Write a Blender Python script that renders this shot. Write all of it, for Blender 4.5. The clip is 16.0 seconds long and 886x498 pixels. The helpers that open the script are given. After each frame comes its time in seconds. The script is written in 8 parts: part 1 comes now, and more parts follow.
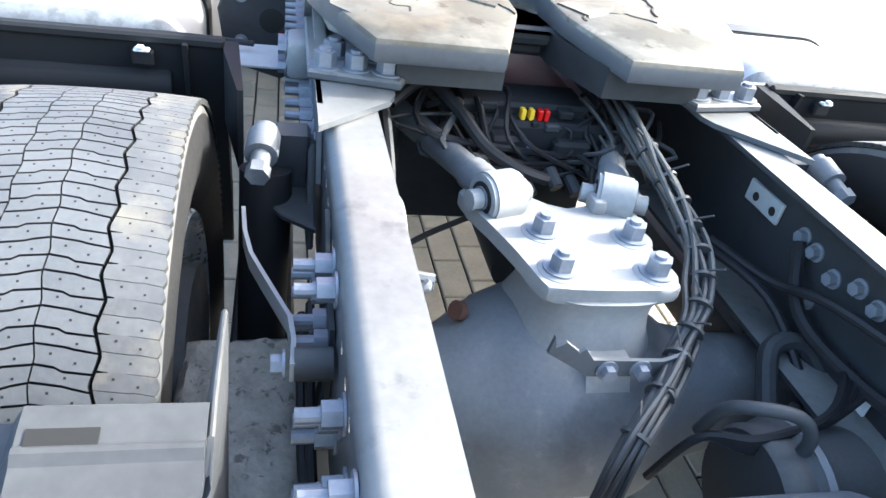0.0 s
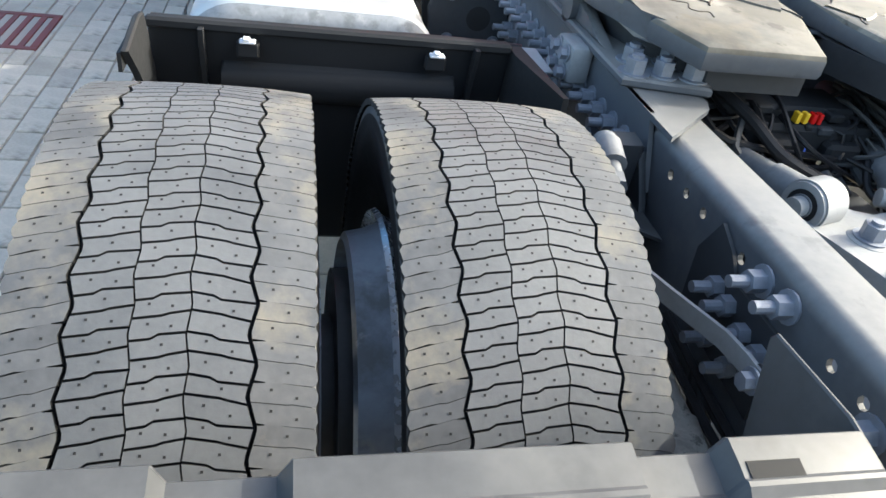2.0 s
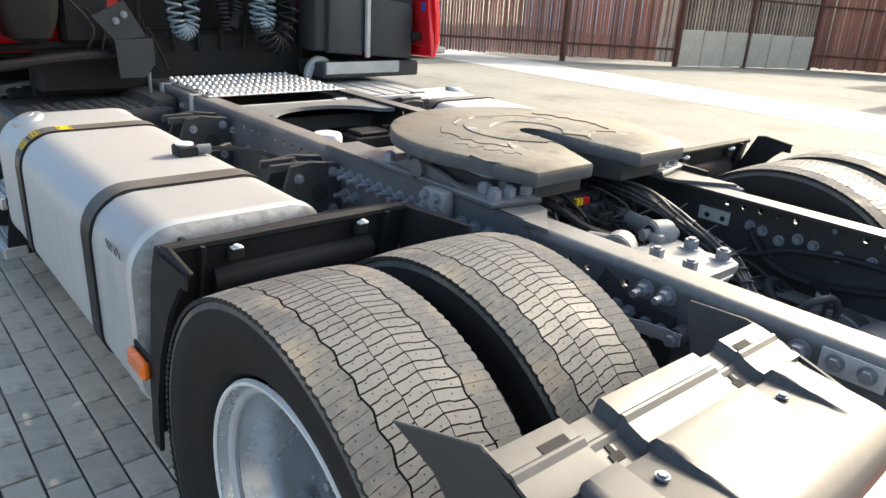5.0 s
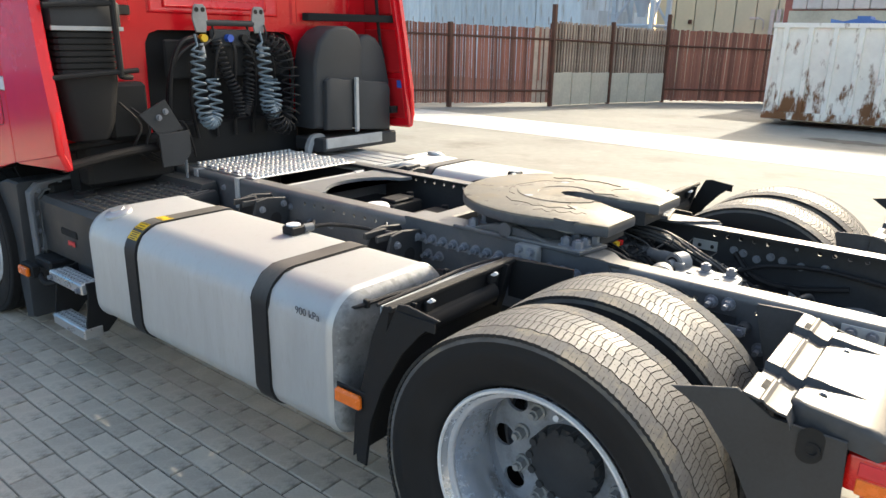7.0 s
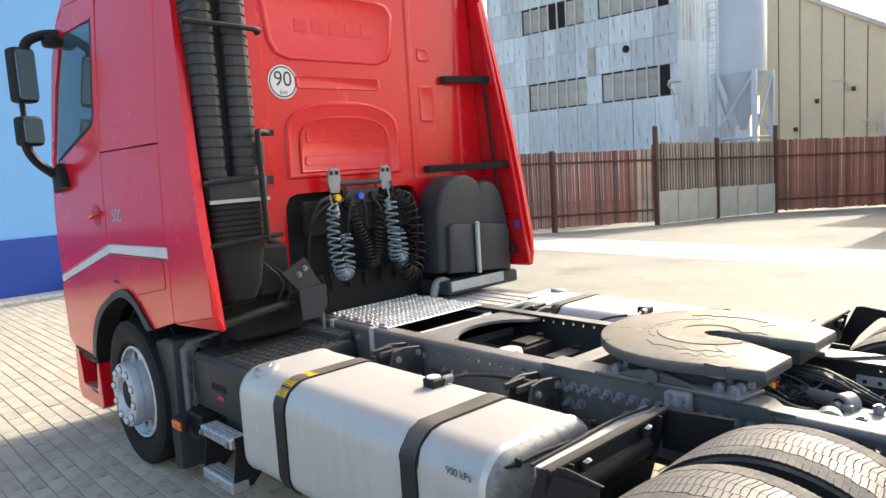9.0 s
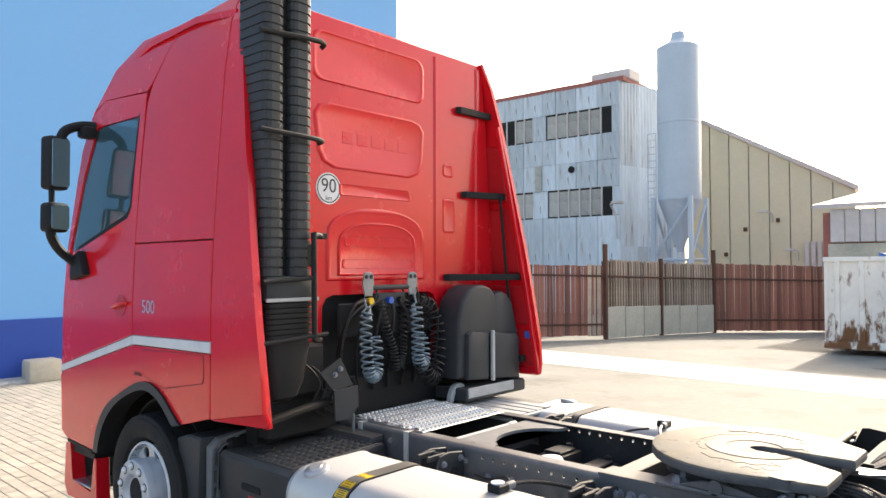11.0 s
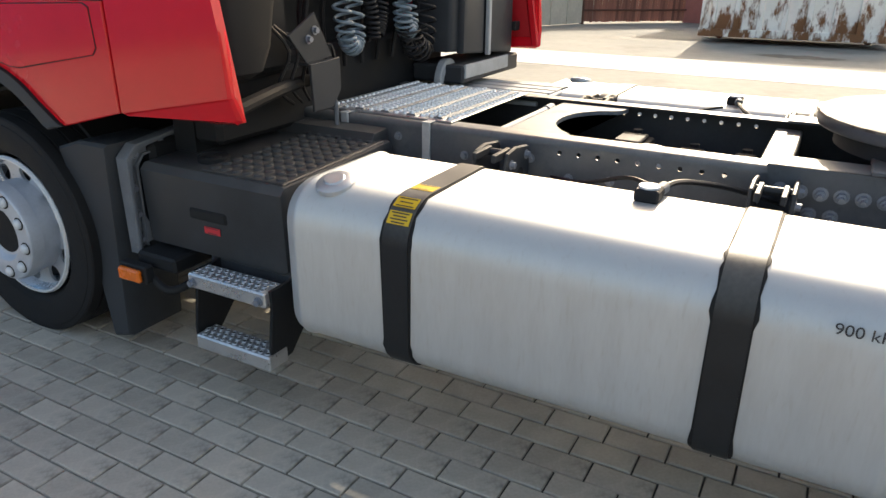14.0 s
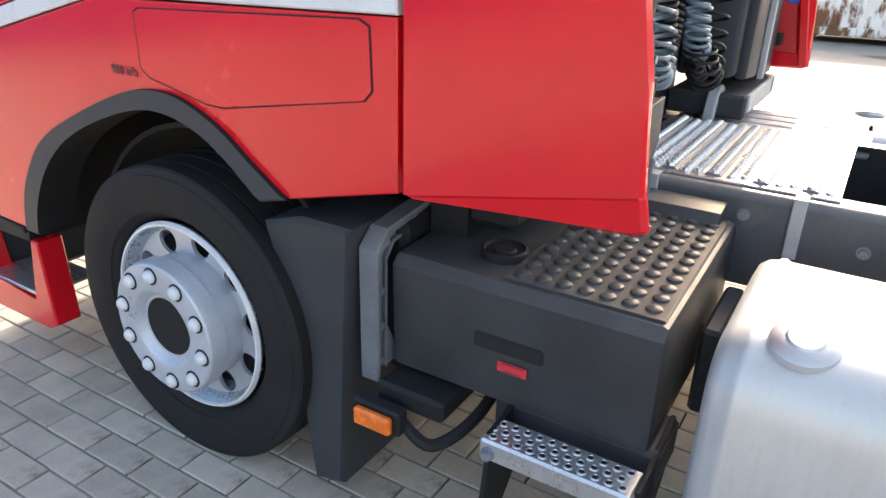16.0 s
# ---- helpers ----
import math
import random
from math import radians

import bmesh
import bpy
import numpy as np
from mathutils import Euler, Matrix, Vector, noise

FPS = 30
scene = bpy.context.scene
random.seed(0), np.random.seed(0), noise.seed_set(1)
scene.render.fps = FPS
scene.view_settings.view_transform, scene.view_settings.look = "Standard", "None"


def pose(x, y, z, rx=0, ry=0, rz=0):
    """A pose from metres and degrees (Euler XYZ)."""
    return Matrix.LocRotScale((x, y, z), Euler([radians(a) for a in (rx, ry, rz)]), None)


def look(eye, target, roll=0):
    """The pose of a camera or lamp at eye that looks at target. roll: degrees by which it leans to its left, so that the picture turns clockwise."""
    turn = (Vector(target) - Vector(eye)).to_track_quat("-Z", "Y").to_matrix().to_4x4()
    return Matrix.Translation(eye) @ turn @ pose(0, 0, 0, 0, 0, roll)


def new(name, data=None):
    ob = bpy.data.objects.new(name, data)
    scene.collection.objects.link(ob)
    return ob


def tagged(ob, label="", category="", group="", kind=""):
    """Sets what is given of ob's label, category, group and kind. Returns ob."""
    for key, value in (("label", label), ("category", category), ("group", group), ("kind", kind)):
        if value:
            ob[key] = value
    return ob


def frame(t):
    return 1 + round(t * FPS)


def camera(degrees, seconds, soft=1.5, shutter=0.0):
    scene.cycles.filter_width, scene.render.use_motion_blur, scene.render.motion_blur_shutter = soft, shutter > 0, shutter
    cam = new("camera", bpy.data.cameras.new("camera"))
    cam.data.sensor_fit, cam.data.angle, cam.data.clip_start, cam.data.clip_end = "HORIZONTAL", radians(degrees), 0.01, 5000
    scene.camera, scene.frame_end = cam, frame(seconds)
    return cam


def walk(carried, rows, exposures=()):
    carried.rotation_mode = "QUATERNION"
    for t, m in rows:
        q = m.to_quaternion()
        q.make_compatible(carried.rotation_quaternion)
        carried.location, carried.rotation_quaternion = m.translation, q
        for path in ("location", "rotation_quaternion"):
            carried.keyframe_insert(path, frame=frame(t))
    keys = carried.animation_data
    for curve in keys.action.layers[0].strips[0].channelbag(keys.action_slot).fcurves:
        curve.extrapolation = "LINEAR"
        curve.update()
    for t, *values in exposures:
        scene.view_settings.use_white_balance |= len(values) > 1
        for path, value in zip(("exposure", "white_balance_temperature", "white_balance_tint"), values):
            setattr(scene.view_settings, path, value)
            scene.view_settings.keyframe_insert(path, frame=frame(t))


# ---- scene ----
cam = camera(64.3, 16.0)
PATH = [
    (0, (-0.496, -0.993, 1.379), (-0.036, 0.616, 0.284), 10.1),
    (0.5, (-0.706, -1.068, 1.399), (-0.166, 0.541, 0.341), 11.6),
    (1, (-0.871, -1.047, 1.4), (-0.25, 0.52, 0.324), 10.7),
    (1.5, (-0.952, -0.944, 1.37), (-0.371, 0.618, 0.264), 10.9),
    (2, (-1.017, -0.889, 1.348), (-0.58, 0.694, 0.206), 9.8),
    (2.5, (-1.085, -0.921, 1.375), (-0.718, 0.709, 0.277), 8.6),
    (3, (-1.194, -1.047, 1.42), (-0.778, 0.66, 0.465), 6.2),
    (3.5, (-1.243, -1.096, 1.436), (-0.709, 0.637, 0.594), 3.0),
    (4, (-1.32, -1.074, 1.439), (-0.615, 0.635, 0.676), 3.0),
    (4.2, (-1.38, -1.093, 1.448), (-0.544, 0.571, 0.718), 3.5),
    (6.3, (-2.411, -0.989, 1.577), (-0.96, 0.163, 0.824), 1.7),
    (6.5, (-2.516, -0.987, 1.624), (-1.051, 0.177, 0.92), 1.4),
    (6.7, (-2.583, -0.94, 1.653), (-1.1, 0.232, 1.0), 1.2),
    (7, (-2.655, -0.938, 1.681), (-1.164, 0.259, 1.096), 1.1),
    (7.5, (-2.723, -0.873, 1.718), (-1.344, 0.496, 1.245), -1.1),
    (7.8, (-2.727, -0.872, 1.808), (-1.398, 0.557, 1.369), -2.9),
    (8, (-2.696, -0.867, 1.772), (-1.375, 0.589, 1.403), -3.5),
    (8.5, (-2.703, -0.864, 1.783), (-1.376, 0.602, 1.484), -4.0),
    (9, (-2.744, -0.852, 1.792), (-1.397, 0.608, 1.556), -3.5),
    (9.5, (-2.83, -0.81, 1.848), (-1.47, 0.653, 1.74), -2.6),
    (9.7, (-2.86, -0.768, 1.86), (-1.496, 0.694, 1.806), -2.2),
    (11.8, (-3.458, -0.305, 1.788), (-1.887, 0.933, 1.811), -0.9),
    (12, (-3.451, -0.2, 1.743), (-1.853, 1.002, 1.676), -0.8),
    (12.5, (-3.36, 0.106, 1.628), (-1.694, 1.172, 1.328), 0.0),
    (13, (-3.206, 0.395, 1.571), (-1.492, 1.3, 1.078), 0.3),
    (13.5, (-2.981, 0.655, 1.515), (-1.312, 1.518, 0.831), 0.2),
    (14, (-2.785, 0.917, 1.493), (-1.162, 1.808, 0.735), 0.4),
    (14.5, (-2.605, 1.196, 1.476), (-1.005, 2.103, 0.691), 0.4),
    (15, (-2.449, 1.494, 1.46), (-0.906, 2.463, 0.635), 0.5),
    (15.5, (-2.416, 1.809, 1.457), (-0.901, 2.83, 0.643), 0.9),
    (16, (-2.406, 2.182, 1.502), (-0.836, 3.13, 0.705), 1.6),
]

# ---- body ----
# exposure follows the film camera: bright at the chassis, darker once the sky is in view
EXPO = [(0.0, 2.75, 5950, 5), (0.5, 2.45, 6000, 5), (1.0, 2.18, 6100, 5), (2.0, 2.08, 6400, 4), (2.7, 2.2, 6600, 4), (3.1, 2.2, 6650, 4), (3.5, 2.1, 6750, 4), (4.0, 1.9, 6900, 5), (6.4, 1.55, 7200, 7), (9.7, 1.65, 7300, 10), (12.0, 1.45, 7400, 12), (13.2, 1.35, 7700, 10), (14.2, 1.35, 7700, 10), (15.0, 1.45, 7600, 12), (15.5, 1.7, 7500, 13), (16.0, 2.2, 7450, 14)]
walk(cam, [(t, look(eye, target, roll)) for t, eye, target, roll in PATH], EXPO)

# ---------------------------------------------------------------- daylight
SUN_EL, SUN_AZ = 27.0, 85.0          # degrees; azimuth from straight ahead (+y) to the right (+x)
world = bpy.data.worlds.new("sky")
scene.world = world
world.use_nodes = True
wn = world.node_tree.nodes
sky = wn.new("ShaderNodeTexSky")
sky.sky_type = "NISHITA"
sky.sun_disc = False
sky.sun_elevation, sky.sun_rotation = radians(SUN_EL), radians(SUN_AZ)
sky.dust_density, sky.air_density, sky.ozone_density = 4.0, 1.0, 0.3
wn["Background"].inputs["Strength"].default_value = 0.15
world.node_tree.links.new(sky.outputs[0], wn["Background"].inputs["Color"])
sun = new("sun", bpy.data.lights.new("sun", "SUN"))
sun.data.energy, sun.data.angle, sun.data.color = 2.0, radians(0.6), (1.0, 0.965, 0.9)
sv = Vector((math.cos(radians(SUN_EL)) * math.sin(radians(SUN_AZ)), math.cos(radians(SUN_EL)) * math.cos(radians(SUN_AZ)), math.sin(radians(SUN_EL))))
sun.matrix_world = look(sv * 60, (0, 0, 0))

# ---------------------------------------------------------------- materials
def material(name, base, rough=0.5, metal=0.0, var=0.25, scale=6.0, fine=60.0, bump=0.15, dist=0.002, dust=None, dust_amount=0.0,
             coat=0.0, stretch=(1, 1, 1), rand=0.0, island=0.0, rough_var=0.15, spec=0.5, patch=None):
    """A surface with variation at two scales, fine relief and settled dust on what faces up."""
    m = bpy.data.materials.new(name)
    m.use_nodes = True
    nt = m.node_tree
    N, L = nt.nodes, nt.links
    b = N["Principled BSDF"]
    tc = N.new("ShaderNodeTexCoord")
    mp = N.new("ShaderNodeMapping")
    mp.inputs["Scale"].default_value = stretch
    L.new(tc.outputs["Object"], mp.inputs["Vector"])
    n1, n2 = N.new("ShaderNodeTexNoise"), N.new("ShaderNodeTexNoise")
    for n, s in ((n1, scale), (n2, fine)):
        n.inputs["Scale"].default_value = s
        n.inputs["Detail"].default_value = 5
        L.new(mp.outputs[0], n.inputs["Vector"])
    mix = N.new("ShaderNodeMath"); mix.operation = "ADD"
    half = N.new("ShaderNodeMath"); half.operation = "MULTIPLY"; half.inputs[1].default_value = 0.45
    L.new(n2.outputs["Fac"], half.inputs[0])
    L.new(n1.outputs["Fac"], mix.inputs[0]); L.new(half.outputs[0], mix.inputs[1])
    last = mix.outputs[0]
    if rand or island:
        src = N.new("ShaderNodeObjectInfo").outputs["Random"] if rand else N.new("ShaderNodeNewGeometry").outputs["Random Per Island"]
        r = N.new("ShaderNodeMath"); r.operation = "MULTIPLY_ADD"
        r.inputs[1].default_value, r.inputs[2].default_value = (rand or island), -(rand or island) / 2
        L.new(src, r.inputs[0])
        a = N.new("ShaderNodeMath"); a.operation = "ADD"
        L.new(last, a.inputs[0]); L.new(r.outputs[0], a.inputs[1])
        last = a.outputs[0]
    ramp = N.new("ShaderNodeMapRange")
    ramp.inputs["From Min"].default_value, ramp.inputs["From Max"].default_value = 0.4, 1.05
    ramp.inputs["To Min"].default_value, ramp.inputs["To Max"].default_value = 1 - var, 1 + var
    L.new(last, ramp.inputs["Value"])
    col = N.new("ShaderNodeVectorMath"); col.operation = "SCALE"
    col.inputs[0].default_value = base
    L.new(ramp.outputs[0], col.inputs["Scale"])
    out = col.outputs[0]
    rr = N.new("ShaderNodeMapRange")
    rr.inputs["From Min"].default_value, rr.inputs["From Max"].default_value = 0.4, 1.05
    rr.inputs["To Min"].default_value, rr.inputs["To Max"].default_value = max(0.02, rough - rough_var), min(1, rough + rough_var)
    L.new(last, rr.inputs["Value"])
    L.new(rr.outputs[0], b.inputs["Roughness"])
    if dust:
        g = N.new("ShaderNodeNewGeometry")
        sep = N.new("ShaderNodeSeparateXYZ")
        L.new(g.outputs["Normal"], sep.inputs[0])
        up = N.new("ShaderNodeMapRange")
        up.inputs["From Min"].default_value, up.inputs["From Max"].default_value = 0.1, 1.0
        up.inputs["To Max"].default_value = dust_amount
        L.new(sep.outputs["Z"], up.inputs["Value"])
        k = N.new("ShaderNodeMath"); k.operation = "MULTIPLY"
        L.new(up.outputs[0], k.inputs[0]); L.new(mix.outputs[0], k.inputs[1])
        mx = N.new("ShaderNodeMix"); mx.data_type = "RGBA"
        L.new(k.outputs[0], mx.inputs["Factor"]); L.new(out, mx.inputs["A"])
        mx.inputs["B"].default_value = (*dust, 1)
        out = mx.outputs["Result"]
    for colour, size, lo, hi, most in (patch or ()):
        # stains and wear: a second colour where a coarse noise is high
        pn = N.new("ShaderNodeTexNoise")
        pn.inputs["Scale"].default_value, pn.inputs["Detail"].default_value, pn.inputs["Roughness"].default_value = size, 7, 0.62
        L.new(mp.outputs[0], pn.inputs["Vector"])
        st = N.new("ShaderNodeMapRange")
        st.inputs["From Min"].default_value, st.inputs["From Max"].default_value, st.inputs["To Max"].default_value = lo, hi, most
        L.new(pn.outputs["Fac"], st.inputs["Value"])
        mx = N.new("ShaderNodeMix"); mx.data_type = "RGBA"
        L.new(st.outputs[0], mx.inputs["Factor"]); L.new(out, mx.inputs["A"])
        mx.inputs["B"].default_value = (*colour, 1)
        out = mx.outputs["Result"]
    L.new(out, b.inputs["Base Color"])
    b.inputs["Metallic"].default_value = metal
    b.inputs["Specular IOR Level"].default_value = spec
    b.inputs["Coat Weight"].default_value = coat
    b.inputs["Coat Roughness"].default_value = 0.06
    if bump:
        bp = N.new("ShaderNodeBump")
        bp.inputs["Strength"].default_value, bp.inputs["Distance"].default_value = bump, dist
        L.new(mix.outputs[0], bp.inputs["Height"])
        L.new(bp.outputs[0], b.inputs["Normal"])
    return m


DUST = (0.32, 0.305, 0.275)
M = dict(
    box_plastic=material("dusty_grey_plastic", (0.036, 0.039, 0.043), 0.42, var=0.25, scale=6, fine=130, bump=0.12, dust=DUST, dust_amount=0.17, spec=0.3, patch=[((0.075, 0.075, 0.073), 4, 0.56, 0.7, 0.35)]),
    grease=material("dried_black_grease", (0.05, 0.04, 0.028), 0.5, var=0.4, scale=30, fine=120, bump=0.4),
    red=material("red_paint", (0.68, 0.009, 0.019), 0.25, var=0.08, scale=1.5, fine=14, bump=0.02, coat=0.4, rough_var=0.05, spec=0.3),
    red_in=material("red_paint_dull", (0.50, 0.013, 0.020), 0.42, var=0.12, scale=3, fine=25, bump=0.04, coat=0.2),
    # dust on upward faces, thickened to hold part of their sunlit brightness
    chassis=material("chassis_grey_paint", (0.078, 0.086, 0.099), 0.42, spec=0.4, var=0.22, scale=5, fine=70, bump=0.12, dust=DUST, dust_amount=0.6, patch=[((0.24, 0.235, 0.22), 4, 0.56, 0.72, 0.3), ((0.05, 0.05, 0.055), 14, 0.6, 0.7, 0.5)]),
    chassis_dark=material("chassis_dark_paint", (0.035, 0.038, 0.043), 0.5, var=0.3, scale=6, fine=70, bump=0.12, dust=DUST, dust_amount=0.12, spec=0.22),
    cast=material("dusty_cast_iron", (0.125, 0.138, 0.156), 0.58, var=0.3, scale=9, fine=120, bump=0.3, dust=DUST, dust_amount=0.28, patch=[((0.07, 0.07, 0.075), 7, 0.55, 0.72, 0.6), ((0.33, 0.31, 0.27), 18, 0.6, 0.72, 0.4)]),
    castwhite=material("pale_grey_paint", (0.245, 0.255, 0.263), 0.5, var=0.25, scale=9, fine=110, bump=0.25, dust=DUST, dust_amount=0.2),
    bolt=material("zinc_bolt", (0.22, 0.24, 0.28), 0.45, 0.35, var=0.25, scale=30, fine=200, bump=0.15),
    plastic=material("black_plastic", (0.015, 0.016, 0.018), 0.62, var=0.25, scale=6, fine=150, bump=0.1, dust=DUST, dust_amount=0.02, spec=0.22),
    plastic_grey=material("dark_grey_plastic", (0.042, 0.046, 0.052), 0.5, var=0.2, scale=5, fine=160, bump=0.1, dust=DUST, dust_amount=0.1, spec=0.22),
    fender=material("weathered_grey_plastic", (0.055, 0.058, 0.063), 0.45, spec=0.25, var=0.3, scale=7, fine=80, bump=0.1, dust=DUST, dust_amount=0.08, patch=[((0.15, 0.145, 0.135), 3.5, 0.55, 0.7, 0.35), ((0.045, 0.047, 0.05), 9, 0.58, 0.7, 0.5)]),
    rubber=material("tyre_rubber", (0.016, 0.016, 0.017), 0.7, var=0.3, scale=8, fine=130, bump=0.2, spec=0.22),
    tread=material("dusty_tread_rubber", (0.104, 0.107, 0.111), 0.62, var=0.28, scale=10, fine=140, bump=0.4, island=0.2, patch=[((0.175, 0.17, 0.16), 9, 0.55, 0.75, 0.5), ((0.06, 0.062, 0.068), 5, 0.52, 0.7, 0.45)]),
    shoulder=material("scuffed_shoulder_rubber", (0.088, 0.09, 0.094), 0.88, var=0.4, scale=14, fine=90, bump=0.4, island=0.2, patch=[((0.24, 0.21, 0.155), 9, 0.5, 0.66, 0.6), ((0.07, 0.076, 0.086), 6, 0.5, 0.62, 0.6)]),
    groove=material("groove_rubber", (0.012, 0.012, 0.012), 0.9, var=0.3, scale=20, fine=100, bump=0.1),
    alu=material("brushed_aluminium", (0.50, 0.515, 0.525), 0.47, 0.38, var=0.08, rough_var=0.05, scale=5, fine=40, bump=0.05, stretch=(3, 3, 0.5), dust=(0.47, 0.49, 0.48), dust_amount=0.95, patch=[((0.42, 0.41, 0.395), 22, 0.56, 0.7, 0.4)]),
    tank_end=material("speckled_dull_aluminium", (0.21, 0.22, 0.23), 0.6, 0.0, var=0.3, scale=10, fine=110, bump=0.15, patch=[((0.11, 0.115, 0.12), 26, 0.5, 0.64, 0.7), ((0.36, 0.36, 0.35), 40, 0.6, 0.68, 0.5)]),
    cap_alu=material("matt_aluminium_cap", (0.5, 0.51, 0.52), 0.4, 0.5, var=0.1, scale=10, fine=90, bump=0.06),
    alu_bright=material("bright_aluminium", (0.66, 0.67, 0.68), 0.34, 0.85, var=0.15, scale=10, fine=120, bump=0.1),
    silver=material("silver_wheel_paint", (0.47, 0.50, 0.55), 0.38, 0.25, var=0.15, scale=7, fine=90, bump=0.08),
    silver_dull=material("brake_dusted_silver_paint", (0.27, 0.3, 0.345), 0.42, 0.2, var=0.25, scale=7, fine=90, bump=0.1, patch=[((0.10, 0.095, 0.085), 9, 0.5, 0.64, 0.7), ((0.4, 0.4, 0.38), 24, 0.62, 0.68, 0.5)]),
    rim_silver=material("glossy_silver_rim_paint", (0.50, 0.54, 0.60), 0.26, 0.6, var=0.12, scale=7, fine=90, bump=0.03),
    rim_white=material("pale_rim_paint", (0.66, 0.68, 0.70), 0.4, 0.1, var=0.15, scale=12, fine=90, bump=0.06),
    strap=material("black_strap", (0.02, 0.021, 0.023), 0.45, var=0.2, scale=8, fine=90, bump=0.08, dust=DUST, dust_amount=0.45, spec=0.22),
    plate=material("worn_greasy_steel", (0.14, 0.132, 0.112), 0.6, 0.0, spec=0.3, var=0.45, scale=7, fine=60, bump=0.35, dust=(0.29, 0.265, 0.22), dust_amount=0.35, patch=[((0.2, 0.165, 0.11), 6, 0.52, 0.62, 0.5), ((0.06, 0.055, 0.045), 3.2, 0.52, 0.62, 0.65), ((0.3, 0.28, 0.24), 9, 0.6, 0.68, 0.6), ((0.045, 0.038, 0.028), 16, 0.6, 0.66, 0.7)]),
    galv=material("galvanised_plate", (0.38, 0.4, 0.415), 0.65, 0.0, var=0.2, scale=12, fine=90, bump=0.15, dust=DUST, dust_amount=0.3),
    white=material("white_plastic", (0.72, 0.74, 0.78), 0.4, var=0.06, scale=8, fine=60, bump=0.05),
    stripe=material("reflective_stripe", (0.62, 0.64, 0.66), 0.35, var=0.06, scale=10, fine=160, bump=0.05),
    orange=material("orange_lens", (0.85, 0.17, 0.015), 0.25, var=0.15, scale=30, fine=200, bump=0.2, coat=0.5),
    redlens=material("red_lens", (0.6, 0.012, 0.01), 0.22, var=0.15, scale=30, fine=200, bump=0.2, coat=0.6),
    yellow=material("yellow_label", (0.72, 0.45, 0.02), 0.5, var=0.08, scale=30, fine=200, bump=0.02),
    yellow_green=material("yellow_reflective_film", (0.55, 0.5, 0.08), 0.45, var=0.1, scale=20, fine=150, bump=0.03),
    redstripe=material("red_reflective_film", (0.75, 0.12, 0.06), 0.45, var=0.1, scale=20, fine=150, bump=0.03),
    redtag=material("red_label", (0.62, 0.03, 0.04), 0.5, var=0.1, scale=40, fine=200, bump=0.02),
    ink=material("dark_print", (0.03, 0.03, 0.035), 0.6, var=0.1, bump=0),
    blue=material("blue_plastic", (0.03, 0.1, 0.5), 0.4, var=0.1, bump=0.02),
    hose=material("black_hose", (0.02, 0.02, 0.022), 0.42, var=0.2, scale=20, fine=120, bump=0.08, spec=0.22),
    coil=material("grey_blue_hose", (0.17, 0.23, 0.28), 0.38, var=0.15, scale=20, fine=120, bump=0.05),
    wire=material("dusty_wire_loom", (0.035, 0.038, 0.042), 0.5, var=0.3, scale=25, fine=140, bump=0.15, dust=DUST, dust_amount=0.2),
    # near pavers lighter than far ones, offsetting truck shade against open sun
    paver=material("concrete_paver", (0.47, 0.42, 0.35), 0.85, var=0.26, scale=7, fine=90, bump=0.35, dist=0.003, rand=0.35, patch=[((0.13, 0.125, 0.112), 5, 0.54, 0.7, 0.55), ((0.07, 0.066, 0.06), 1.3, 0.58, 0.68, 0.6)]),
    paver_far=material("concrete_paver_joined", (0.425, 0.388, 0.322), 0.85, var=0.24, scale=7, fine=90, bump=0.35, dist=0.003, island=0.3, patch=[((0.2, 0.19, 0.165), 4, 0.58, 0.72, 0.35), ((0.09, 0.085, 0.075), 9, 0.66, 0.74, 0.5)]),
    yard=material("dusty_concrete_yard", (0.24, 0.235, 0.207), 0.9, var=0.3, scale=0.45, fine=7, bump=0.3, dist=0.01, patch=[((0.12, 0.11, 0.095), 0.5, 0.55, 0.7, 0.6), ((0.33, 0.31, 0.27), 1.4, 0.58, 0.7, 0.5)]),
    strip=material("pale_concrete_strip", (0.5, 0.49, 0.46), 0.7, var=0.2, scale=0.8, fine=10, bump=0.2, dist=0.006),
    rust=material("rusty_sheet", (0.27, 0.115, 0.082), 0.85, var=0.5, scale=1.5, fine=9, bump=0.2, rand=0.6, stretch=(1, 1, 0.25), patch=[((0.38, 0.29, 0.22), 2.5, 0.58, 0.7, 0.6), ((0.08, 0.04, 0.03), 4, 0.56, 0.68, 0.5)]),
    bars=material("weathered_bars", (0.42, 0.33, 0.26), 0.85, var=0.4, scale=2, fine=12, bump=0.2, rand=0.5),
    rust_dark=material("rusty_post", (0.1, 0.045, 0.03), 0.85, var=0.4, scale=3, fine=20, bump=0.2),
    concrete=material("weathered_concrete", (0.5, 0.47, 0.39), 0.9, var=0.25, scale=1.2, fine=12, bump=0.25, rand=0.2),
    corr=material("weathered_corrugated_sheet", (0.56, 0.63, 0.69), 0.6, 0.1, var=0.3, scale=0.8, fine=6, bump=0.1, rand=0.45, stretch=(1, 1, 0.16), patch=[((0.26, 0.22, 0.18), 1.6, 0.56, 0.7, 0.45), ((0.66, 0.73, 0.78), 1.1, 0.56, 0.68, 0.45), ((0.2, 0.13, 0.09), 3.2, 0.64, 0.7, 0.6)]),
    silo=material("pale_blue_silo_paint", (0.45, 0.53, 0.62), 0.45, 0.1, var=0.1, scale=0.5, fine=5, bump=0.05),
    beige=material("beige_panel", (0.66, 0.6, 0.44), 0.8, var=0.1, scale=0.5, fine=6, bump=0.1, rand=0.12),
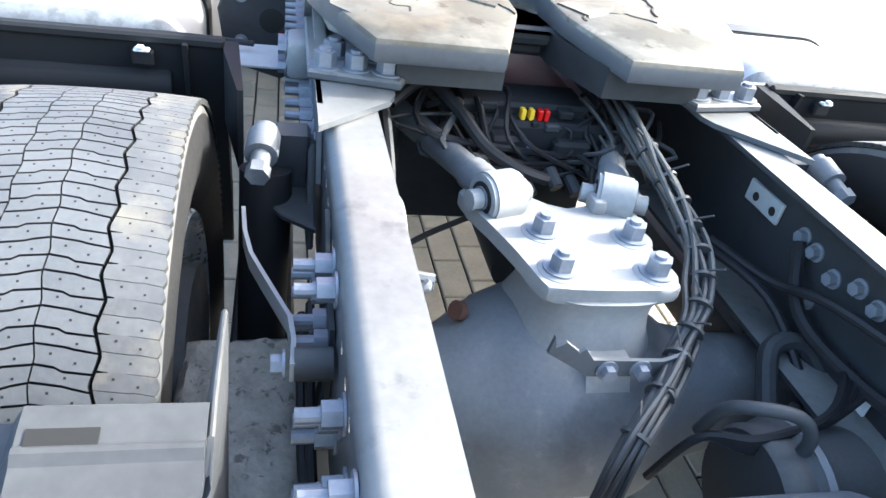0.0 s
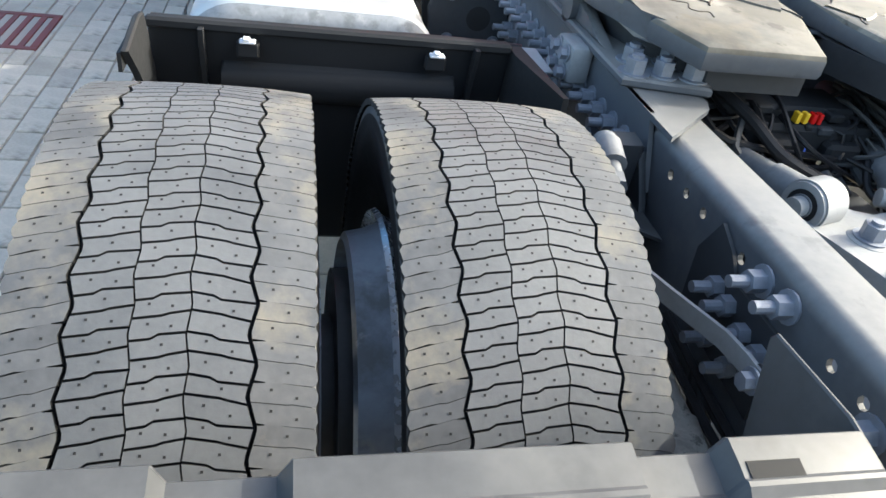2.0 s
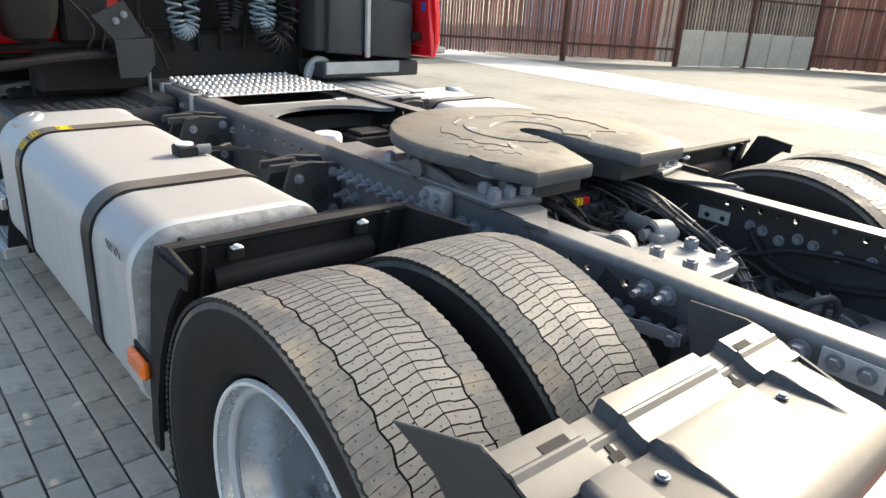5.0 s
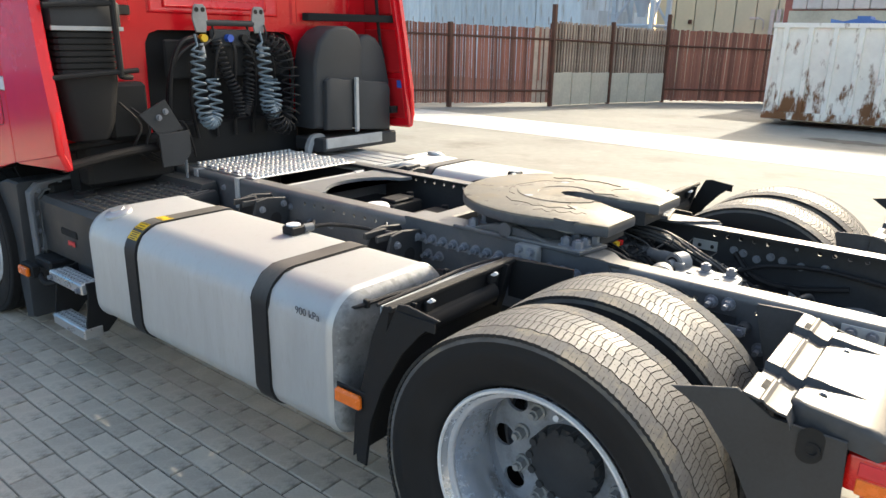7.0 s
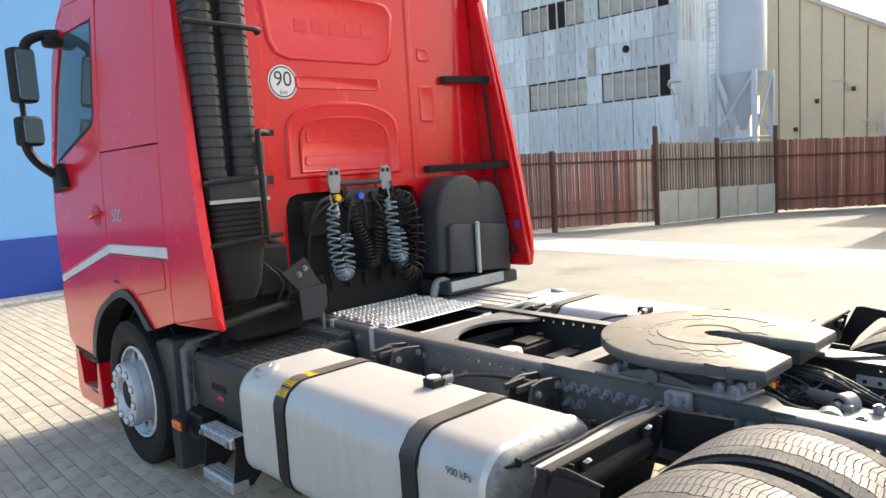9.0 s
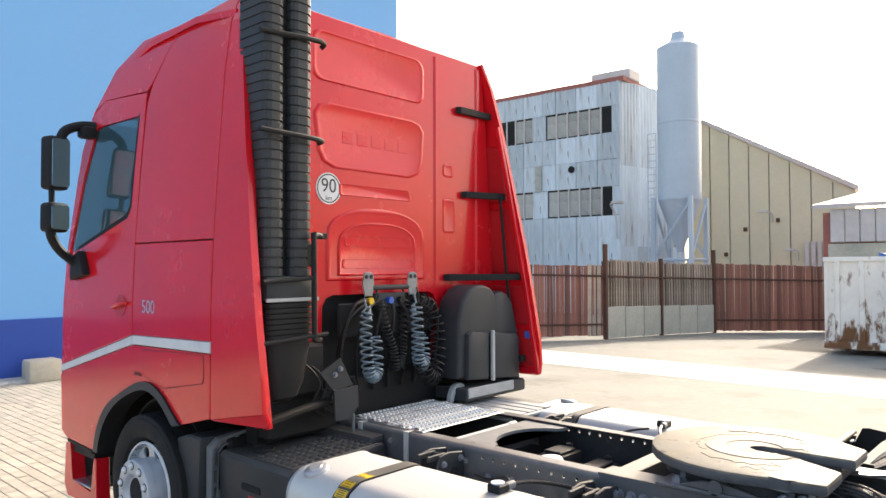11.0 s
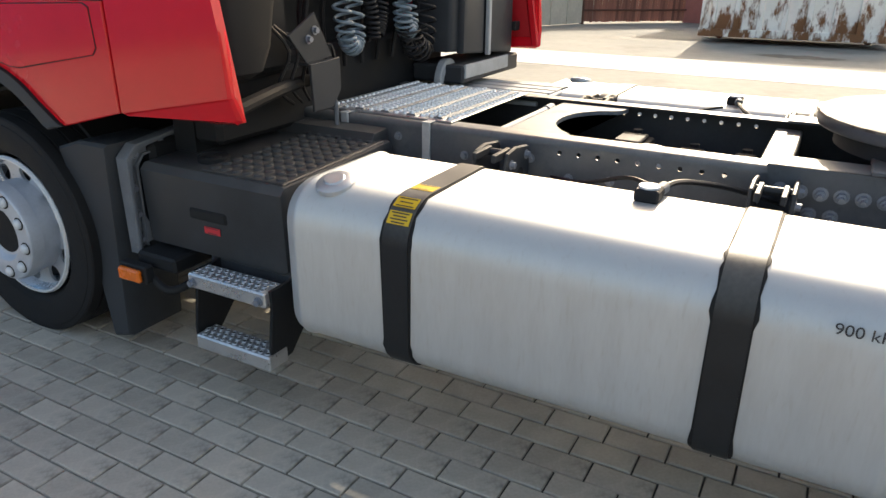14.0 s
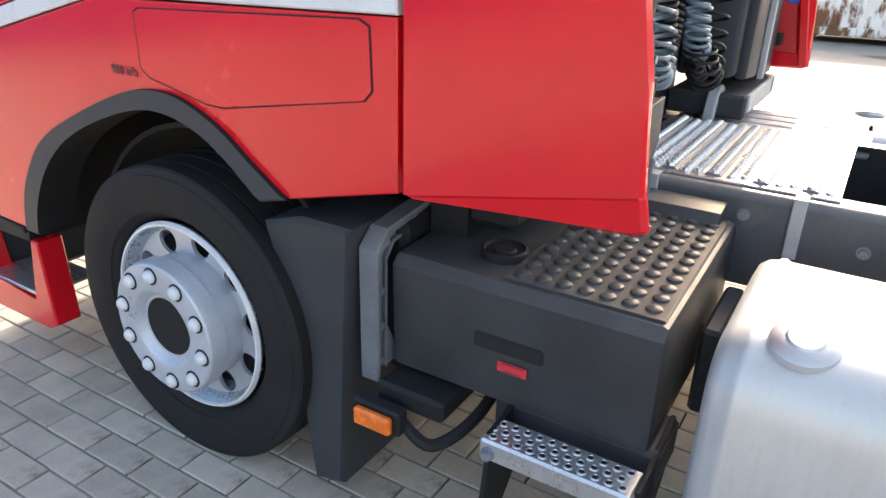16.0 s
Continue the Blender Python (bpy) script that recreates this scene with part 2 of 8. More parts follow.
    pane_dull=material("dirty_window_pane", (0.36, 0.36, 0.34), 0.5, var=0.35, scale=1.5, fine=10, bump=0.05, rand=0.5),
    blue_wall=material("light_blue_render", (0.16, 0.42, 0.78), 0.7, var=0.05, scale=0.4, fine=10, bump=0.1),
    blue_dark=material("dark_blue_plinth", (0.012, 0.065, 0.36), 0.65, var=0.08, scale=0.6, fine=10, bump=0.1),
    dirt=material("dry_sandy_dirt", (0.27, 0.25, 0.215), 0.95, var=0.4, scale=25, fine=140, bump=0.6, dist=0.004, patch=[((0.08, 0.075, 0.065), 45, 0.58, 0.64, 0.8)]),
    stain=material("old_oil_patch", (0.11, 0.1, 0.08), 0.8, var=0.5, scale=3, fine=20, bump=0.2),
    gravel=material("pale_gravel", (0.5, 0.48, 0.45), 0.95, var=0.5, scale=20, fine=60, bump=0.6, dist=0.02),
    roofred=material("faded_red_sheet", (0.34, 0.12, 0.10), 0.75, var=0.3, scale=0.6, fine=6, bump=0.15),
    roofgrey=material("pale_roof_sheet", (0.6, 0.55, 0.54), 0.7, var=0.2, scale=0.6, fine=6, bump=0.15),
    drum=material("rust_streaked_drum", (0.3, 0.14, 0.09), 0.8, var=0.4, scale=0.5, fine=4, bump=0.2, stretch=(1, 1, 0.3), patch=[((0.55, 0.42, 0.36), 0.8, 0.5, 0.65, 0.7)]),
    iron=material("rust_red_iron", (0.16, 0.045, 0.04), 0.7, var=0.35, scale=10, fine=60, bump=0.3),
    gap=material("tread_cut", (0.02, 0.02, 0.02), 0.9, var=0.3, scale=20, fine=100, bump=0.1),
    # near-black for openings and seams; the shade inside them is put into colour
    pit=material("black_opening_shade", (0.012, 0.012, 0.012), 0.95, var=0.2, bump=0),
    tarp=material("blue_tarp", (0.05, 0.14, 0.4), 0.6, var=0.2, scale=4, fine=20, bump=0.3),
)


def rusty_white():
    """White container paint with rust breaking through, thicker towards the floor frame."""
    m = material("rusted_white_paint", (0.86, 0.83, 0.76), 0.6, var=0.12, scale=1.2, fine=9, bump=0.2)
    N, L = m.node_tree.nodes, m.node_tree.links
    b = N["Principled BSDF"]
    old = b.inputs["Base Color"].links[0].from_socket
    tc = N.new("ShaderNodeTexCoord")
    n = N.new("ShaderNodeTexNoise")
    n.inputs["Scale"].default_value, n.inputs["Detail"].default_value, n.inputs["Roughness"].default_value = 2.6, 8, 0.65
    mp = N.new("ShaderNodeMapping"); mp.inputs["Scale"].default_value = (1.4, 1.4, 0.55)
    L.new(tc.outputs["Object"], mp.inputs["Vector"]); L.new(mp.outputs[0], n.inputs["Vector"])
    s = N.new("ShaderNodeSeparateXYZ"); L.new(tc.outputs["Object"], s.inputs[0])
    h = N.new("ShaderNodeMapRange")
    h.inputs["From Min"].default_value, h.inputs["From Max"].default_value = 0.0, 1.3
    h.inputs["To Min"].default_value, h.inputs["To Max"].default_value = 0.15, -0.03
    L.new(s.outputs["Z"], h.inputs["Value"])
    a = N.new("ShaderNodeMath"); a.operation = "ADD"
    L.new(n.outputs["Fac"], a.inputs[0]); L.new(h.outputs[0], a.inputs[1])
    st = N.new("ShaderNodeMapRange")
    st.inputs["From Min"].default_value, st.inputs["From Max"].default_value = 0.55, 0.65
    L.new(a.outputs[0], st.inputs["Value"])
    mx = N.new("ShaderNodeMix"); mx.data_type = "RGBA"
    L.new(st.outputs[0], mx.inputs["Factor"]); L.new(old, mx.inputs["A"])
    mx.inputs["B"].default_value = (0.2, 0.085, 0.03, 1)
    L.new(mx.outputs["Result"], b.inputs["Base Color"])
    return m


M["rustwhite"] = rusty_white()


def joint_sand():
    """Joint sand graded by position: dark by the truck, pale further out and ahead."""
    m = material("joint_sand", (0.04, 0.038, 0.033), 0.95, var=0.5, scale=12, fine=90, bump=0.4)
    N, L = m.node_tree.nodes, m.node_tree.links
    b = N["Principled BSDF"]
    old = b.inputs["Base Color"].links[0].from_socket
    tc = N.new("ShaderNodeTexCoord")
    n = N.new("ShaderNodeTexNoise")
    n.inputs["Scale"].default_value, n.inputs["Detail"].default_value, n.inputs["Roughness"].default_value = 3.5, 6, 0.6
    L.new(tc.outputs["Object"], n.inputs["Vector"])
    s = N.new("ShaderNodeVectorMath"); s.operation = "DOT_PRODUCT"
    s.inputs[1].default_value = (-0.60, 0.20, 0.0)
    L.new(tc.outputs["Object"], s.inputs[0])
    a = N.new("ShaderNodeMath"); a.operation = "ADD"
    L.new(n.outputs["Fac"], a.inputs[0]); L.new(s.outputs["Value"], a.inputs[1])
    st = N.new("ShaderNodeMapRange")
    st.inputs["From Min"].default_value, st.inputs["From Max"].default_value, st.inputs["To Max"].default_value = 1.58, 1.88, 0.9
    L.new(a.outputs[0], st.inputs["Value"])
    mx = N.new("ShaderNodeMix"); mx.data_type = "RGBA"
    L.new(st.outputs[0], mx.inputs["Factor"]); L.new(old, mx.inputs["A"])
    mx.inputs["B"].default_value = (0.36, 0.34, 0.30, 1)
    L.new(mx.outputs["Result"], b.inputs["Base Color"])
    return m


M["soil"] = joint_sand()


def glass_material():
    m = bpy.data.materials.new("tinted_glass")
    m.use_nodes = True
    b = m.node_tree.nodes["Principled BSDF"]
    b.inputs["Base Color"].default_value = (0.16, 0.27, 0.3, 1)
    b.inputs["Roughness"].default_value = 0.03
    b.inputs["Transmission Weight"].default_value = 0.85
    b.inputs["IOR"].default_value = 1.45
    return m


def mirror_material():
    m = bpy.data.materials.new("mirror_glass")
    m.use_nodes = True
    b = m.node_tree.nodes["Principled BSDF"]
    b.inputs["Base Color"].default_value = (0.8, 0.82, 0.84, 1)
    b.inputs["Roughness"].default_value, b.inputs["Metallic"].default_value = 0.03, 1.0
    return m


M["glass"], M["mirror"] = glass_material(), mirror_material()


# ---------------------------------------------------------------- building helpers
def thing(name, at=(0, 0, 0), label="", category="", group="", kind=""):
    ob = new(name)
    ob.location = at
    ob.empty_display_size = 0.1
    return tagged(ob, label, category, group, kind)


def adopt(ob, parent):
    """ob keeps its place in the world under parent (which is unturned)."""
    if parent is not None:
        ob.parent = parent
        at = parent.location if parent.type == "EMPTY" else Vector((0, 0, 0))
        ob.matrix_parent_inverse = Matrix.Translation(-at)
    return ob


def finish(bm, mats, angle=32):
    me = bpy.data.meshes.new("mesh")
    bmesh.ops.recalc_face_normals(bm, faces=bm.faces)
    bm.to_mesh(me)
    bm.free()
    for m in (mats if isinstance(mats, (list, tuple)) else [mats]):
        me.materials.append(m)
    me.polygons.foreach_set("use_smooth", [True] * len(me.polygons))
    me.set_sharp_from_angle(angle=radians(angle))
    return me


def part(name, bm, mat, parent=None, label="", angle=32):
    ob = new(name, finish(bm, mat, angle))
    adopt(ob, parent)
    return tagged(ob, label)


def B():
    return bmesh.new()


def box(bm, x0, x1, y0, y1, z0, z1, bev=0.0, seg=1, mat=0):
    vs = [bm.verts.new((x, y, z)) for x in (x0, x1) for y in (y0, y1) for z in (z0, z1)]
    fs = [bm.faces.new([vs[i] for i in q]) for q in ((0, 1, 3, 2), (4, 6, 7, 5), (0, 4, 5, 1), (2, 3, 7, 6), (0, 2, 6, 4), (1, 5, 7, 3))]
    for f in fs:
        f.material_index = mat
    if bev:
        es = list({e for f in fs for e in f.edges})
        r = bmesh.ops.bevel(bm, geom=es, offset=bev, segments=seg, affect="EDGES", profile=0.5)
        for f in r["faces"]:
            f.material_index = mat
    return bm


def prism(bm, poly, axis, a, b, bev=0.0, mat=0, seg=1):
    """A polygon in the plane across axis, drawn out from a to b. axis x: (y, z); y: (x, z); z: (x, y)."""
    def at(p, h):
        return {"x": (h, p[0], p[1]), "y": (p[0], h, p[1]), "z": (p[0], p[1], h)}[axis]
    lo = [bm.verts.new(at(p, a)) for p in poly]
    hi = [bm.verts.new(at(p, b)) for p in poly]
    n = len(poly)
    fs = [bm.faces.new(lo[::-1]), bm.faces.new(hi)] + [bm.faces.new((lo[i], lo[(i + 1) % n], hi[(i + 1) % n], hi[i])) for i in range(n)]
    for f in fs:
        f.material_index = mat
    if bev:
        es = list(set(fs[0].edges) | set(fs[1].edges))
        r = bmesh.ops.bevel(bm, geom=es, offset=bev, segments=seg, affect="EDGES", profile=0.5)
        for f in r["faces"]:
            f.material_index = mat
    return bm


def cyl(bm, p0, p1, r, seg=14, r1=None, mat=0):
    p0, p1 = Vector(p0), Vector(p1)
    d = p1 - p0
    q = d.to_track_quat("Z", "Y").to_matrix()
    r1 = r if r1 is None else r1
    ring = [[bm.verts.new(p + q @ Vector((k * math.cos(2 * math.pi * i / seg), k * math.sin(2 * math.pi * i / seg), 0))) for i in range(seg)] for p, k in ((p0, r), (p1, r1))]
    fs = [bm.faces.new(ring[0][::-1]), bm.faces.new(ring[1])]
    fs += [bm.faces.new((ring[0][i], ring[0][(i + 1) % seg], ring[1][(i + 1) % seg], ring[1][i])) for i in range(seg)]
    for f in fs:
        f.material_index = mat
    return bm


def lathe(bm, prof, centre, axis="x", seg=48, mat=0, closed=False):
    """A turned body: prof is a list of (along, radius) or (along, radius, material)."""
    c = Vector(centre)
    rings = []
    for a, r, *_ in prof:
        ring = []
        for i in range(seg):
            u, v = r * math.cos(2 * math.pi * i / seg), r * math.sin(2 * math.pi * i / seg)
            ring.append(bm.verts.new(c + Vector({"x": (a, u, v), "y": (u, a, v), "z": (u, v, a)}[axis])))
        rings.append(ring)
    for k in range(len(rings) - (0 if closed else 1)):
        p, q = rings[k], rings[(k + 1) % len(rings)]
        for i in range(seg):
            f = bm.faces.new((p[i], p[(i + 1) % seg], q[(i + 1) % seg], q[i]))
            f.material_index = prof[k][2] if len(prof[k]) > 2 else mat
    if not closed:
        for ring, pr in ((rings[0], prof[0]), (rings[-1], prof[-2])):
            if pr[1] > 1e-4:
                f = bm.faces.new(ring)
                f.material_index = pr[2] if len(pr) > 2 else mat
    return bm


def smooth_line(pts, n=6):
    """Points along a soft curve through pts."""
    p = [Vector(v) for v in pts]
    if len(p) < 3:
        return p
    out = []
    for i in range(len(p) - 1):
        a, b, c, d = p[max(i - 1, 0)], p[i], p[i + 1], p[min(i + 2, len(p) - 1)]
        for k in range(n):
            t = k / n
            out.append(0.5 * ((2 * b) + (c - a) * t + (2 * a - 5 * b + 4 * c - d) * t * t + (3 * b - a - 3 * c + d) * t ** 3))
    return out + [p[-1]]


def tube(bm, pts, r, seg=8, n=6, mat=0):
    """A hose or bar along a soft line."""
    line = smooth_line(pts, n) if n > 1 else [Vector(v) for v in pts]
    prev, up = None, Vector((0.13, 0.27, 0.95))
    for i, p in enumerate(line):
        d = (line[min(i + 1, len(line) - 1)] - line[max(i - 1, 0)]).normalized()
        s = d.cross(up)
        if s.length < 0.05:
            s = d.cross(Vector((1, 0, 0)))
        s.normalize()
        u = s.cross(d)
        up = u
        ring = [bm.verts.new(p + r * (math.cos(2 * math.pi * k / seg) * s + math.sin(2 * math.pi * k / seg) * u)) for k in range(seg)]
        if prev:
            for k in range(seg):
                f = bm.faces.new((prev[k], prev[(k + 1) % seg], ring[(k + 1) % seg], ring[k]))
                f.material_index = mat
        else:
            bm.faces.new(ring[::-1]).material_index = mat
        prev = ring
    bm.faces.new(prev).material_index = mat
    return bm


def bolt_mesh(r=0.012, h=0.016, shank=0.0):
    """A hexagon head on a washer, pointing along +z; with shank a threaded end stands out."""
    bm = B()
    cyl(bm, (0, 0, 0), (0, 0, 0.003), r * 1.45, 14)
    cyl(bm, (0, 0, 0.003), (0, 0, h), r, 6)
    if shank:
        cyl(bm, (0, 0, h), (0, 0, h + shank), r * 0.55, 10)
    return finish(bm, M["bolt"])


BOLT_FLAT = bolt_mesh(0.0065, 0.006)
BOLT, NUT, BOLT_BIG = bolt_mesh(), bolt_mesh(0.0155, 0.024, 0.026), bolt_mesh(0.02, 0.028, 0.006)


def bolt(at, toward, parent, mesh=None, name="bolt"):
    ob = new(name, mesh or BOLT)
    base = parent.location if parent.type == "EMPTY" else Vector((0, 0, 0))
    ob.parent = parent
    ob.matrix_parent_inverse = Matrix.Translation(-base)
    ob.matrix_basis = Matrix.Translation(at) @ Vector(toward).to_track_quat("Z", "Y").to_matrix().to_4x4()
    return ob

# ================================================================ the yard
def fall(x):
    """The yard drains gently away to the right of the truck."""
    return -0.026 * min(max(x - 1.6, 0.0), 34.0)


xs = [-400, -80, -30, -12, -6, -3, 0, 1.6, 3, 5, 8, 12, 16, 20, 26, 31, 35.6, 60, 120, 400]
ys = [-400, -80, -30, -12, -4, 0, 4, 8, 12, 18, 30, 80, 400]
bm = B()
grid = [[bm.verts.new((x, y, fall(x) - 0.02)) for y in ys] for x in xs]
for i in range(len(xs) - 1):
    for j in range(len(ys) - 1):
        bm.faces.new((grid[i][j], grid[i + 1][j], grid[i + 1][j + 1], grid[i][j + 1]))
ground = tagged(new("ground", finish(bm, M["yard"])), "dusty beige concrete yard, worn and patched", "ground", kind="structure")

# damp patch of old oil in front of the container
rs = random.Random(8)
bm = B()
rim_ = [bm.verts.new((14.2 + (0.42 + rs.uniform(-0.12, 0.12)) * math.cos(radians(10 * k)), 1.75 + (0.85 + rs.uniform(-0.25, 0.2)) * math.sin(radians(10 * k)), 0.0)) for k in range(36)]
mid_ = bm.verts.new((14.2, 1.75, 0.0))
for k in range(36):
    bm.faces.new((mid_, rim_[k], rim_[(k + 1) % 36]))
for v in bm.verts:
    v.co.z = fall(v.co.x) - 0.015
part("oil_stain", bm, M["stain"], ground, "old dark oil patch")

bm = B()
box(bm, 9.5, 12.0, -60, 60, -0.3, -0.2)
for v in bm.verts:
    v.co.z = fall(v.co.x) - (0.014 if v.co.z > -0.25 else 0.1)
tagged(new("pavement_strip", finish(bm, M["strip"])), "pale bright concrete strip across the yard", "pavement", kind="structure")

# sand bed under the pavers
PX, PY, GAP = 0.1068, 0.2065, 0.0068
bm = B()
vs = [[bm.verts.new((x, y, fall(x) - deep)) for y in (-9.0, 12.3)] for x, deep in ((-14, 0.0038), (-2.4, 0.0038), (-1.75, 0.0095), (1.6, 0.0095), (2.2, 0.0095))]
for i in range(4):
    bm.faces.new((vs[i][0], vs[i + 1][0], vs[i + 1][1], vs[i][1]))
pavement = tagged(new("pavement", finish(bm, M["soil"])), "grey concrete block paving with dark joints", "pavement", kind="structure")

# drain grate lies in the paving
GX0, GX1, GY0, GY1 = -2.72, -2.13, 2.47, 2.95


def paver_mesh(seed):
    rnd = random.Random(seed)
    bm = B()
    x, y, z = PX / 2 - GAP / 2, PY / 2 - GAP / 2, 0.0
    c = 0.003
    top = [bm.verts.new((sx * (x - c), sy * (y - c), z + rnd.uniform(-0.0012, 0.0012))) for sx, sy in ((-1, -1), (1, -1), (1, 1), (-1, 1))]
    mid = [bm.verts.new((sx * x, sy * y, z - 0.004)) for sx, sy in ((-1, -1), (1, -1), (1, 1), (-1, 1))]
    low = [bm.verts.new((sx * x, sy * y, z - 0.03)) for sx, sy in ((-1, -1), (1, -1), (1, 1), (-1, 1))]
    bm.faces.new(top)
    for p, q in ((mid, top), (low, mid)):
        for i in range(4):
            bm.faces.new((p[i], p[(i + 1) % 4], q[(i + 1) % 4], q[i]))
    return finish(bm, M["paver"], 20)


def cut_out(x0, x1, y0, y1):
    """What is left of a paver round the drain grate."""
    if x1 <= GX0 or x0 >= GX1 or y1 <= GY0 or y0 >= GY1:
        return [(x0, x1, y0, y1)]
    left = [(x0, min(x1, GX0), y0, y1), (max(x0, GX1), x1, y0, y1), (max(x0, GX0), min(x1, GX1), y0, GY0), (max(x0, GX0), min(x1, GX1), GY1, y1)]
    return [r for r in left if r[1] - r[0] > 0.025 and r[3] - r[2] > 0.025]


PAVERS = [paver_mesh(s) for s in range(5)]
rnd = random.Random(4)
verts, faces = [], []
for i in range(-75, 34):
    for j in range(int(-6.5 / PY), int(12.2 / PY)):
        cx, cy = -1.462 + (i + 0.5) * PX, 0.342 + (j + 0.5 + (0.445 if i % 2 else 0.0) + 0.03 * math.sin(i * 2.3)) * PY
        if cx > 2.15:
            continue
        z = fall(cx) + rnd.uniform(-0.0022, 0.0022)
        if -2.35 < cx < -0.95 and 0.2 < cy < 4.2 and not (GX0 - PX < cx < GX1 + PX and GY0 - PY < cy < GY1 + PY):
            ob = new("paver", PAVERS[rnd.randrange(5)])
            ob.parent = pavement
            ob.matrix_basis = Matrix.Translation((cx, cy, z)) @ Euler((rnd.uniform(-0.006, 0.006), rnd.uniform(-0.006, 0.006), rnd.uniform(-0.006, 0.006))).to_matrix().to_4x4()
            continue
        x0, x1, y0, y1 = cx - PX / 2, cx + PX / 2, cy - PY / 2, cy + PY / 2
        tx, ty = rnd.uniform(-0.008, 0.008), rnd.uniform(-0.008, 0.008)
        for a0, a1, b0, b1 in cut_out(x0, x1, y0, y1):
            k = len(verts)
            for inset, dz in ((0.004, 0.0), (0.0, -0.004), (0.0, -0.02)):
                g = GAP / 2 + inset
                for px, py in ((a0 + g, b0 + g), (a1 - g, b0 + g), (a1 - g, b1 - g), (a0 + g, b1 - g)):
                    verts.append((px, py, z + dz + (px - cx) * tx + (py - cy) * ty))
            faces.append((k, k + 1, k + 2, k + 3))
            for a, b in ((4, 0), (8, 4)):
                for q in range(4):
                    faces.append((k + a + q, k + a + (q + 1) % 4, k + b + (q + 1) % 4, k + b + q))
me = bpy.data.meshes.new("pavers")
me.from_pydata(verts, [], faces)
me.materials.append(M["paver_far"])
ob = new("paver_field", me)
ob.parent = pavement
tagged(ob, kind="stuff")

# the drain grate
g = thing("drain_grate", ((GX0 + GX1) / 2, (GY0 + GY1) / 2, 0), "rust-red cast-iron drain grate set in the paving", "drain grate")
bm = B()
box(bm, GX0, GX1, GY0, GY0 + 0.035, -0.03, 0.002, 0.003)
box(bm, GX0, GX1, GY1 - 0.035, GY1, -0.03, 0.002, 0.003)
box(bm, GX0, GX0 + 0.035, GY0 + 0.036, GY1 - 0.036, -0.03, 0.002, 0.003)
box(bm, GX1 - 0.035, GX1, GY0 + 0.036, GY1 - 0.036, -0.03, 0.002, 0.003)
part("grate_frame", bm, M["iron"], g)
bm = B()
# flat sheet just under the bars, painted as the shaded shaft
box(bm, GX0 + 0.036, GX1 - 0.036, GY0 + 0.036, GY1 - 0.036, -0.0095, -0.0085)
part("pit", bm, M["pit"], g, "near-black sheet, painted shade of the shaft under the grate")
for k in range(8):
    bm = B()
    x = GX0 + 0.075 + k * (GX1 - GX0 - 0.15) / 7
    box(bm, x - 0.015, x + 0.015, GY0 + 0.034, GY1 - 0.034, -0.02, 0.0, 0.003)
    part("grate_bar", bm, M["iron"], g)

# ---------------------------------------------------------------- blue hall ahead of the truck
hall = thing("blue_hall", (-4, 13, 0), "light blue rendered hall with a dark blue plinth", "building")
bm = B(); box(bm, -26, 9.6, 12.6, 13.4, 1.0, 9.0)
part("wall", bm, M["blue_wall"], hall)
bm = B(); box(bm, -26, 9.63, 12.56, 13.4, -0.1, 1.0)
part("plinth", bm, M["blue_dark"], hall, "dark blue painted plinth")
bm = B(); box(bm, -26.1, 9.7, 12.5, 13.5, 9.0, 9.2)
part("roof_edge", bm, M["roofgrey"], hall)
bm = B()
box(bm, -26, 9.5, 12.1, 12.55, -0.1, 0.05, 0.04)
tagged(new("gravel_margin", finish(bm, M["gravel"])), "pale gravel margin along the blue hall", "gravel", kind="stuff")
bm = B(); box(bm, 0.75, 1.25, 12.0, 12.4, -0.02, 0.35, 0.04, 2)
tagged(new("concrete_block", finish(bm, M["concrete"])), "pale concrete block beside the blue hall", "block")

# ---------------------------------------------------------------- rusty fence
F0, F1, F2, F3, F4 = (9.9, 13.3), (16.5, 10.4), (19.6, 10.0), (22.5, 9.3), (35.0, 1.0)
fence = thing("fence", (16.5, 10.4, fall(16.5)), "tall rusty brown sheet-metal and bar fence", "fence")


def slat_mesh(w, h, d, mat):
    bm = B()
    box(bm, -w / 2, w / 2, -d / 2, d / 2, 0, h)
    return finish(bm, mat)


def run(a, b, step, mesh, name, base=0.0, skip=None):
    a, b = Vector((*a, 0)), Vector((*b, 0))
    n = int((b - a).length / step)
    ang = math.atan2(b.y - a.y, b.x - a.x)
    r = random.Random(int(a.x * 10))
    for k in range(n):
        p = a + (b - a) * ((k + 0.5) / n)
        ob = new(name, mesh)
        ob.parent = fence
        ob.matrix_parent_inverse = Matrix.Translation(-fence.location)
        ob.matrix_basis = Matrix.Translation((p.x, p.y, fall(p.x) + base + r.uniform(-0.015, 0.02))) @ Euler((r.uniform(-0.01, 0.01), r.uniform(-0.008, 0.008), ang)).to_matrix().to_4x4()


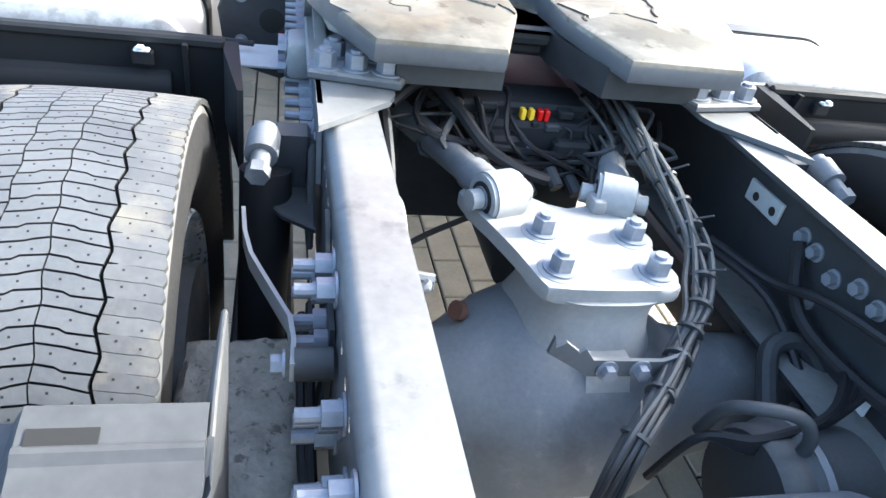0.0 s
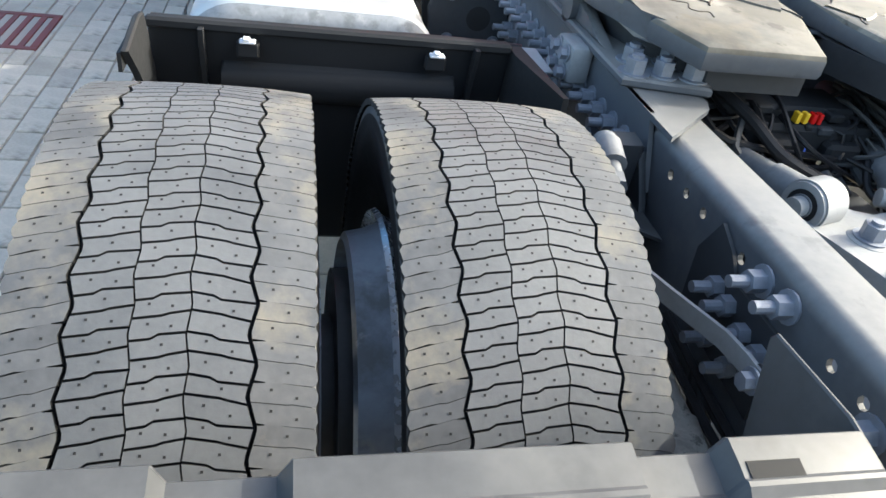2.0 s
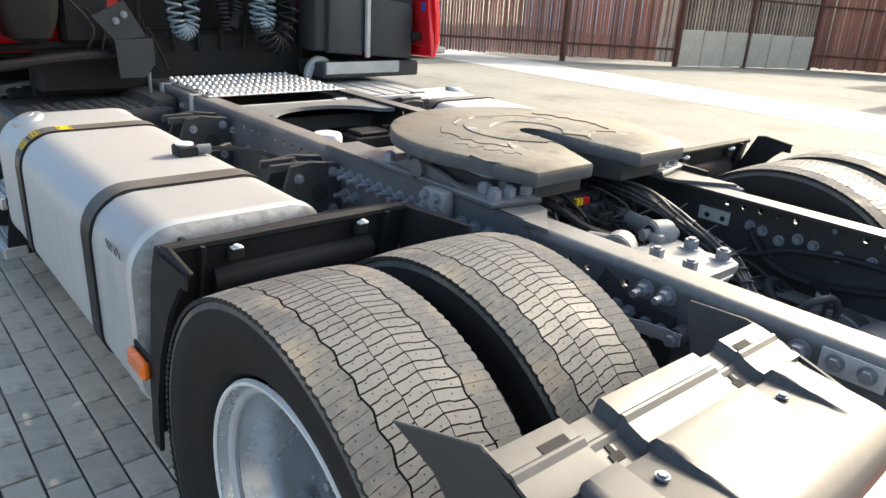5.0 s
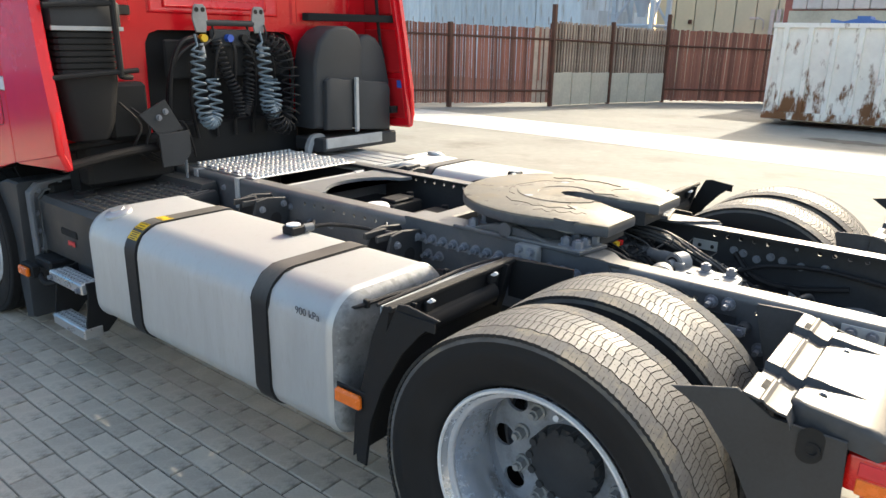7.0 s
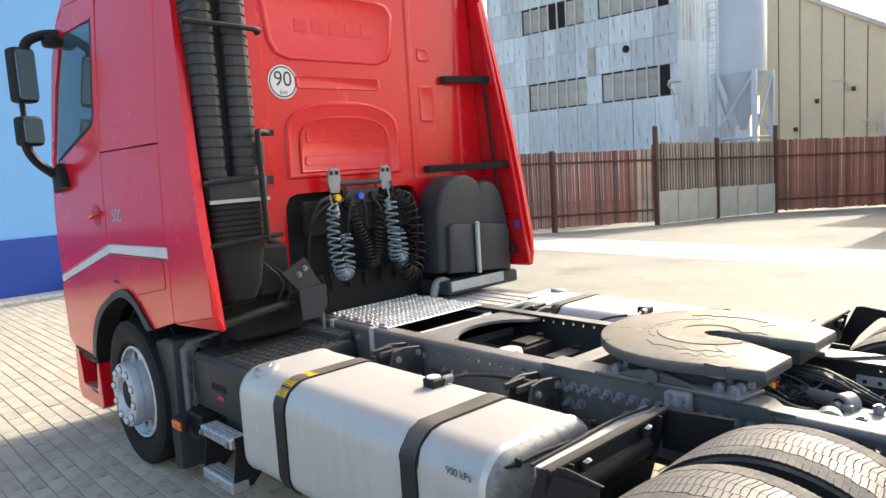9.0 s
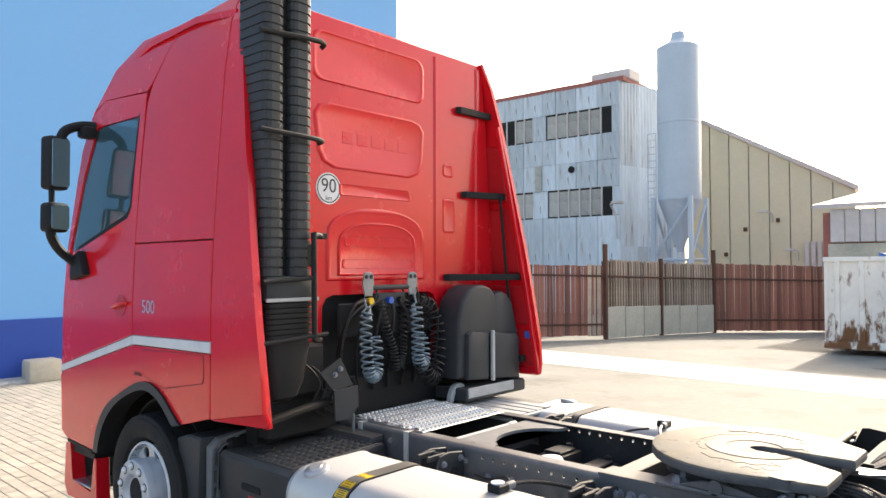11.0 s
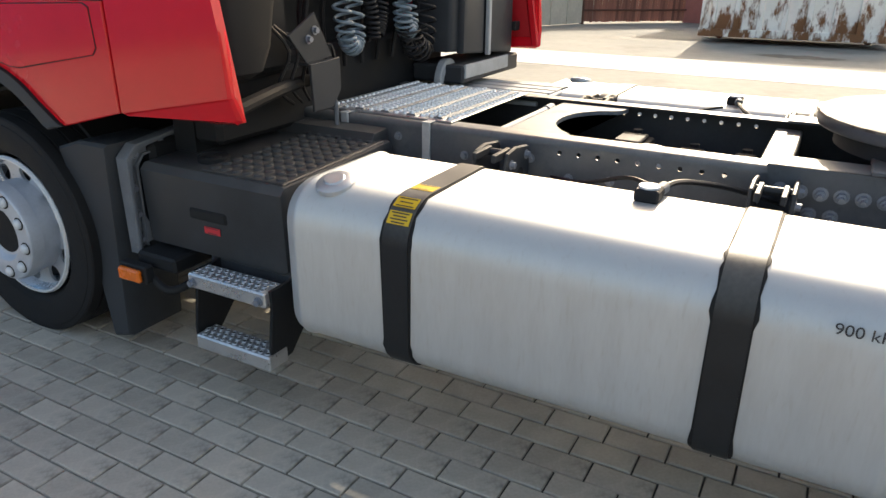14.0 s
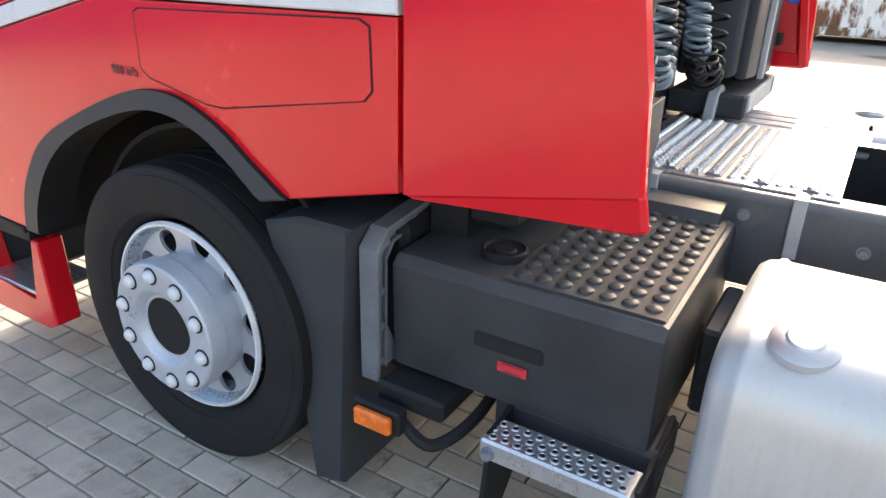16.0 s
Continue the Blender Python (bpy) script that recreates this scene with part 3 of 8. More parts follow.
run(F0, F1, 0.078, slat_mesh(0.054, 2.15, 0.03, M["rust"]), "slat", 0.1)
run(F1, F2, 0.14, slat_mesh(0.06, 1.5, 0.04, M["bars"]), "slat", 0.98)
run(F2, F3, 0.14, slat_mesh(0.06, 1.5, 0.04, M["bars"]), "slat", 0.98)
run(F3, F4, 0.13, slat_mesh(0.105, 2.45, 0.03, M["rust"]), "sheet", 0.05)
run((F1[0] - 0.62, F1[1] + 0.27), (F1[0] - 0.12, F1[1] + 0.05), 0.16, slat_mesh(0.135, 2.2, 0.035, M["bars"]), "board", 0.1)
for a, b in ((F1, F2), (F2, F3)):
    d = Vector((b[0] - a[0], b[1] - a[1], 0))
    n = 3
    for k in range(n):
        bm = B(); box(bm, 0.02, d.length / n - 0.02, -0.06, 0.06, 0.0, 0.98, 0.01)
        ob = part("concrete_panel", bm, M["concrete"], None)
        ob.parent = fence
        ob.matrix_parent_inverse = Matrix.Translation(-fence.location)
        p = Vector((*a, 0)) + d * (k / n)
        ob.matrix_basis = Matrix.Translation((p.x, p.y, fall(p.x))) @ Euler((0, 0, math.atan2(d.y, d.x))).to_matrix().to_4x4()
        bm = B(); box(bm, 0.0, d.length / n, 0.04, 0.10, 0.7, 2.42)
        ob = part("backing_sheet", bm, M["rust_dark"], None)
        ob.parent = fence
        ob.matrix_parent_inverse = Matrix.Translation(-fence.location)
        ob.matrix_basis = Matrix.Translation((p.x, p.y, fall(p.x))) @ Euler((0, 0, math.atan2(d.y, d.x))).to_matrix().to_4x4()
for p, h in ((F0, 2.5), (F1, 2.95), ((13.3, 11.8), 2.3), (F2, 2.6), (F3, 3.0), ((28.5, 5.3), 2.6), (F4, 2.6)):
    bm = B(); box(bm, p[0] - 0.06, p[0] + 0.06, p[1] - 0.1, p[1] + 0.02, fall(p[0]) - 0.05, fall(p[0]) + h, 0.008)
    part("post", bm, M["rust_dark"], fence)
for a, b in ((F0, F1), (F1, F2), (F2, F3), (F3, F4)):
    for h in (0.45, 1.95):
        bm = B()
        tube(bm, [(a[0], a[1] - 0.06, fall(a[0]) + h), (b[0], b[1] - 0.06, fall(b[0]) + h)], 0.03, 6, 1)
        if a in (F0, F3) or h > 1:
            part("rail", bm, M["rust_dark"], fence)
        else:
            bm.free()

# ---------------------------------------------------------------- corrugated works building
works = thing("works_building", (32, 18, fall(32)), "tall grey-blue corrugated works building with strip windows", "building")
CX, CY = 32.2, 18.1
LX, LY = 31.7, 31.0          # far left end of the long face


FL = math.hypot(LX - CX, LY - CY)
FA = math.atan2(LY - CY, LX - CX)


def place(ob, u_m, z=0.0, out=0.0, parent=works, ang=FA, base=(CX, CY)):
    """Set an object that was built along +x on the long face, u_m metres from the corner."""
    ob.parent = parent
    ob.matrix_parent_inverse = Matrix.Translation(-parent.location)
    nx, ny = -math.sin(ang), math.cos(ang)
    ob.matrix_basis = Matrix.Translation((base[0] + u_m * math.cos(ang) + nx * out, base[1] + u_m * math.sin(ang) + ny * out, z)) @ Euler((0, 0, ang)).to_matrix().to_4x4()
    return ob


def sheet(w, h, pitch=0.28, amp=0.02):
    """A corrugated sheet along +x, rising from z = 0."""
    bm = B()
    n = max(2, int(w / pitch * 4))
    rows = [[bm.verts.new((w * i / n, amp * math.sin(2 * math.pi * i / 4), z)) for i in range(n + 1)] for z in (0, h)]
    for i in range(n):
        bm.faces.new((rows[0][i], rows[0][i + 1], rows[1][i + 1], rows[1][i]))
    bm2 = bmesh.ops.extrude_face_region(bm, geom=bm.faces[:])
    bmesh.ops.translate(bm, verts=[v for v in bm2["geom"] if isinstance(v, bmesh.types.BMVert)], vec=(0, -0.06, 0))
    return finish(bm, M["corr"], 20)


bands = [(-1.0, 1.9), (1.9, 4.75), (6.38, 7.9), (7.9, 9.4), (10.9, 12.25)]
rr = random.Random(9)
u = 0.0
while u < FL:
    w = min(rr.choice((0.9, 1.05, 1.2, 1.35)), FL - u)
    for z0, z1 in bands:
        place(new("sheet", sheet(w - 0.02, z1 - z0 - 0.02)), u, z0, rr.uniform(-0.02, 0.02))
    u += w
bm = B(); box(bm, 0, FL, 0.12, 0.5, -1, 12.1)
place(part("inner_wall", bm, M["chassis_dark"]), 0, 0, -0.62)
# strip windows between the sheet bands
for z0, z1, spans in ((4.75, 6.38, ((0.4, 4.6), (5.6, 9.8))), (9.4, 10.9, ((0.4, 4.7), (5.6, 10.1)))):
    last = 0.0
    for a, b in (*spans, (FL, FL)):
        if a - last > 0.05:
            place(new("sheet", sheet(a - last, z1 - z0 - 0.02)), last, z0)
        last = b
        if b - a < 0.5:
            continue
        n = int((b - a) / 0.62)
        for k in range(n):
            w = (b - a) / n
            bm = B(); box(bm, 0.05, w - 0.05, -0.02, 0.02, 0.08, z1 - z0 - 0.1)
            dark = (k == 0 and a < 2) or (k in (2, 3) and a > 2 and z0 > 8)
            place(part("pane", bm, M["pit"] if dark else M["pane_dull"]), a + k * w, z0, -0.12)
            bm = B(); box(bm, -0.04, 0.04, -0.05, 0.05, 0.0, z1 - z0)
            place(part("mullion", bm, M["roofgrey"]), a + k * w, z0, -0.08)
# gable side to the right of the corner, running away
SIDE = math.atan2(-0.2, 1.0)
for k in range(4):
    for z0, z1 in ((-1, 3.0), (3.0, 7.5), (7.5, 12.2)):
        place(new("sheet", sheet(1.48, z1 - z0)), k * 1.5, z0, 0, works, SIDE)
bm = B(); box(bm, -0.3, FL + 0.3, -0.3, 3.0, 0, 0.25)
place(part("roof", bm, M["roofred"]), 0, 12.2, -3.0)
bm = B(); box(bm, 0, 2.4, -0.5, 0.9, 0, 0.6, 0.05)
place(part("roof_vent", bm, M["roofgrey"]), -0.4, 12.4, -1.5)
# a street lamp and a round opening on the face
bm = B(); cyl(bm, (0, 0, 0), (0, 0.05, 0), 0.2, 18)
place(part("round_vent", bm, M["pit"]), 2.95, 7.5, 0.06)
bm = B(); box(bm, 0, 0.45, -0.03, 0.03, 0, 1.55)
place(part("door_opening", bm, M["pane_dull"]), 4.95, 6.36, 0.08)
bm = B()
tube(bm, [(0, 0, 0), (0, 0.2, 1.3), (0, 0.8, 1.8), (-0.4, 1.2, 1.9)], 0.05, 6)
box(bm, -0.9, -0.3, 1.0, 1.4, 1.82, 1.98, 0.03)
place(part("lamp_arm", bm, M["roofgrey"]), 0.1, 3.4, 0.1)

# ---------------------------------------------------------------- silo on its frame
silo = thing("silo", (30.9, 14.1, fall(31)), "pale blue steel silo with a cone on a braced frame", "silo")
SX, SY, SR = 31.0, 14.15, 1.05
bm = B()
lathe(bm, [(5.2, SR), (9, SR), (9.02, SR + 0.02), (9.1, SR + 0.02), (9.12, SR), (12.9, SR), (13.3, 0.4), (13.7, 0.3), (13.7, 0.0)], (SX, SY, 0), "z", 40)
part("tank", bm, M["silo"], silo)
bm = B(); lathe(bm, [(2.6, 0.18), (2.8, 0.2), (5.19, SR), (5.2, SR - 0.01)], (SX, SY, 0), "z", 32)
part("cone", bm, M["silo"], silo)
legs = [(SX + sx * 0.95, SY + sy * 0.95) for sx, sy in ((-1, -1), (1, -1), (1, 1), (-1, 1))]
for x, y in legs:
    bm = B(); box(bm, x - 0.1, x + 0.1, y - 0.1, y + 0.1, fall(31), 5.3)
    part("leg", bm, M["silo"], silo)
for k in range(4):
    a, b = legs[k], legs[(k + 1) % 4]
    for z0, z1 in ((2.3, 5.1), (2.2, 2.2), (0.4, 2.2)):
        bm = B(); tube(bm, [(a[0], a[1], z0), (b[0], b[1], z1)], 0.07, 6, 1)
        part("brace", bm, M["silo"], silo)
bm = B()
for s in (-0.22, 0.22):
    tube(bm, [(SX - 1.2, SY + 0.9 + s, -0.5), (SX - 1.2, SY + 0.9 + s, 8.5)], 0.03, 5, 1)
for k in range(26):
    tube(bm, [(SX - 1.2, SY + 0.68, k * 0.34), (SX - 1.2, SY + 1.12, k * 0.34)], 0.02, 5, 1)
part("ladder", bm, M["silo"], silo)

# ---------------------------------------------------------------- beige hall behind
beige = thing("beige_hall", (42, 13, fall(40)), "beige panelled hall with a sloping roof edge", "building")
HA, HB = Vector((40.2, 17.3, 0)), Vector((42.0, 8.6, 0))
d = HB - HA
for k in range(8):
    a, b = HA + d * (k / 8), HA + d * ((k + 1) / 8)
    za, zb = 11.2 - 5.0 * (k / 8), 11.2 - 5.0 * ((k + 1) / 8)
    bm = B()
    w = (b - a).length
    prism(bm, [(0.03, -1), (w - 0.03, -1), (w - 0.03, zb), (0.03, za)], "y", -0.1, 0.1)
    place(part("panel", bm, M["beige"]), 0, 0, 0, beige, math.atan2(d.y, d.x), (a.x, a.y))
bm = B(); prism(bm, [(0, 11.2), (d.length, 6.2), (d.length + 0.2, 6.4), (-0.1, 11.5)], "y", -0.3, 6)
place(part("roof", bm, M["roofgrey"]), 0, 0, 0, beige, math.atan2(d.y, d.x), (HA.x, HA.y))
bm = B(); prism(bm, [(0, -1), (d.length, -1), (d.length, 6.1), (0, 11.1)], "y", 0.12, 0.3)
place(part("inner_wall", bm, M["concrete"]), 0, 0, 0, beige, math.atan2(d.y, d.x), (HA.x, HA.y))
for k in range(7):
    bm = B(); box(bm, 0, 0.22, -0.3, -0.2, 0, 1.9)
    place(part("slat", bm, M["roofgrey"]), 6.3 + k * 0.33, 1.4, 0, beige, math.atan2(d.y, d.x), (HA.x, HA.y))

for u_, z_ in ((3.1, 4.1), (4.9, 4.6), (2.0, 2.6)):
    bm = B(); box(bm, -0.1, 0.1, -0.28, -0.1, -0.12, 0.12, 0.02)
    place(part("wall_box", bm, M["rust_dark"]), u_, z_, 0, beige, math.atan2(d.y, d.x), (HA.x, HA.y))
for u_, z_ in ((4.6, 4.9), (6.0, 2.6)):
    bm = B(); tube(bm, [(0, -0.1, -0.4), (0, -0.5, 0.1), (-0.3, -0.8, 0.2)], 0.04, 6, 3)
    box(bm, -0.7, -0.2, -0.95, -0.7, 0.14, 0.28, 0.03)
    place(part("wall_lamp", bm, M["roofgrey"]), u_, z_, 0, beige, math.atan2(d.y, d.x), (HA.x, HA.y))

# ---------------------------------------------------------------- red brick and sheet shed, with a rusty tank behind
shed = thing("shed", (26.5, 3, fall(26)), "faded red and pale grey sheet-clad shed", "building")
bm = B(); box(bm, 26.6, 34, -14, 6.6, -1, 3.9)
part("wall", bm, M["roofred"], shed)
for k in range(40):
    bm = B(); box(bm, 26.4, 26.58, 5.83 - k * 0.5, 6.31 - k * 0.5, 2.75, 4.0, 0.03)
    part("roof_panel", bm, M["roofgrey"], shed)
bm = B(); prism(bm, [(26.2, 4.05), (35, 5.2), (35, 5.4), (26.2, 4.2)], "y", -14.2, 6.9)
part("roof", bm, M["roofgrey"], shed)
bm = B(); box(bm, 26.45, 26.58, -14, 6.4, 1.7, 2.7)
part("band", bm, M["concrete"], shed)
tankr = thing("rusty_tank", (42.2, 4.2, 0), "tall rusty brown steel tank with a pale base", "tank")
bm = B(); lathe(bm, [(-1, 2.0), (7.2, 2.0), (7.2, 1.9)], (42.2, 4.2, 0), "z", 32)
part("base", bm, M["concrete"], tankr, "pale concrete base")
bm = B(); lathe(bm, [(7.2, 1.85), (10.0, 1.85), (10.05, 1.9), (10.1, 1.85), (10.6, 1.85), (10.7, 0.2), (10.7, 0)], (42.2, 4.2, 0), "z", 32)
part("drum", bm, M["drum"], tankr)

# ---------------------------------------------------------------- skip container
skip = thing("skip_container", (18.0, 2.2, fall(18)), "white open-top waste container with heavy rust", "container")
zc = -0.31
K0, K1 = (17.0, 4.3), (17.35, -0.15)
cd = Vector((K1[0] - K0[0], K1[1] - K0[1], 0))
ca = math.atan2(cd.y, cd.x)


def cpart(name, bm, mat, label=""):
    ob = new(name, finish(bm, mat))
    ob.parent = skip
    ob.matrix_parent_inverse = Matrix.Translation(-skip.location)
    ob.matrix_basis = Matrix.Translation((K0[0], K0[1], zc)) @ Euler((0, 0, ca)).to_matrix().to_4x4()
    return tagged(ob, label)


CL, CH, CW = cd.length, 2.4, 2.4
bm = B(); box(bm, 0.05, CL - 0.05, 0.04, 0.08, 0.2, CH - 0.05)
cpart("side_wall", bm, M["rustwhite"])
bm = B(); box(bm, 0.05, CL - 0.05, CW - 0.08, CW - 0.04, 0.2, CH - 0.05)
cpart("side_wall", bm, M["rustwhite"])
bm = B(); box(bm, 0.05, CL - 0.05, 0.08, CW - 0.08, 0.14, 0.2)
cpart("floor", bm, M["rust_dark"])
for x0 in (0.0, CL - 0.08):
    bm = B(); box(bm, x0, x0 + 0.08, 0.0, CW, 0.15, CH)
    cpart("end_wall", bm, M["rustwhite"])
for k in range(8):
    x = 0.3 + k * (CL - 0.6) / 7
    bm = B(); prism(bm, [(x - 0.07, 0.04), (x - 0.05, -0.05), (x + 0.05, -0.05), (x + 0.07, 0.04)], "z", 0.2, CH - 0.1)
    cpart("rib", bm, M["rustwhite"])
for z0, z1 in ((0.05, 0.24), (CH - 0.12, CH)):
    bm = B(); box(bm, -0.02, CL + 0.02, -0.05, 0.06, z0, z1, 0.015)
    cpart("frame_beam", bm, M["rustwhite"])
for x in (0.5, CL - 0.6):
    bm = B(); lathe(bm, [(0.2, 0.09), (2.2, 0.09)], (x, 0, 0.09 - 0.02), "y", 16)
    cpart("roller", bm, M["rust_dark"])
bm = B()
for k in range(7):
    a, b = 1.2 + k * 0.28, 1.2 + (k + 1) * 0.28
    prism(bm, [(a, CH - 0.02), (b, CH - 0.02), (b, CH + 0.05 + 0.06 * ((k * 7) % 3)), (a, CH + 0.05 + 0.06 * ((k * 5 + 1) % 3))], "y", 0.3, 1.6)
cpart("tarpaulin", bm, M["tarp"], "crumpled blue tarpaulin")

# ================================================================ the tractor unit
truck = thing("tractor_truck", (0, 1.9, 0), "red two-axle tractor unit with bare grey chassis and fifth wheel, parked", "truck")
AXLE_Y, AXLE_Z, FRONT_Y, FRONT_Z = -0.10, 0.474, 3.78, 0.458
RT = 0.905       # rail top
RB = 0.635       # rail bottom


# ---------------------------------------------------------------- frame rails
HOLES_Y = [0.0 - 0.0555 * k for k in range(7) if k != 5] + [-0.42, -0.475, -0.53, -0.59, -0.80, -0.86] + [1.18 + 0.07 * k for k in range(9)]
HOLES_Y = sorted(HOLES_Y)
HZ, HS = 0.858, 0.021        # height of the row of holes, half height of its strip


def rail(s):
    """A C-section rail with a row of punched holes near its top; s = -1 left, 1 right."""
    o, i = 0.425 * s, 0.335 * s
    t = 0.008 * s
    bm = B()
    prism(bm, [(o, HZ + HS), (o, RT - 0.024)] + [(o - s * 0.024 * (1 - math.cos(radians(15 * k))), RT - 0.024 + 0.024 * math.sin(radians(15 * k))) for k in range(1, 6)] + [(o - s * 0.024, RT), (i, RT), (i, RT - 0.009), (o - s * 0.022, RT - 0.009), (o - t, RT - 0.02), (o - t, HZ + HS)], "y", -0.98, 4.9)
    prism(bm, [(o, RB), (o, HZ - HS), (o - t, HZ - HS), (o - t, RB + 0.012), (i, RB + 0.009), (i, RB), (o - t * 1.2, RB)], "y", -0.98, 4.9)
    y_last = -0.98
    r = 0.0088
    xa, xb_ = sorted((o, o - t))
    for y in HOLES_Y + [None]:
        y_next = 4.9 if y is None else y - 0.02
        box(bm, xa, xb_, y_last, y_next, HZ - HS, HZ + HS)
        if y is None:
            break
        sq, ci = [], []
        for x in (xa, xb_):
            sq.append([bm.verts.new((x, y + 0.02 * a, HZ + HS * b)) for a, b in ((1, 0), (1, 1), (0, 1), (-1, 1), (-1, 0), (-1, -1), (0, -1), (1, -1))])
            ci.append([bm.verts.new((x, y + r * math.cos(radians(45 * k)), HZ + r * math.sin(radians(45 * k)))) for k in range(8)])
        for k in range(8):
            n = (k + 1) % 8
            bm.faces.new((sq[0][k], sq[0][n], ci[0][n], ci[0][k]))
            bm.faces.new((sq[1][n], sq[1][k], ci[1][k], ci[1][n]))
            bm.faces.new((ci[0][k], ci[0][n], ci[1][n], ci[1][k]))
            bm.faces.new((sq[0][n], sq[0][k], sq[1][k], sq[1][n]))
        y_last = y + 0.02
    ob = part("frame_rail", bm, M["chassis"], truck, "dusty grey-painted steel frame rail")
    ob.data.materials.append(M["chassis_dark"])        # darker inner face of the web
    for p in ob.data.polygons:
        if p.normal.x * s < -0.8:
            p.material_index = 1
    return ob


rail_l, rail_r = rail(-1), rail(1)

# holes and bolts along the webs
HOLE = B()
cyl(HOLE, (0, 0, 0), (0, 0, 0.0012), 0.0095, 12)
HOLE = finish(HOLE, M["pit"])
for s, rl in ((-1, rail_l), (1, rail_r)):
    # nuts with long threads at the spring bracket
    for y, z in ((-0.215, 0.805), (-0.275, 0.862), (-0.33, 0.866), (-0.25, 0.80), (-0.295, 0.79), (-0.335, 0.79), (-0.30, 0.735), (-0.24, 0.735), (-0.44, 0.74), (-0.47, 0.80), (-0.52, 0.74)):
        bolt((s * 0.4255, y, z), (s, 0, 0), rl, NUT, "bolt")
    for y, z in ((1.85, 0.825), (1.92, 0.80), (2.05, 0.825), (2.12, 0.80), (2.42, 0.84), (2.55, 0.84), (2.62, 0.78), (1.55, 0.78), (1.7, 0.77)):
        bolt((s * 0.4255, y, z), (s, 0, 0), rl, BOLT, "bolt")

# fifth-wheel mounting angles, lying over the rails
for s in (-1, 1):
    bm = B()
    prism(bm, [(s * 0.437, 0.012 if s < 0 else -0.009), (s * 0.313, 0.128), (s * 0.30, 0.16), (s * 0.30, 1.06), (s * 0.437, 1.06)], "z", RT + 0.002, RT + 0.012)
    ang = part("mounting_angle", bm, M["chassis"], truck, "dusty grey mounting angle over the rail")
    bm = B()
    prism(bm, [(0.10, RT + 0.012), (1.06, RT + 0.012), (1.02, 0.72), (0.20, 0.72), (0.04, 0.80)], "x", s * 0.427, s * 0.436)
    part("side_plate", bm, M["chassis"], ang)
    for k in range(17):
        bolt((s * 0.4365, 0.10 + 0.057 * k, 0.842), (s, 0, 0), ang, NUT, "bolt")
    for y, z in ((0.16, 0.79), (0.22, 0.775), (0.30, 0.77), (0.52, 0.775), (0.58, 0.775), (0.64, 0.775), (0.86, 0.775), (0.92, 0.775)):
        bolt((s * 0.4365, y, z), (s, 0, 0), ang, NUT, "bolt")
    # cast bracket on the rail that carries the mudguard
    bm = B(); box(bm, s * 0.437, s * 0.485, 0.36, 0.46, 0.85, 0.925, 0.012, 2)
    br = part("mudguard_bracket", bm, M["castwhite"], truck, "pale cast mudguard bracket")
    for y, z in ((0.385, 0.905), (0.435, 0.905), (0.385, 0.868), (0.435, 0.868)):
        bolt((s * 0.485, y, z), (s, 0, 0), br, BOLT, "bolt")

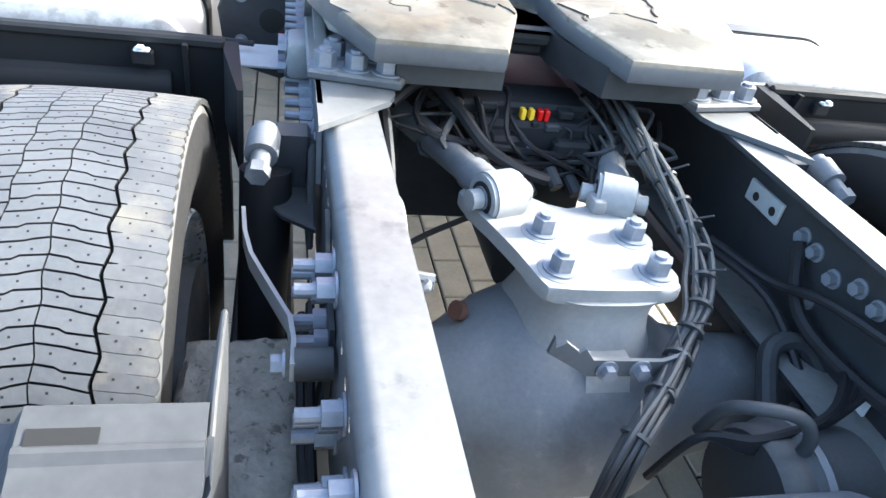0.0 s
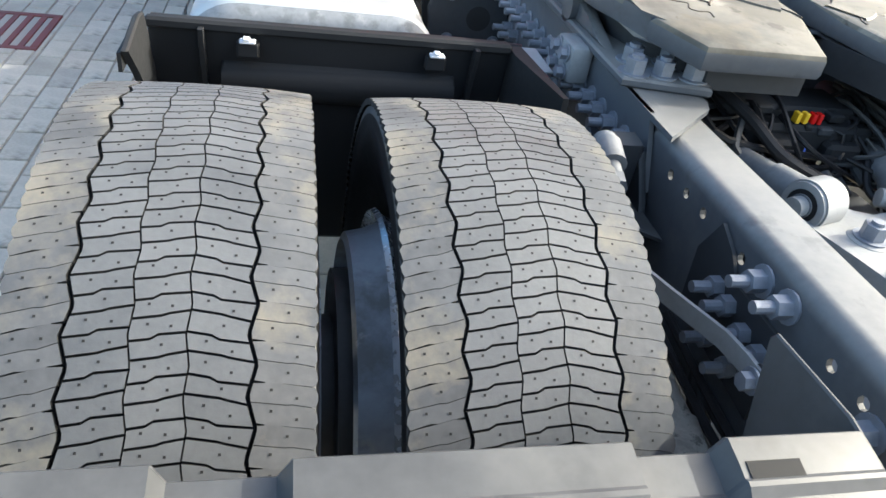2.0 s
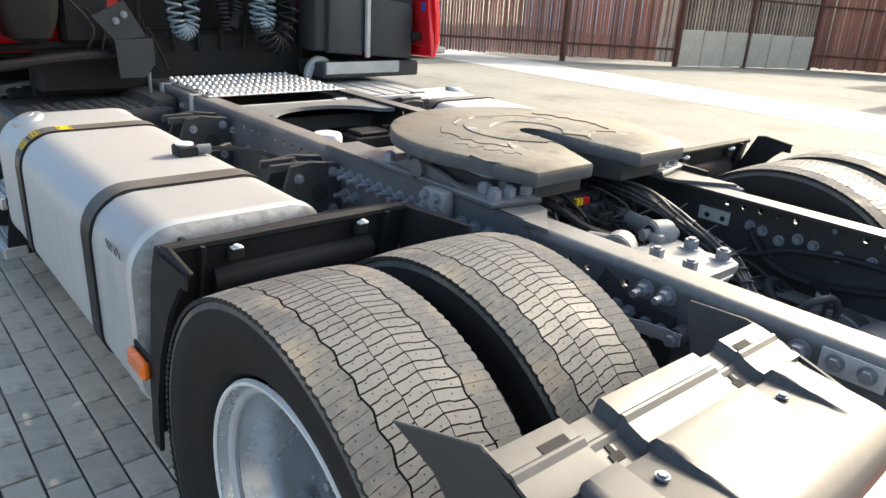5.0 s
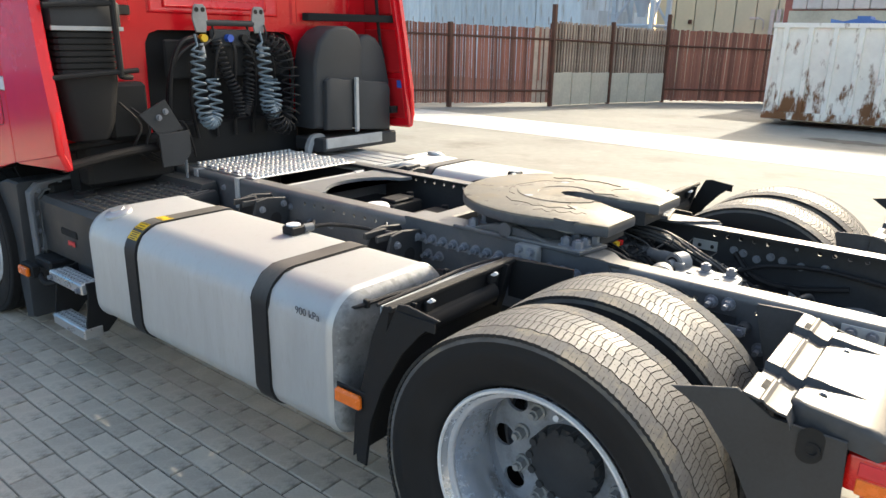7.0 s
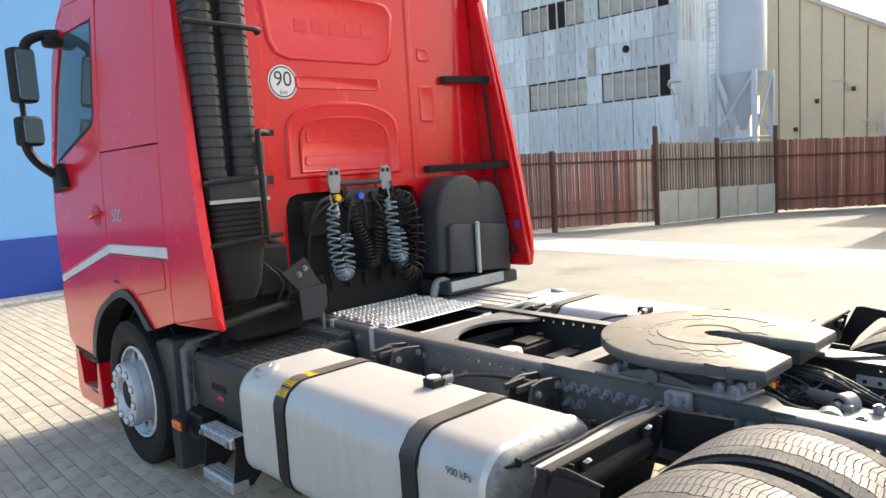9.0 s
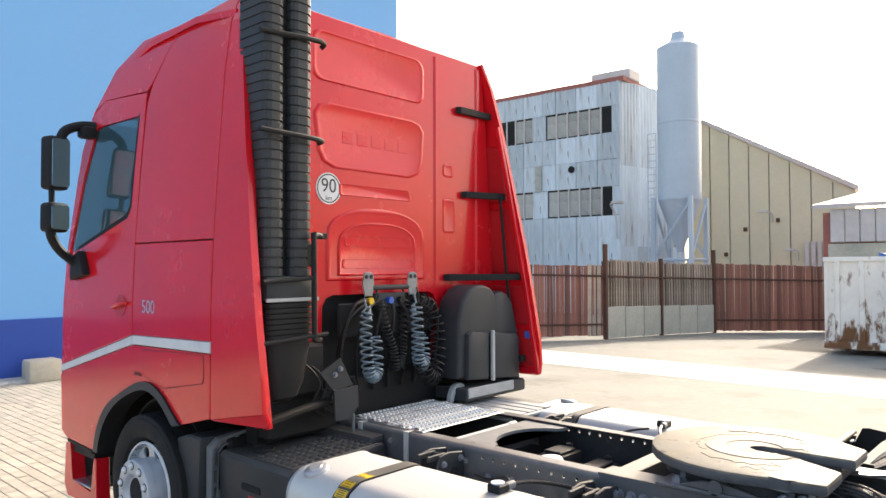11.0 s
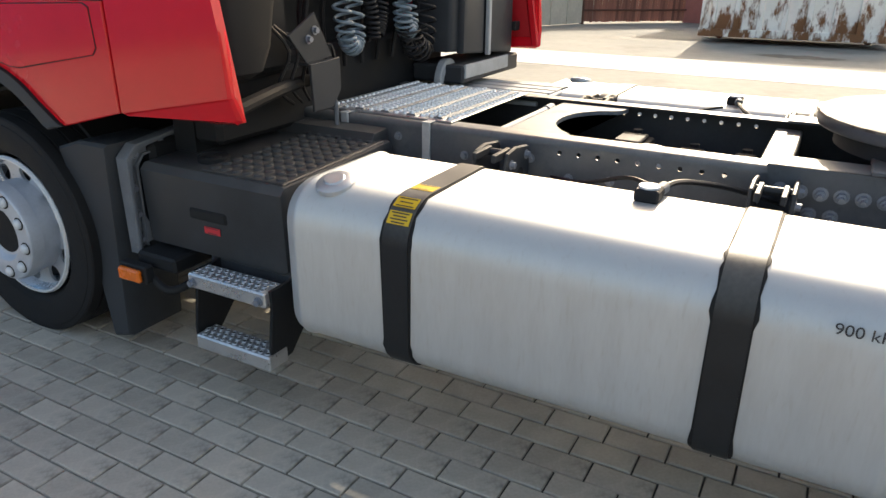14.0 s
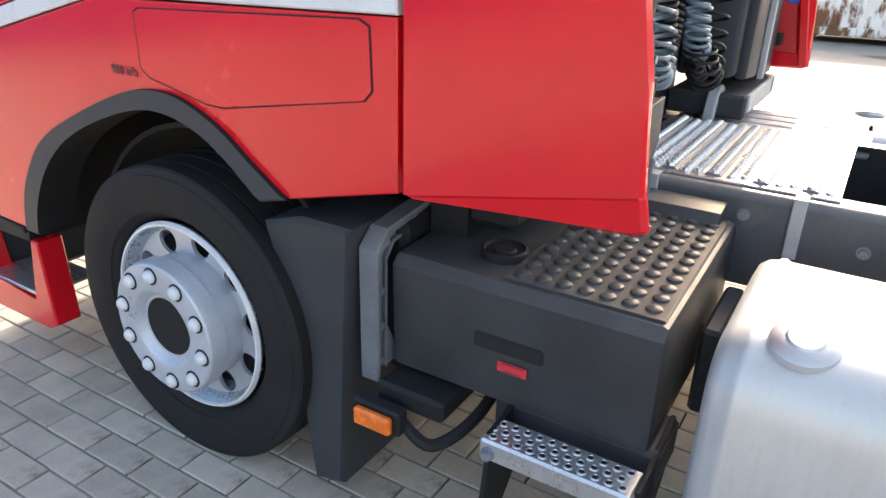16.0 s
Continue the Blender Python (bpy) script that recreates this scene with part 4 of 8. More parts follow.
# ---------------------------------------------------------------- wheels
def tyre_mesh(R, W, n=156, drive=True):
    """Tread blocks with zigzag grooves over a rounded carcass. Axle along x, outer face towards -x."""
    bm = B()
    hw = W / 2
    G = 0.009
    rim = 0.300
    if not drive:
        rim = 0.287
        prof = [(-hw * 0.62, rim + 0.01), (-hw * 0.77, rim + 0.022), (-hw * 0.90, rim + 0.04), (-hw * 0.93, rim + 0.05), (-hw * 0.94, rim + 0.046), (-hw * 0.985, R * 0.77), (-hw * 1.02, R * 0.86), (-hw * 1.0, R * 0.93), (-hw * 0.98, R * 0.935), (-hw * 0.96, R - 0.012), (-hw * 0.92, R - 0.006)]
        for u in (-0.6, -0.2, 0.2, 0.6):
            prof += [(hw * (u - 0.035), R - 0.004 * abs(u)), (hw * (u - 0.025), R - 0.014), (hw * (u + 0.025), R - 0.014), (hw * (u + 0.035), R - 0.004 * abs(u))]
        prof += [(hw * 0.92, R - 0.006), (hw * 0.985, R - 0.03), (hw * 1.02, R * 0.86), (hw * 0.98, R * 0.76), (hw * 0.90, rim + 0.04), (hw * 0.62, rim + 0.01)]
        lathe(bm, prof, (0, 0, 0), "x", 80, closed=True)
        return finish(bm, M["rubber"], 25)
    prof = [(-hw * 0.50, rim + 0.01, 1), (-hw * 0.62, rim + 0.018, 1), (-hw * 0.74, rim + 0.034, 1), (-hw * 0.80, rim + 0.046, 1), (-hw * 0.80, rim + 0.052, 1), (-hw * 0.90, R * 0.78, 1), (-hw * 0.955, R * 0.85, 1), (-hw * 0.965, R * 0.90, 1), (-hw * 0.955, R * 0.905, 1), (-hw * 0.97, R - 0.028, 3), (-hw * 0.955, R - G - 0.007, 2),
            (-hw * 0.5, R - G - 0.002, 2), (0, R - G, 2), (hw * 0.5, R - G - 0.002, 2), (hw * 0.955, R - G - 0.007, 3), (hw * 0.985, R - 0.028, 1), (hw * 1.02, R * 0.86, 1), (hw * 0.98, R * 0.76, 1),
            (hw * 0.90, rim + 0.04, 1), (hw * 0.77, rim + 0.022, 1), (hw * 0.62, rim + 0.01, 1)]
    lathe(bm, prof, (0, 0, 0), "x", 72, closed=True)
    cols = [(-0.97, -0.583, 3), (-0.555, -0.192, 0), (-0.180, 0.160, 0), (0.172, 0.555, 0), (0.583, 0.97, 3)]
    slope = [-0.30, -0.22, -0.20, 0.30, 0.20]
    da = 2 * math.pi / n
    rnd = random.Random(3)

    def pt(u, a, dr=0.0):
        x = u * hw
        r = R - 0.006 * abs(u) ** 2.5 - dr
        return (x, r * math.cos(a), r * math.sin(a))

    amp = [0.0, 0.028, 0.014, 0.014, 0.028, 0.0]       # waviness of the six column edges

    def wave(e, ang):
        t = (ang / (3 * da)) % 1.0
        return amp[e] * (4 * abs(t - 0.5) - 1)

    for c, (u0, u1, mt) in enumerate(cols):
        for k in range(n):
            off = (0.1, 0.30, 0.55, 0.62, 0.95)[c] * da
            a = k * da + off
            wide = k % 2 == 0
            g0 = (0.11 if wide else 0.026) * da        # half of the cut across the block
            if c in (0, 4):
                g0 = 0.02 * da
            s0 = slope[c] * da
            um = (u0 + u1) / 2 + 0.03 * (1 if k % 2 else -1)
            jog = (0.11, 0.06)[k % 2] * da if c in (1, 2, 3) else 0.0
            jog1 = (0.06, 0.11)[k % 2] * da if c in (1, 2, 3) else 0.0
            sg = -1 if s0 < 0 else 1
            um1 = (u0 + u1) / 2 - 0.03 * (1 if k % 2 else -1)

            def edge(side, ang):
                return (u1 if side else u0) + wave(c + side, ang)
            lo0, lo1 = a + g0 - s0, a + g0 + s0
            hi0, hi1 = a + da - g0 - s0, a + da - g0 + s0
            low = [(edge(0, lo0), lo0), (um - 0.025, a + g0 - sg * jog), (um + 0.025, a + g0 + sg * jog), (edge(1, lo1), lo1)]
            top = [(edge(1, hi1), hi1), (um1 + 0.025, a + da - g0 + sg * jog1), (um1 - 0.025, a + da - g0 - sg * jog1), (edge(0, hi0), hi0)]
            right = [(edge(1, lo1 + (hi1 - lo1) * q), lo1 + (hi1 - lo1) * q) for q in (0.33, 0.67)]
            left = [(edge(0, hi0 + (lo0 - hi0) * q), hi0 + (lo0 - hi0) * q) for q in (0.33, 0.67)]
            if c in (0, 4) and wide:
                # a short notch where every other shoulder cut meets the groove
                e = 1 if c == 0 else 0
                if e:
                    low = [low[0], (u1 - 0.07, a + g0 + s0 * 0.8), (u1 - 0.065, a + g0 + s0 + 0.10 * da), (edge(1, lo1 + 0.1 * da), lo1 + 0.10 * da)]
                else:
                    low = [(edge(0, lo0 + 0.1 * da), lo0 + 0.10 * da), (u0 + 0.065, a + g0 - s0 + 0.10 * da), (u0 + 0.07, a + g0 - s0 * 0.8), low[3]]
            if c == 0:
                left = [(u - 0.012 - 0.012 * rnd.random(), v) for u, v in left]
            if c == 4:
                right = [(u + 0.012 + 0.012 * rnd.random(), v) for u, v in right]
            ring = low + right + top + left
            tv = [bm.verts.new(pt(u, v)) for u, v in ring]
            bv = [bm.verts.new(pt(u, v, G)) for u, v in ring]
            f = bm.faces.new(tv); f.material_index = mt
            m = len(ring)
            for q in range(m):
                # block sides and groove floors are near-black, block tops dusty grey
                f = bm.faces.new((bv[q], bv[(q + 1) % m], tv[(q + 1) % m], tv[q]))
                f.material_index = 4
            # stud holes: flat near-black squares with the shade of a pit painted in
            for du, dv in ((0.28, 0.35), (0.70, 0.62)) if (k + c) % 3 else ((0.55, 0.45),):
                uu, vv = u0 + (u1 - u0) * du, a + da * dv + s0 * (2 * du - 1)
                e = 0.0013
                hx, ha = e / hw, e / R
                q = [bm.verts.new(pt(uu + i * hx, vv + j * ha, -0.0004)) for i, j in ((-1, -1), (1, -1), (1, 1), (-1, 1))]
                bm.faces.new(q).material_index = 2
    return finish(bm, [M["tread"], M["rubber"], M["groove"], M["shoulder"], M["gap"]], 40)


TYRE_REAR = tyre_mesh(0.487, 0.29)
TYRE_FRONT = tyre_mesh(0.472, 0.302, drive=False)


def place_mesh(name, mesh, at, parent, flip=False, spin=0.0, label=""):
    ob = new(name, mesh)
    ob.parent = parent
    base = parent.location if parent.type == "EMPTY" else Vector((0, 0, 0))
    ob.matrix_parent_inverse = Matrix.Translation(-base)
    ob.matrix_basis = Matrix.Translation(at) @ Euler((spin, 0, math.pi if flip else 0)).to_matrix().to_4x4()
    return tagged(ob, label)


def rim_mesh():
    """The barrel of a steel wheel, outer face towards -x."""
    bm = B()
    # barrel with both lips
    prof = [(-0.125, 0.303), (-0.130, 0.309), (-0.122, 0.313), (-0.112, 0.302), (-0.095, 0.293), (-0.03, 0.275), (0.0, 0.262), (0.06, 0.270), (0.11, 0.285), (0.122, 0.305), (0.128, 0.300), (0.115, 0.286),
            (0.06, 0.262), (0.0, 0.254), (-0.03, 0.264), (-0.08, 0.278), (-0.108, 0.292)]
    lathe(bm, prof, (0, 0, 0), "x", 72, closed=True)
    return finish(bm, M["rim_silver"], 30)


RIM = rim_mesh()
RIM_F = rim_mesh()
RIM_F.transform(Matrix.Diagonal((1, 0.957, 0.957, 1)))


def disc_mesh(face, rim_x, rear):
    """Wheel disc: a cone from the rim to the bolting face, with ten round hand holes cut through."""
    bm = B()
    n = 10
    seg = n * 8
    r_out, r_h, r_face, r_bore = 0.272, 0.0375, 0.19, 0.105
    rm = 0.2305

    def x_at(r):
        if r >= 0.2705:
            return rim_x
        if r <= 0.2690:
            return face
        t = (0.2705 - r) / 0.0015
        return rim_x + (face - rim_x) * t
    # flat web with holes: polar grid between r_face and r_out, holes as squares of the grid rounded to circles
    radii = [r_out, r_out - 0.0032, rm + r_h, rm + r_h * 0.5, rm, rm - r_h * 0.5, rm - r_h, r_face, 0.16, 0.13, r_bore]
    rows = []
    for r in radii:
        row = []
        for i in range(seg):
            a = 2 * math.pi * i / seg
            rr_, aa = r, a
            k = i % 8
            if rm - r_h - 1e-6 <= r <= rm + r_h + 1e-6 and k in (2, 3, 4, 5, 6):
                # pull grid corners on to the hole's circle
                ca = 2 * math.pi * (i - k + 4) / seg
                du, dv = r - rm, (k - 4) * (r_h / 2)
                big = max(abs(du), abs(dv))
                if big > r_h * 0.9:
                    ln = math.hypot(du, dv)
                    du, dv = du * r_h / ln, dv * r_h / ln
                rr_, aa = rm + du, ca + dv / rm
            row.append(bm.verts.new((x_at(rr_), rr_ * math.cos(aa), rr_ * math.sin(aa))))
        rows.append(row)
    for j in range(len(rows) - 1):
        for i in range(seg):
            k = i % 8
            if 2 <= j <= 5 and 2 <= k <= 5:
                continue
            bm.faces.new((rows[j][i], rows[j][(i + 1) % seg], rows[j + 1][(i + 1) % seg], rows[j + 1][i]))
    r = bmesh.ops.extrude_face_region(bm, geom=bm.faces[:])
    bmesh.ops.translate(bm, verts=[v for v in r["geom"] if isinstance(v, bmesh.types.BMVert)], vec=(0.012, 0, 0))
    return finish(bm, M["silver_dull"] if rear else M["silver"], 35)


NUTW = B()
cyl(NUTW, (0, 0, 0), (-0.01, 0, 0), 0.026, 14)
cyl(NUTW, (-0.01, 0, 0), (-0.036, 0, 0), 0.0185, 6)
cyl(NUTW, (-0.036, 0, 0), (-0.05, 0, 0), 0.011, 10)
NUTW = finish(NUTW, M["castwhite"])
NUTF = B()
lathe(NUTF, [(0.004, 0.0205), (-0.004, 0.0205), (-0.010, 0.019), (-0.015, 0.0145), (-0.018, 0.007), (-0.0185, 0.0)], (0, 0, 0), "x", 12)
NUTF = finish(NUTF, M["rim_white"])
# flat black ring painted as shade in the nut pocket
RECESS = B()
lathe(RECESS, [(0.002, 0.0265), (-0.0012, 0.0265), (-0.0012, 0.018), (0.002, 0.018)], (0, 0, 0), "x", 16, closed=True)
RECESS = finish(RECESS, M["pit"])
DISC_F = disc_mesh(-0.088, -0.088, False)
DISC_R = disc_mesh(0.105, 0.080, True)
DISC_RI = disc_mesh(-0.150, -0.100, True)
# inner disc colour holds both dirt and the shade behind the hand holes
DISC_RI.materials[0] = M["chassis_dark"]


def nuts(parent, at, x, s, mesh, name="wheel_nut", r=0.1675):
    for k in range(10):
        a = 2 * math.pi * (k + 0.35) / 10
        ob = new(name, mesh)
        ob.parent = parent
        ob.matrix_parent_inverse = parent.matrix_basis.inverted()
        ob.matrix_basis = Matrix.Translation((at[0] + x, at[1] + r * math.cos(a), at[2] + r * math.sin(a))) @ Euler((0, 0, math.pi if s > 0 else 0)).to_matrix().to_4x4()


def own_wheel(name, x, y, z, s, tyre, disc, spin, label, rim_m=None, inset=0.0):
    """A wheel > tyre, rim, disc. s = -1: outer face to the left."""
    at = (x, y, z)
    flip = s > 0
    rim = place_mesh(name, rim_m or RIM, at, truck, flip, spin, label)
    for nm, mesh in (("tyre", tyre), ("disc", disc)):
        ob = new(nm, mesh)
        ob.parent = rim
        if nm == "tyre":
            ob.location.x = -inset
    return rim


for s in (-1, 1):
    xo, xi = s * 1.128, s * 0.755
    xo -= s * 0.028
    w = own_wheel("wheel", xo, AXLE_Y, AXLE_Z, s, TYRE_REAR, DISC_R, 0.3, "silver steel rear wheel with dusty worn drive tyre", RIM, 0.028)
    nuts(w, (xo, AXLE_Y, AXLE_Z), s * -0.105, s, NUTW)
    bm = B(); lathe(bm, [(s * 0.1285, 0.301), (s * 0.1325, 0.304), (s * 0.1325, 0.310), (s * 0.124, 0.3145), (s * 0.1215, 0.308)], (xo, AXLE_Y, AXLE_Z), "x", 72, closed=True)
    part("rim_lip", bm, M["rim_white"], w, "pale rim lip").matrix_parent_inverse = w.matrix_basis.inverted()
    bm = B(); lathe(bm, [(s * 0.108, 0.294), (s * 0.104, 0.281), (s * 0.098, 0.277), (s * 0.09, 0.278), (s * 0.085, 0.284)], (xo, AXLE_Y, AXLE_Z), "x", 72, closed=True)
    part("rim_bead", bm, M["silver"], w, "raised bead inside the rim").matrix_parent_inverse = w.matrix_basis.inverted()
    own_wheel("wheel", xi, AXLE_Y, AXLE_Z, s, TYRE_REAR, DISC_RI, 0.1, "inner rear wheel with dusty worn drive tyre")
    bm = B(); cyl(bm, (s * 0.62, AXLE_Y, AXLE_Z), (s * 0.945, AXLE_Y, AXLE_Z), 0.215, 36)
    part("brake_drum", bm, M["chassis_dark"], truck, "dark brake drum")
    bm = B(); cyl(bm, (s * 0.92, FRONT_Y, FRONT_Z), (s * 1.135, FRONT_Y, FRONT_Z), 0.258, 40)
    part("brake_drum", bm, M["chassis_dark"], truck, "dark brake drum")
    bm = B(); tube(bm, [(s * 1.02, AXLE_Y - 0.04, AXLE_Z + 0.16), (s * 1.10, AXLE_Y - 0.04, AXLE_Z + 0.21), (s * 1.17, AXLE_Y - 0.04, AXLE_Z + 0.235)], 0.009, 8)
    part("valve_stem", bm, M["silver"], w).matrix_parent_inverse = w.matrix_basis.inverted()
    bm = B(); lathe(bm, [(s * 0.872, 0.29), (s * 0.895, 0.280), (s * 0.925, 0.274), (s * 0.93, 0.262), (s * 0.872, 0.262)], (0, AXLE_Y, AXLE_Z), "x", 56, closed=True)
    part("rim_flange", bm, M["silver_dull"], truck, "dusty silver flange between the twin wheels")
    # hub inside the rear wheel
    bm = B()
    lathe(bm, [(s * a, r) for a, r in ((-0.02, 0.14), (0.05, 0.14), (0.06, 0.118), (0.105, 0.115), (0.118, 0.105), (0.122, 0.06), (0.126, 0.05), (0.127, 0.0))], (s * 0.920, AXLE_Y, AXLE_Z), "x", 40)
    h = part("axle_hub", bm, M["chassis_dark"], truck, "dark oily axle hub")
    for k in range(14):
        a = 2 * math.pi * k / 14
        bm = B(); cyl(bm, (s * 1.0, AXLE_Y + 0.108 * math.cos(a), AXLE_Z + 0.108 * math.sin(a)), (s * 1.046, AXLE_Y + 0.108 * math.cos(a), AXLE_Z + 0.108 * math.sin(a)), 0.0125, 8)
        part("hub_stud", bm, M["chassis_dark"], h)
    # front wheel
    xf = s * 1.095
    w = own_wheel("wheel", xf, FRONT_Y, FRONT_Z, s, TYRE_FRONT, DISC_F, 0.2, "silver steel front wheel with black steer tyre", RIM_F)
    bm = B()
    sg = s
    lathe(bm, [(sg * 0.08, 0.196), (sg * 0.12, 0.196), (sg * 0.155, 0.193), (sg * 0.160, 0.190), (sg * 0.164, 0.207), (sg * 0.205, 0.205), (sg * 0.214, 0.202), (sg * 0.218, 0.197), (sg * 0.219, 0.124), (sg * 0.217, 0.12), (sg * 0.197, 0.100), (sg * 0.195, 0.089)], (xf, FRONT_Y, FRONT_Z), "x", 48)
    part("hub_ring", bm, M["silver"], w, "silver wheel-nut ring").matrix_parent_inverse = w.matrix_basis.inverted()
    # bore wall and cap near-black: shade inside the hub is put into colour
    bm = B(); lathe(bm, [(sg * 0.1955, 0.091), (sg * 0.03, 0.09), (sg * 0.028, 0.062), (sg * 0.062, 0.054), (sg * 0.066, 0.0)], (xf, FRONT_Y, FRONT_Z), "x", 32)
    part("hub_cap", bm, M["rubber"], w, "hollow hub with its shade painted near-black").matrix_parent_inverse = w.matrix_basis.inverted()
    nuts(w, (xf, FRONT_Y, FRONT_Z), s * 0.219, s, NUTF)
    nuts(w, (xf, FRONT_Y, FRONT_Z), s * 0.219, s, RECESS, "nut_recess")
    bm = B(); lathe(bm, [(s * 0.130, 0.284), (s * 0.137, 0.287), (s * 0.137, 0.293), (s * 0.127, 0.300), (s * 0.122, 0.295)], (xf, FRONT_Y, FRONT_Z), "x", 72, closed=True)
    part("rim_lip", bm, M["rim_white"], w, "pale rim lip").matrix_parent_inverse = w.matrix_basis.inverted()

# ---------------------------------------------------------------- rear axle
bm = B()
lathe(bm, [(-0.92, 0.07), (-0.62, 0.075), (-0.56, 0.100), (-0.34, 0.108), (-0.22, 0.13), (-0.15, 0.18), (-0.06, 0.215), (0.04, 0.215), (0.13, 0.18), (0.20, 0.13), (0.32, 0.108), (0.56, 0.100), (0.62, 0.075), (0.92, 0.07)],
      (0.0, AXLE_Y - 0.04, AXLE_Z + 0.012), "x", 48)
axle = part("rear_axle", bm, M["cast"], truck, "dusty cast rear axle with a round differential housing")
bm = B()
rings = []
for z, rx, ry, sq in ((0.768, 0.110, 0.113, 0.75), (0.745, 0.100, 0.105, 0.7), (0.72, 0.098, 0.108, 0.65), (0.69, 0.106, 0.118, 0.5), (0.65, 0.125, 0.14, 0.35), (0.60, 0.15, 0.168, 0.2), (0.55, 0.172, 0.195, 0.1), (0.47, 0.19, 0.215, 0.0), (0.36, 0.18, 0.205, 0.0), (0.28, 0.14, 0.155, 0.0)):
    ring = []
    for k in range(40):
        a = 2 * math.pi * k / 40
        c, t = math.cos(a), math.sin(a)
        e = 1.0 - 0.55 * sq
        ring.append(bm.verts.new((0.0 + rx * math.copysign(abs(c) ** e, c), -0.125 + ry * math.copysign(abs(t) ** e, t), z)))
    rings.append(ring)
for p, q in zip(rings, rings[1:]):
    for k in range(40):
        bm.faces.new((p[k], p[(k + 1) % 40], q[(k + 1) % 40], q[k]))
bm.faces.new(rings[0]); bm.faces.new(rings[-1])
part("housing_dome", bm, M["castwhite"], axle, "", 50)
bm = B()
front = [(0.36, -0.335), (0.47, -0.347), (0.55, -0.330), (0.61, -0.300), (0.66, -0.270), (0.685, -0.256)]
prism(bm, [(y - 0.008, z) for z, y in front] + [(y + 0.02, z) for z, y in front[::-1]], "x", -0.032, 0.042, 0.003)
part("rib", bm, M["castwhite"], axle)
bm = B(); cyl(bm, (-0.19, -0.10, 0.645), (-0.203, -0.105, 0.652), 0.017, 14)
part("plug", bm, M["rust_dark"], axle, "rusty round plug")
# anchor plate of the V-stay
bm = B()
edge_ = [(p.x, p.y) for p in smooth_line([(-0.105, -0.222, 0), (-0.05, -0.228, 0), (0.05, -0.228, 0), (0.108, -0.222, 0), (0.118, -0.19, 0), (0.110, -0.12, 0), (0.122, -0.04, 0), (0.135, 0.03, 0), (0.105, 0.055, 0), (0.06, 0.03, 0), (0.0, 0.0, 0), (-0.05, 0.035, 0), (-0.11, 0.085, 0), (-0.175, 0.07, 0), (-0.185, 0.035, 0), (-0.155, -0.05, 0), (-0.13, -0.13, 0), (-0.115, -0.195, 0), (-0.105, -0.222, 0)], 3)][:-1]
prism(bm, edge_, "z", 0.762, 0.79, 0.007, seg=2)
plate = part("anchor_plate", bm, M["castwhite"], truck, "pale grey cast stay anchor with four large bolts")
for x, y in ((-0.070, -0.072), (0.085, -0.084), (-0.074, -0.178), (0.084, -0.184)):
    bm = B()
    lathe(bm, [(0.78, 0.04), (0.791, 0.036), (0.793, 0.03), (0.793, 0.0)], (x, y, 0), "z", 20)
    part("boss", bm, M["castwhite"], plate)
for x, y in ((-0.155, 0.035), (-0.075, 0.065), (0.055, 0.02), (0.135, 0.04)):
    bm = B(); box(bm, x - 0.014, x + 0.014, y - 0.03, y + 0.012, 0.785, 0.815, 0.008, 2)
    part("lug", bm, M["castwhite"], plate)
for x, y in ((-0.070, -0.072), (0.085, -0.084), (-0.074, -0.178), (0.084, -0.184)):
    bolt((x, y, 0.793), (0, 0, 1), plate, BOLT_BIG)
for s, x0, y0, z0 in ((-1, -0.128, 0.012, 0.808), (1, 0.095, 0.03, 0.800)):
    a = Vector((x0, y0, z0))
    b = Vector((s * 0.33, 0.62, 0.78))
    d = (b - a).normalized()
    side = Vector((d.y, -d.x, 0))
    bm = B()
    cyl(bm, a - side * 0.034, a + side * 0.034, 0.041, 28)
    cyl(bm, a - side * 0.027, a + side * 0.027, 0.0445, 28)
    eye = part("stay_eye", bm, M["castwhite"], truck, "pale grey stay eye with a rubber bush")
    bm = B()
    for q0, q1, qm in ((0.036, 0.029, "bush"), (0.039, 0.021, "bush_core")):
        bm = B(); cyl(bm, a - side * q0, a + side * q0, q1, 24)
        part(qm, bm, M["rubber" if qm == "bush" else "cast"], eye)
    bm = B()
    cyl(bm, a - side * 0.06, a + side * 0.06, 0.018, 16)
    part("pin", bm, M["castwhite"], eye)
    bm = B(); cyl(bm, a + d * 0.03, b, 0.027, 20)
    cyl(bm, a + d * 0.03, a + d * 0.09, 0.032, 20)
    part("stay_rod", bm, M["cast"], truck, "grey tubular stay rod")
# strap round the housing, with two small bolts
bm = B()
prism(bm, [(-0.125, 0.745), (-0.12, 0.725), (-0.105, 0.735), (-0.08, 0.715), (-0.072, 0.722), (-0.055, 0.70), (0.06, 0.695), (0.095, 0.71), (0.095, 0.685), (0.06, 0.665), (-0.055, 0.668), (-0.13, 0.715)], "y", -0.299, -0.292)
for v in bm.verts:
    v.co += Vector((0.012, 0, 0.016))
st = part("cable_bracket", bm, M["chassis"], truck, "thin dark steel cable bracket")
for x in (-0.018, 0.036):
    bolt((x, -0.300, 0.698), (0, -1, 0), st, BOLT)

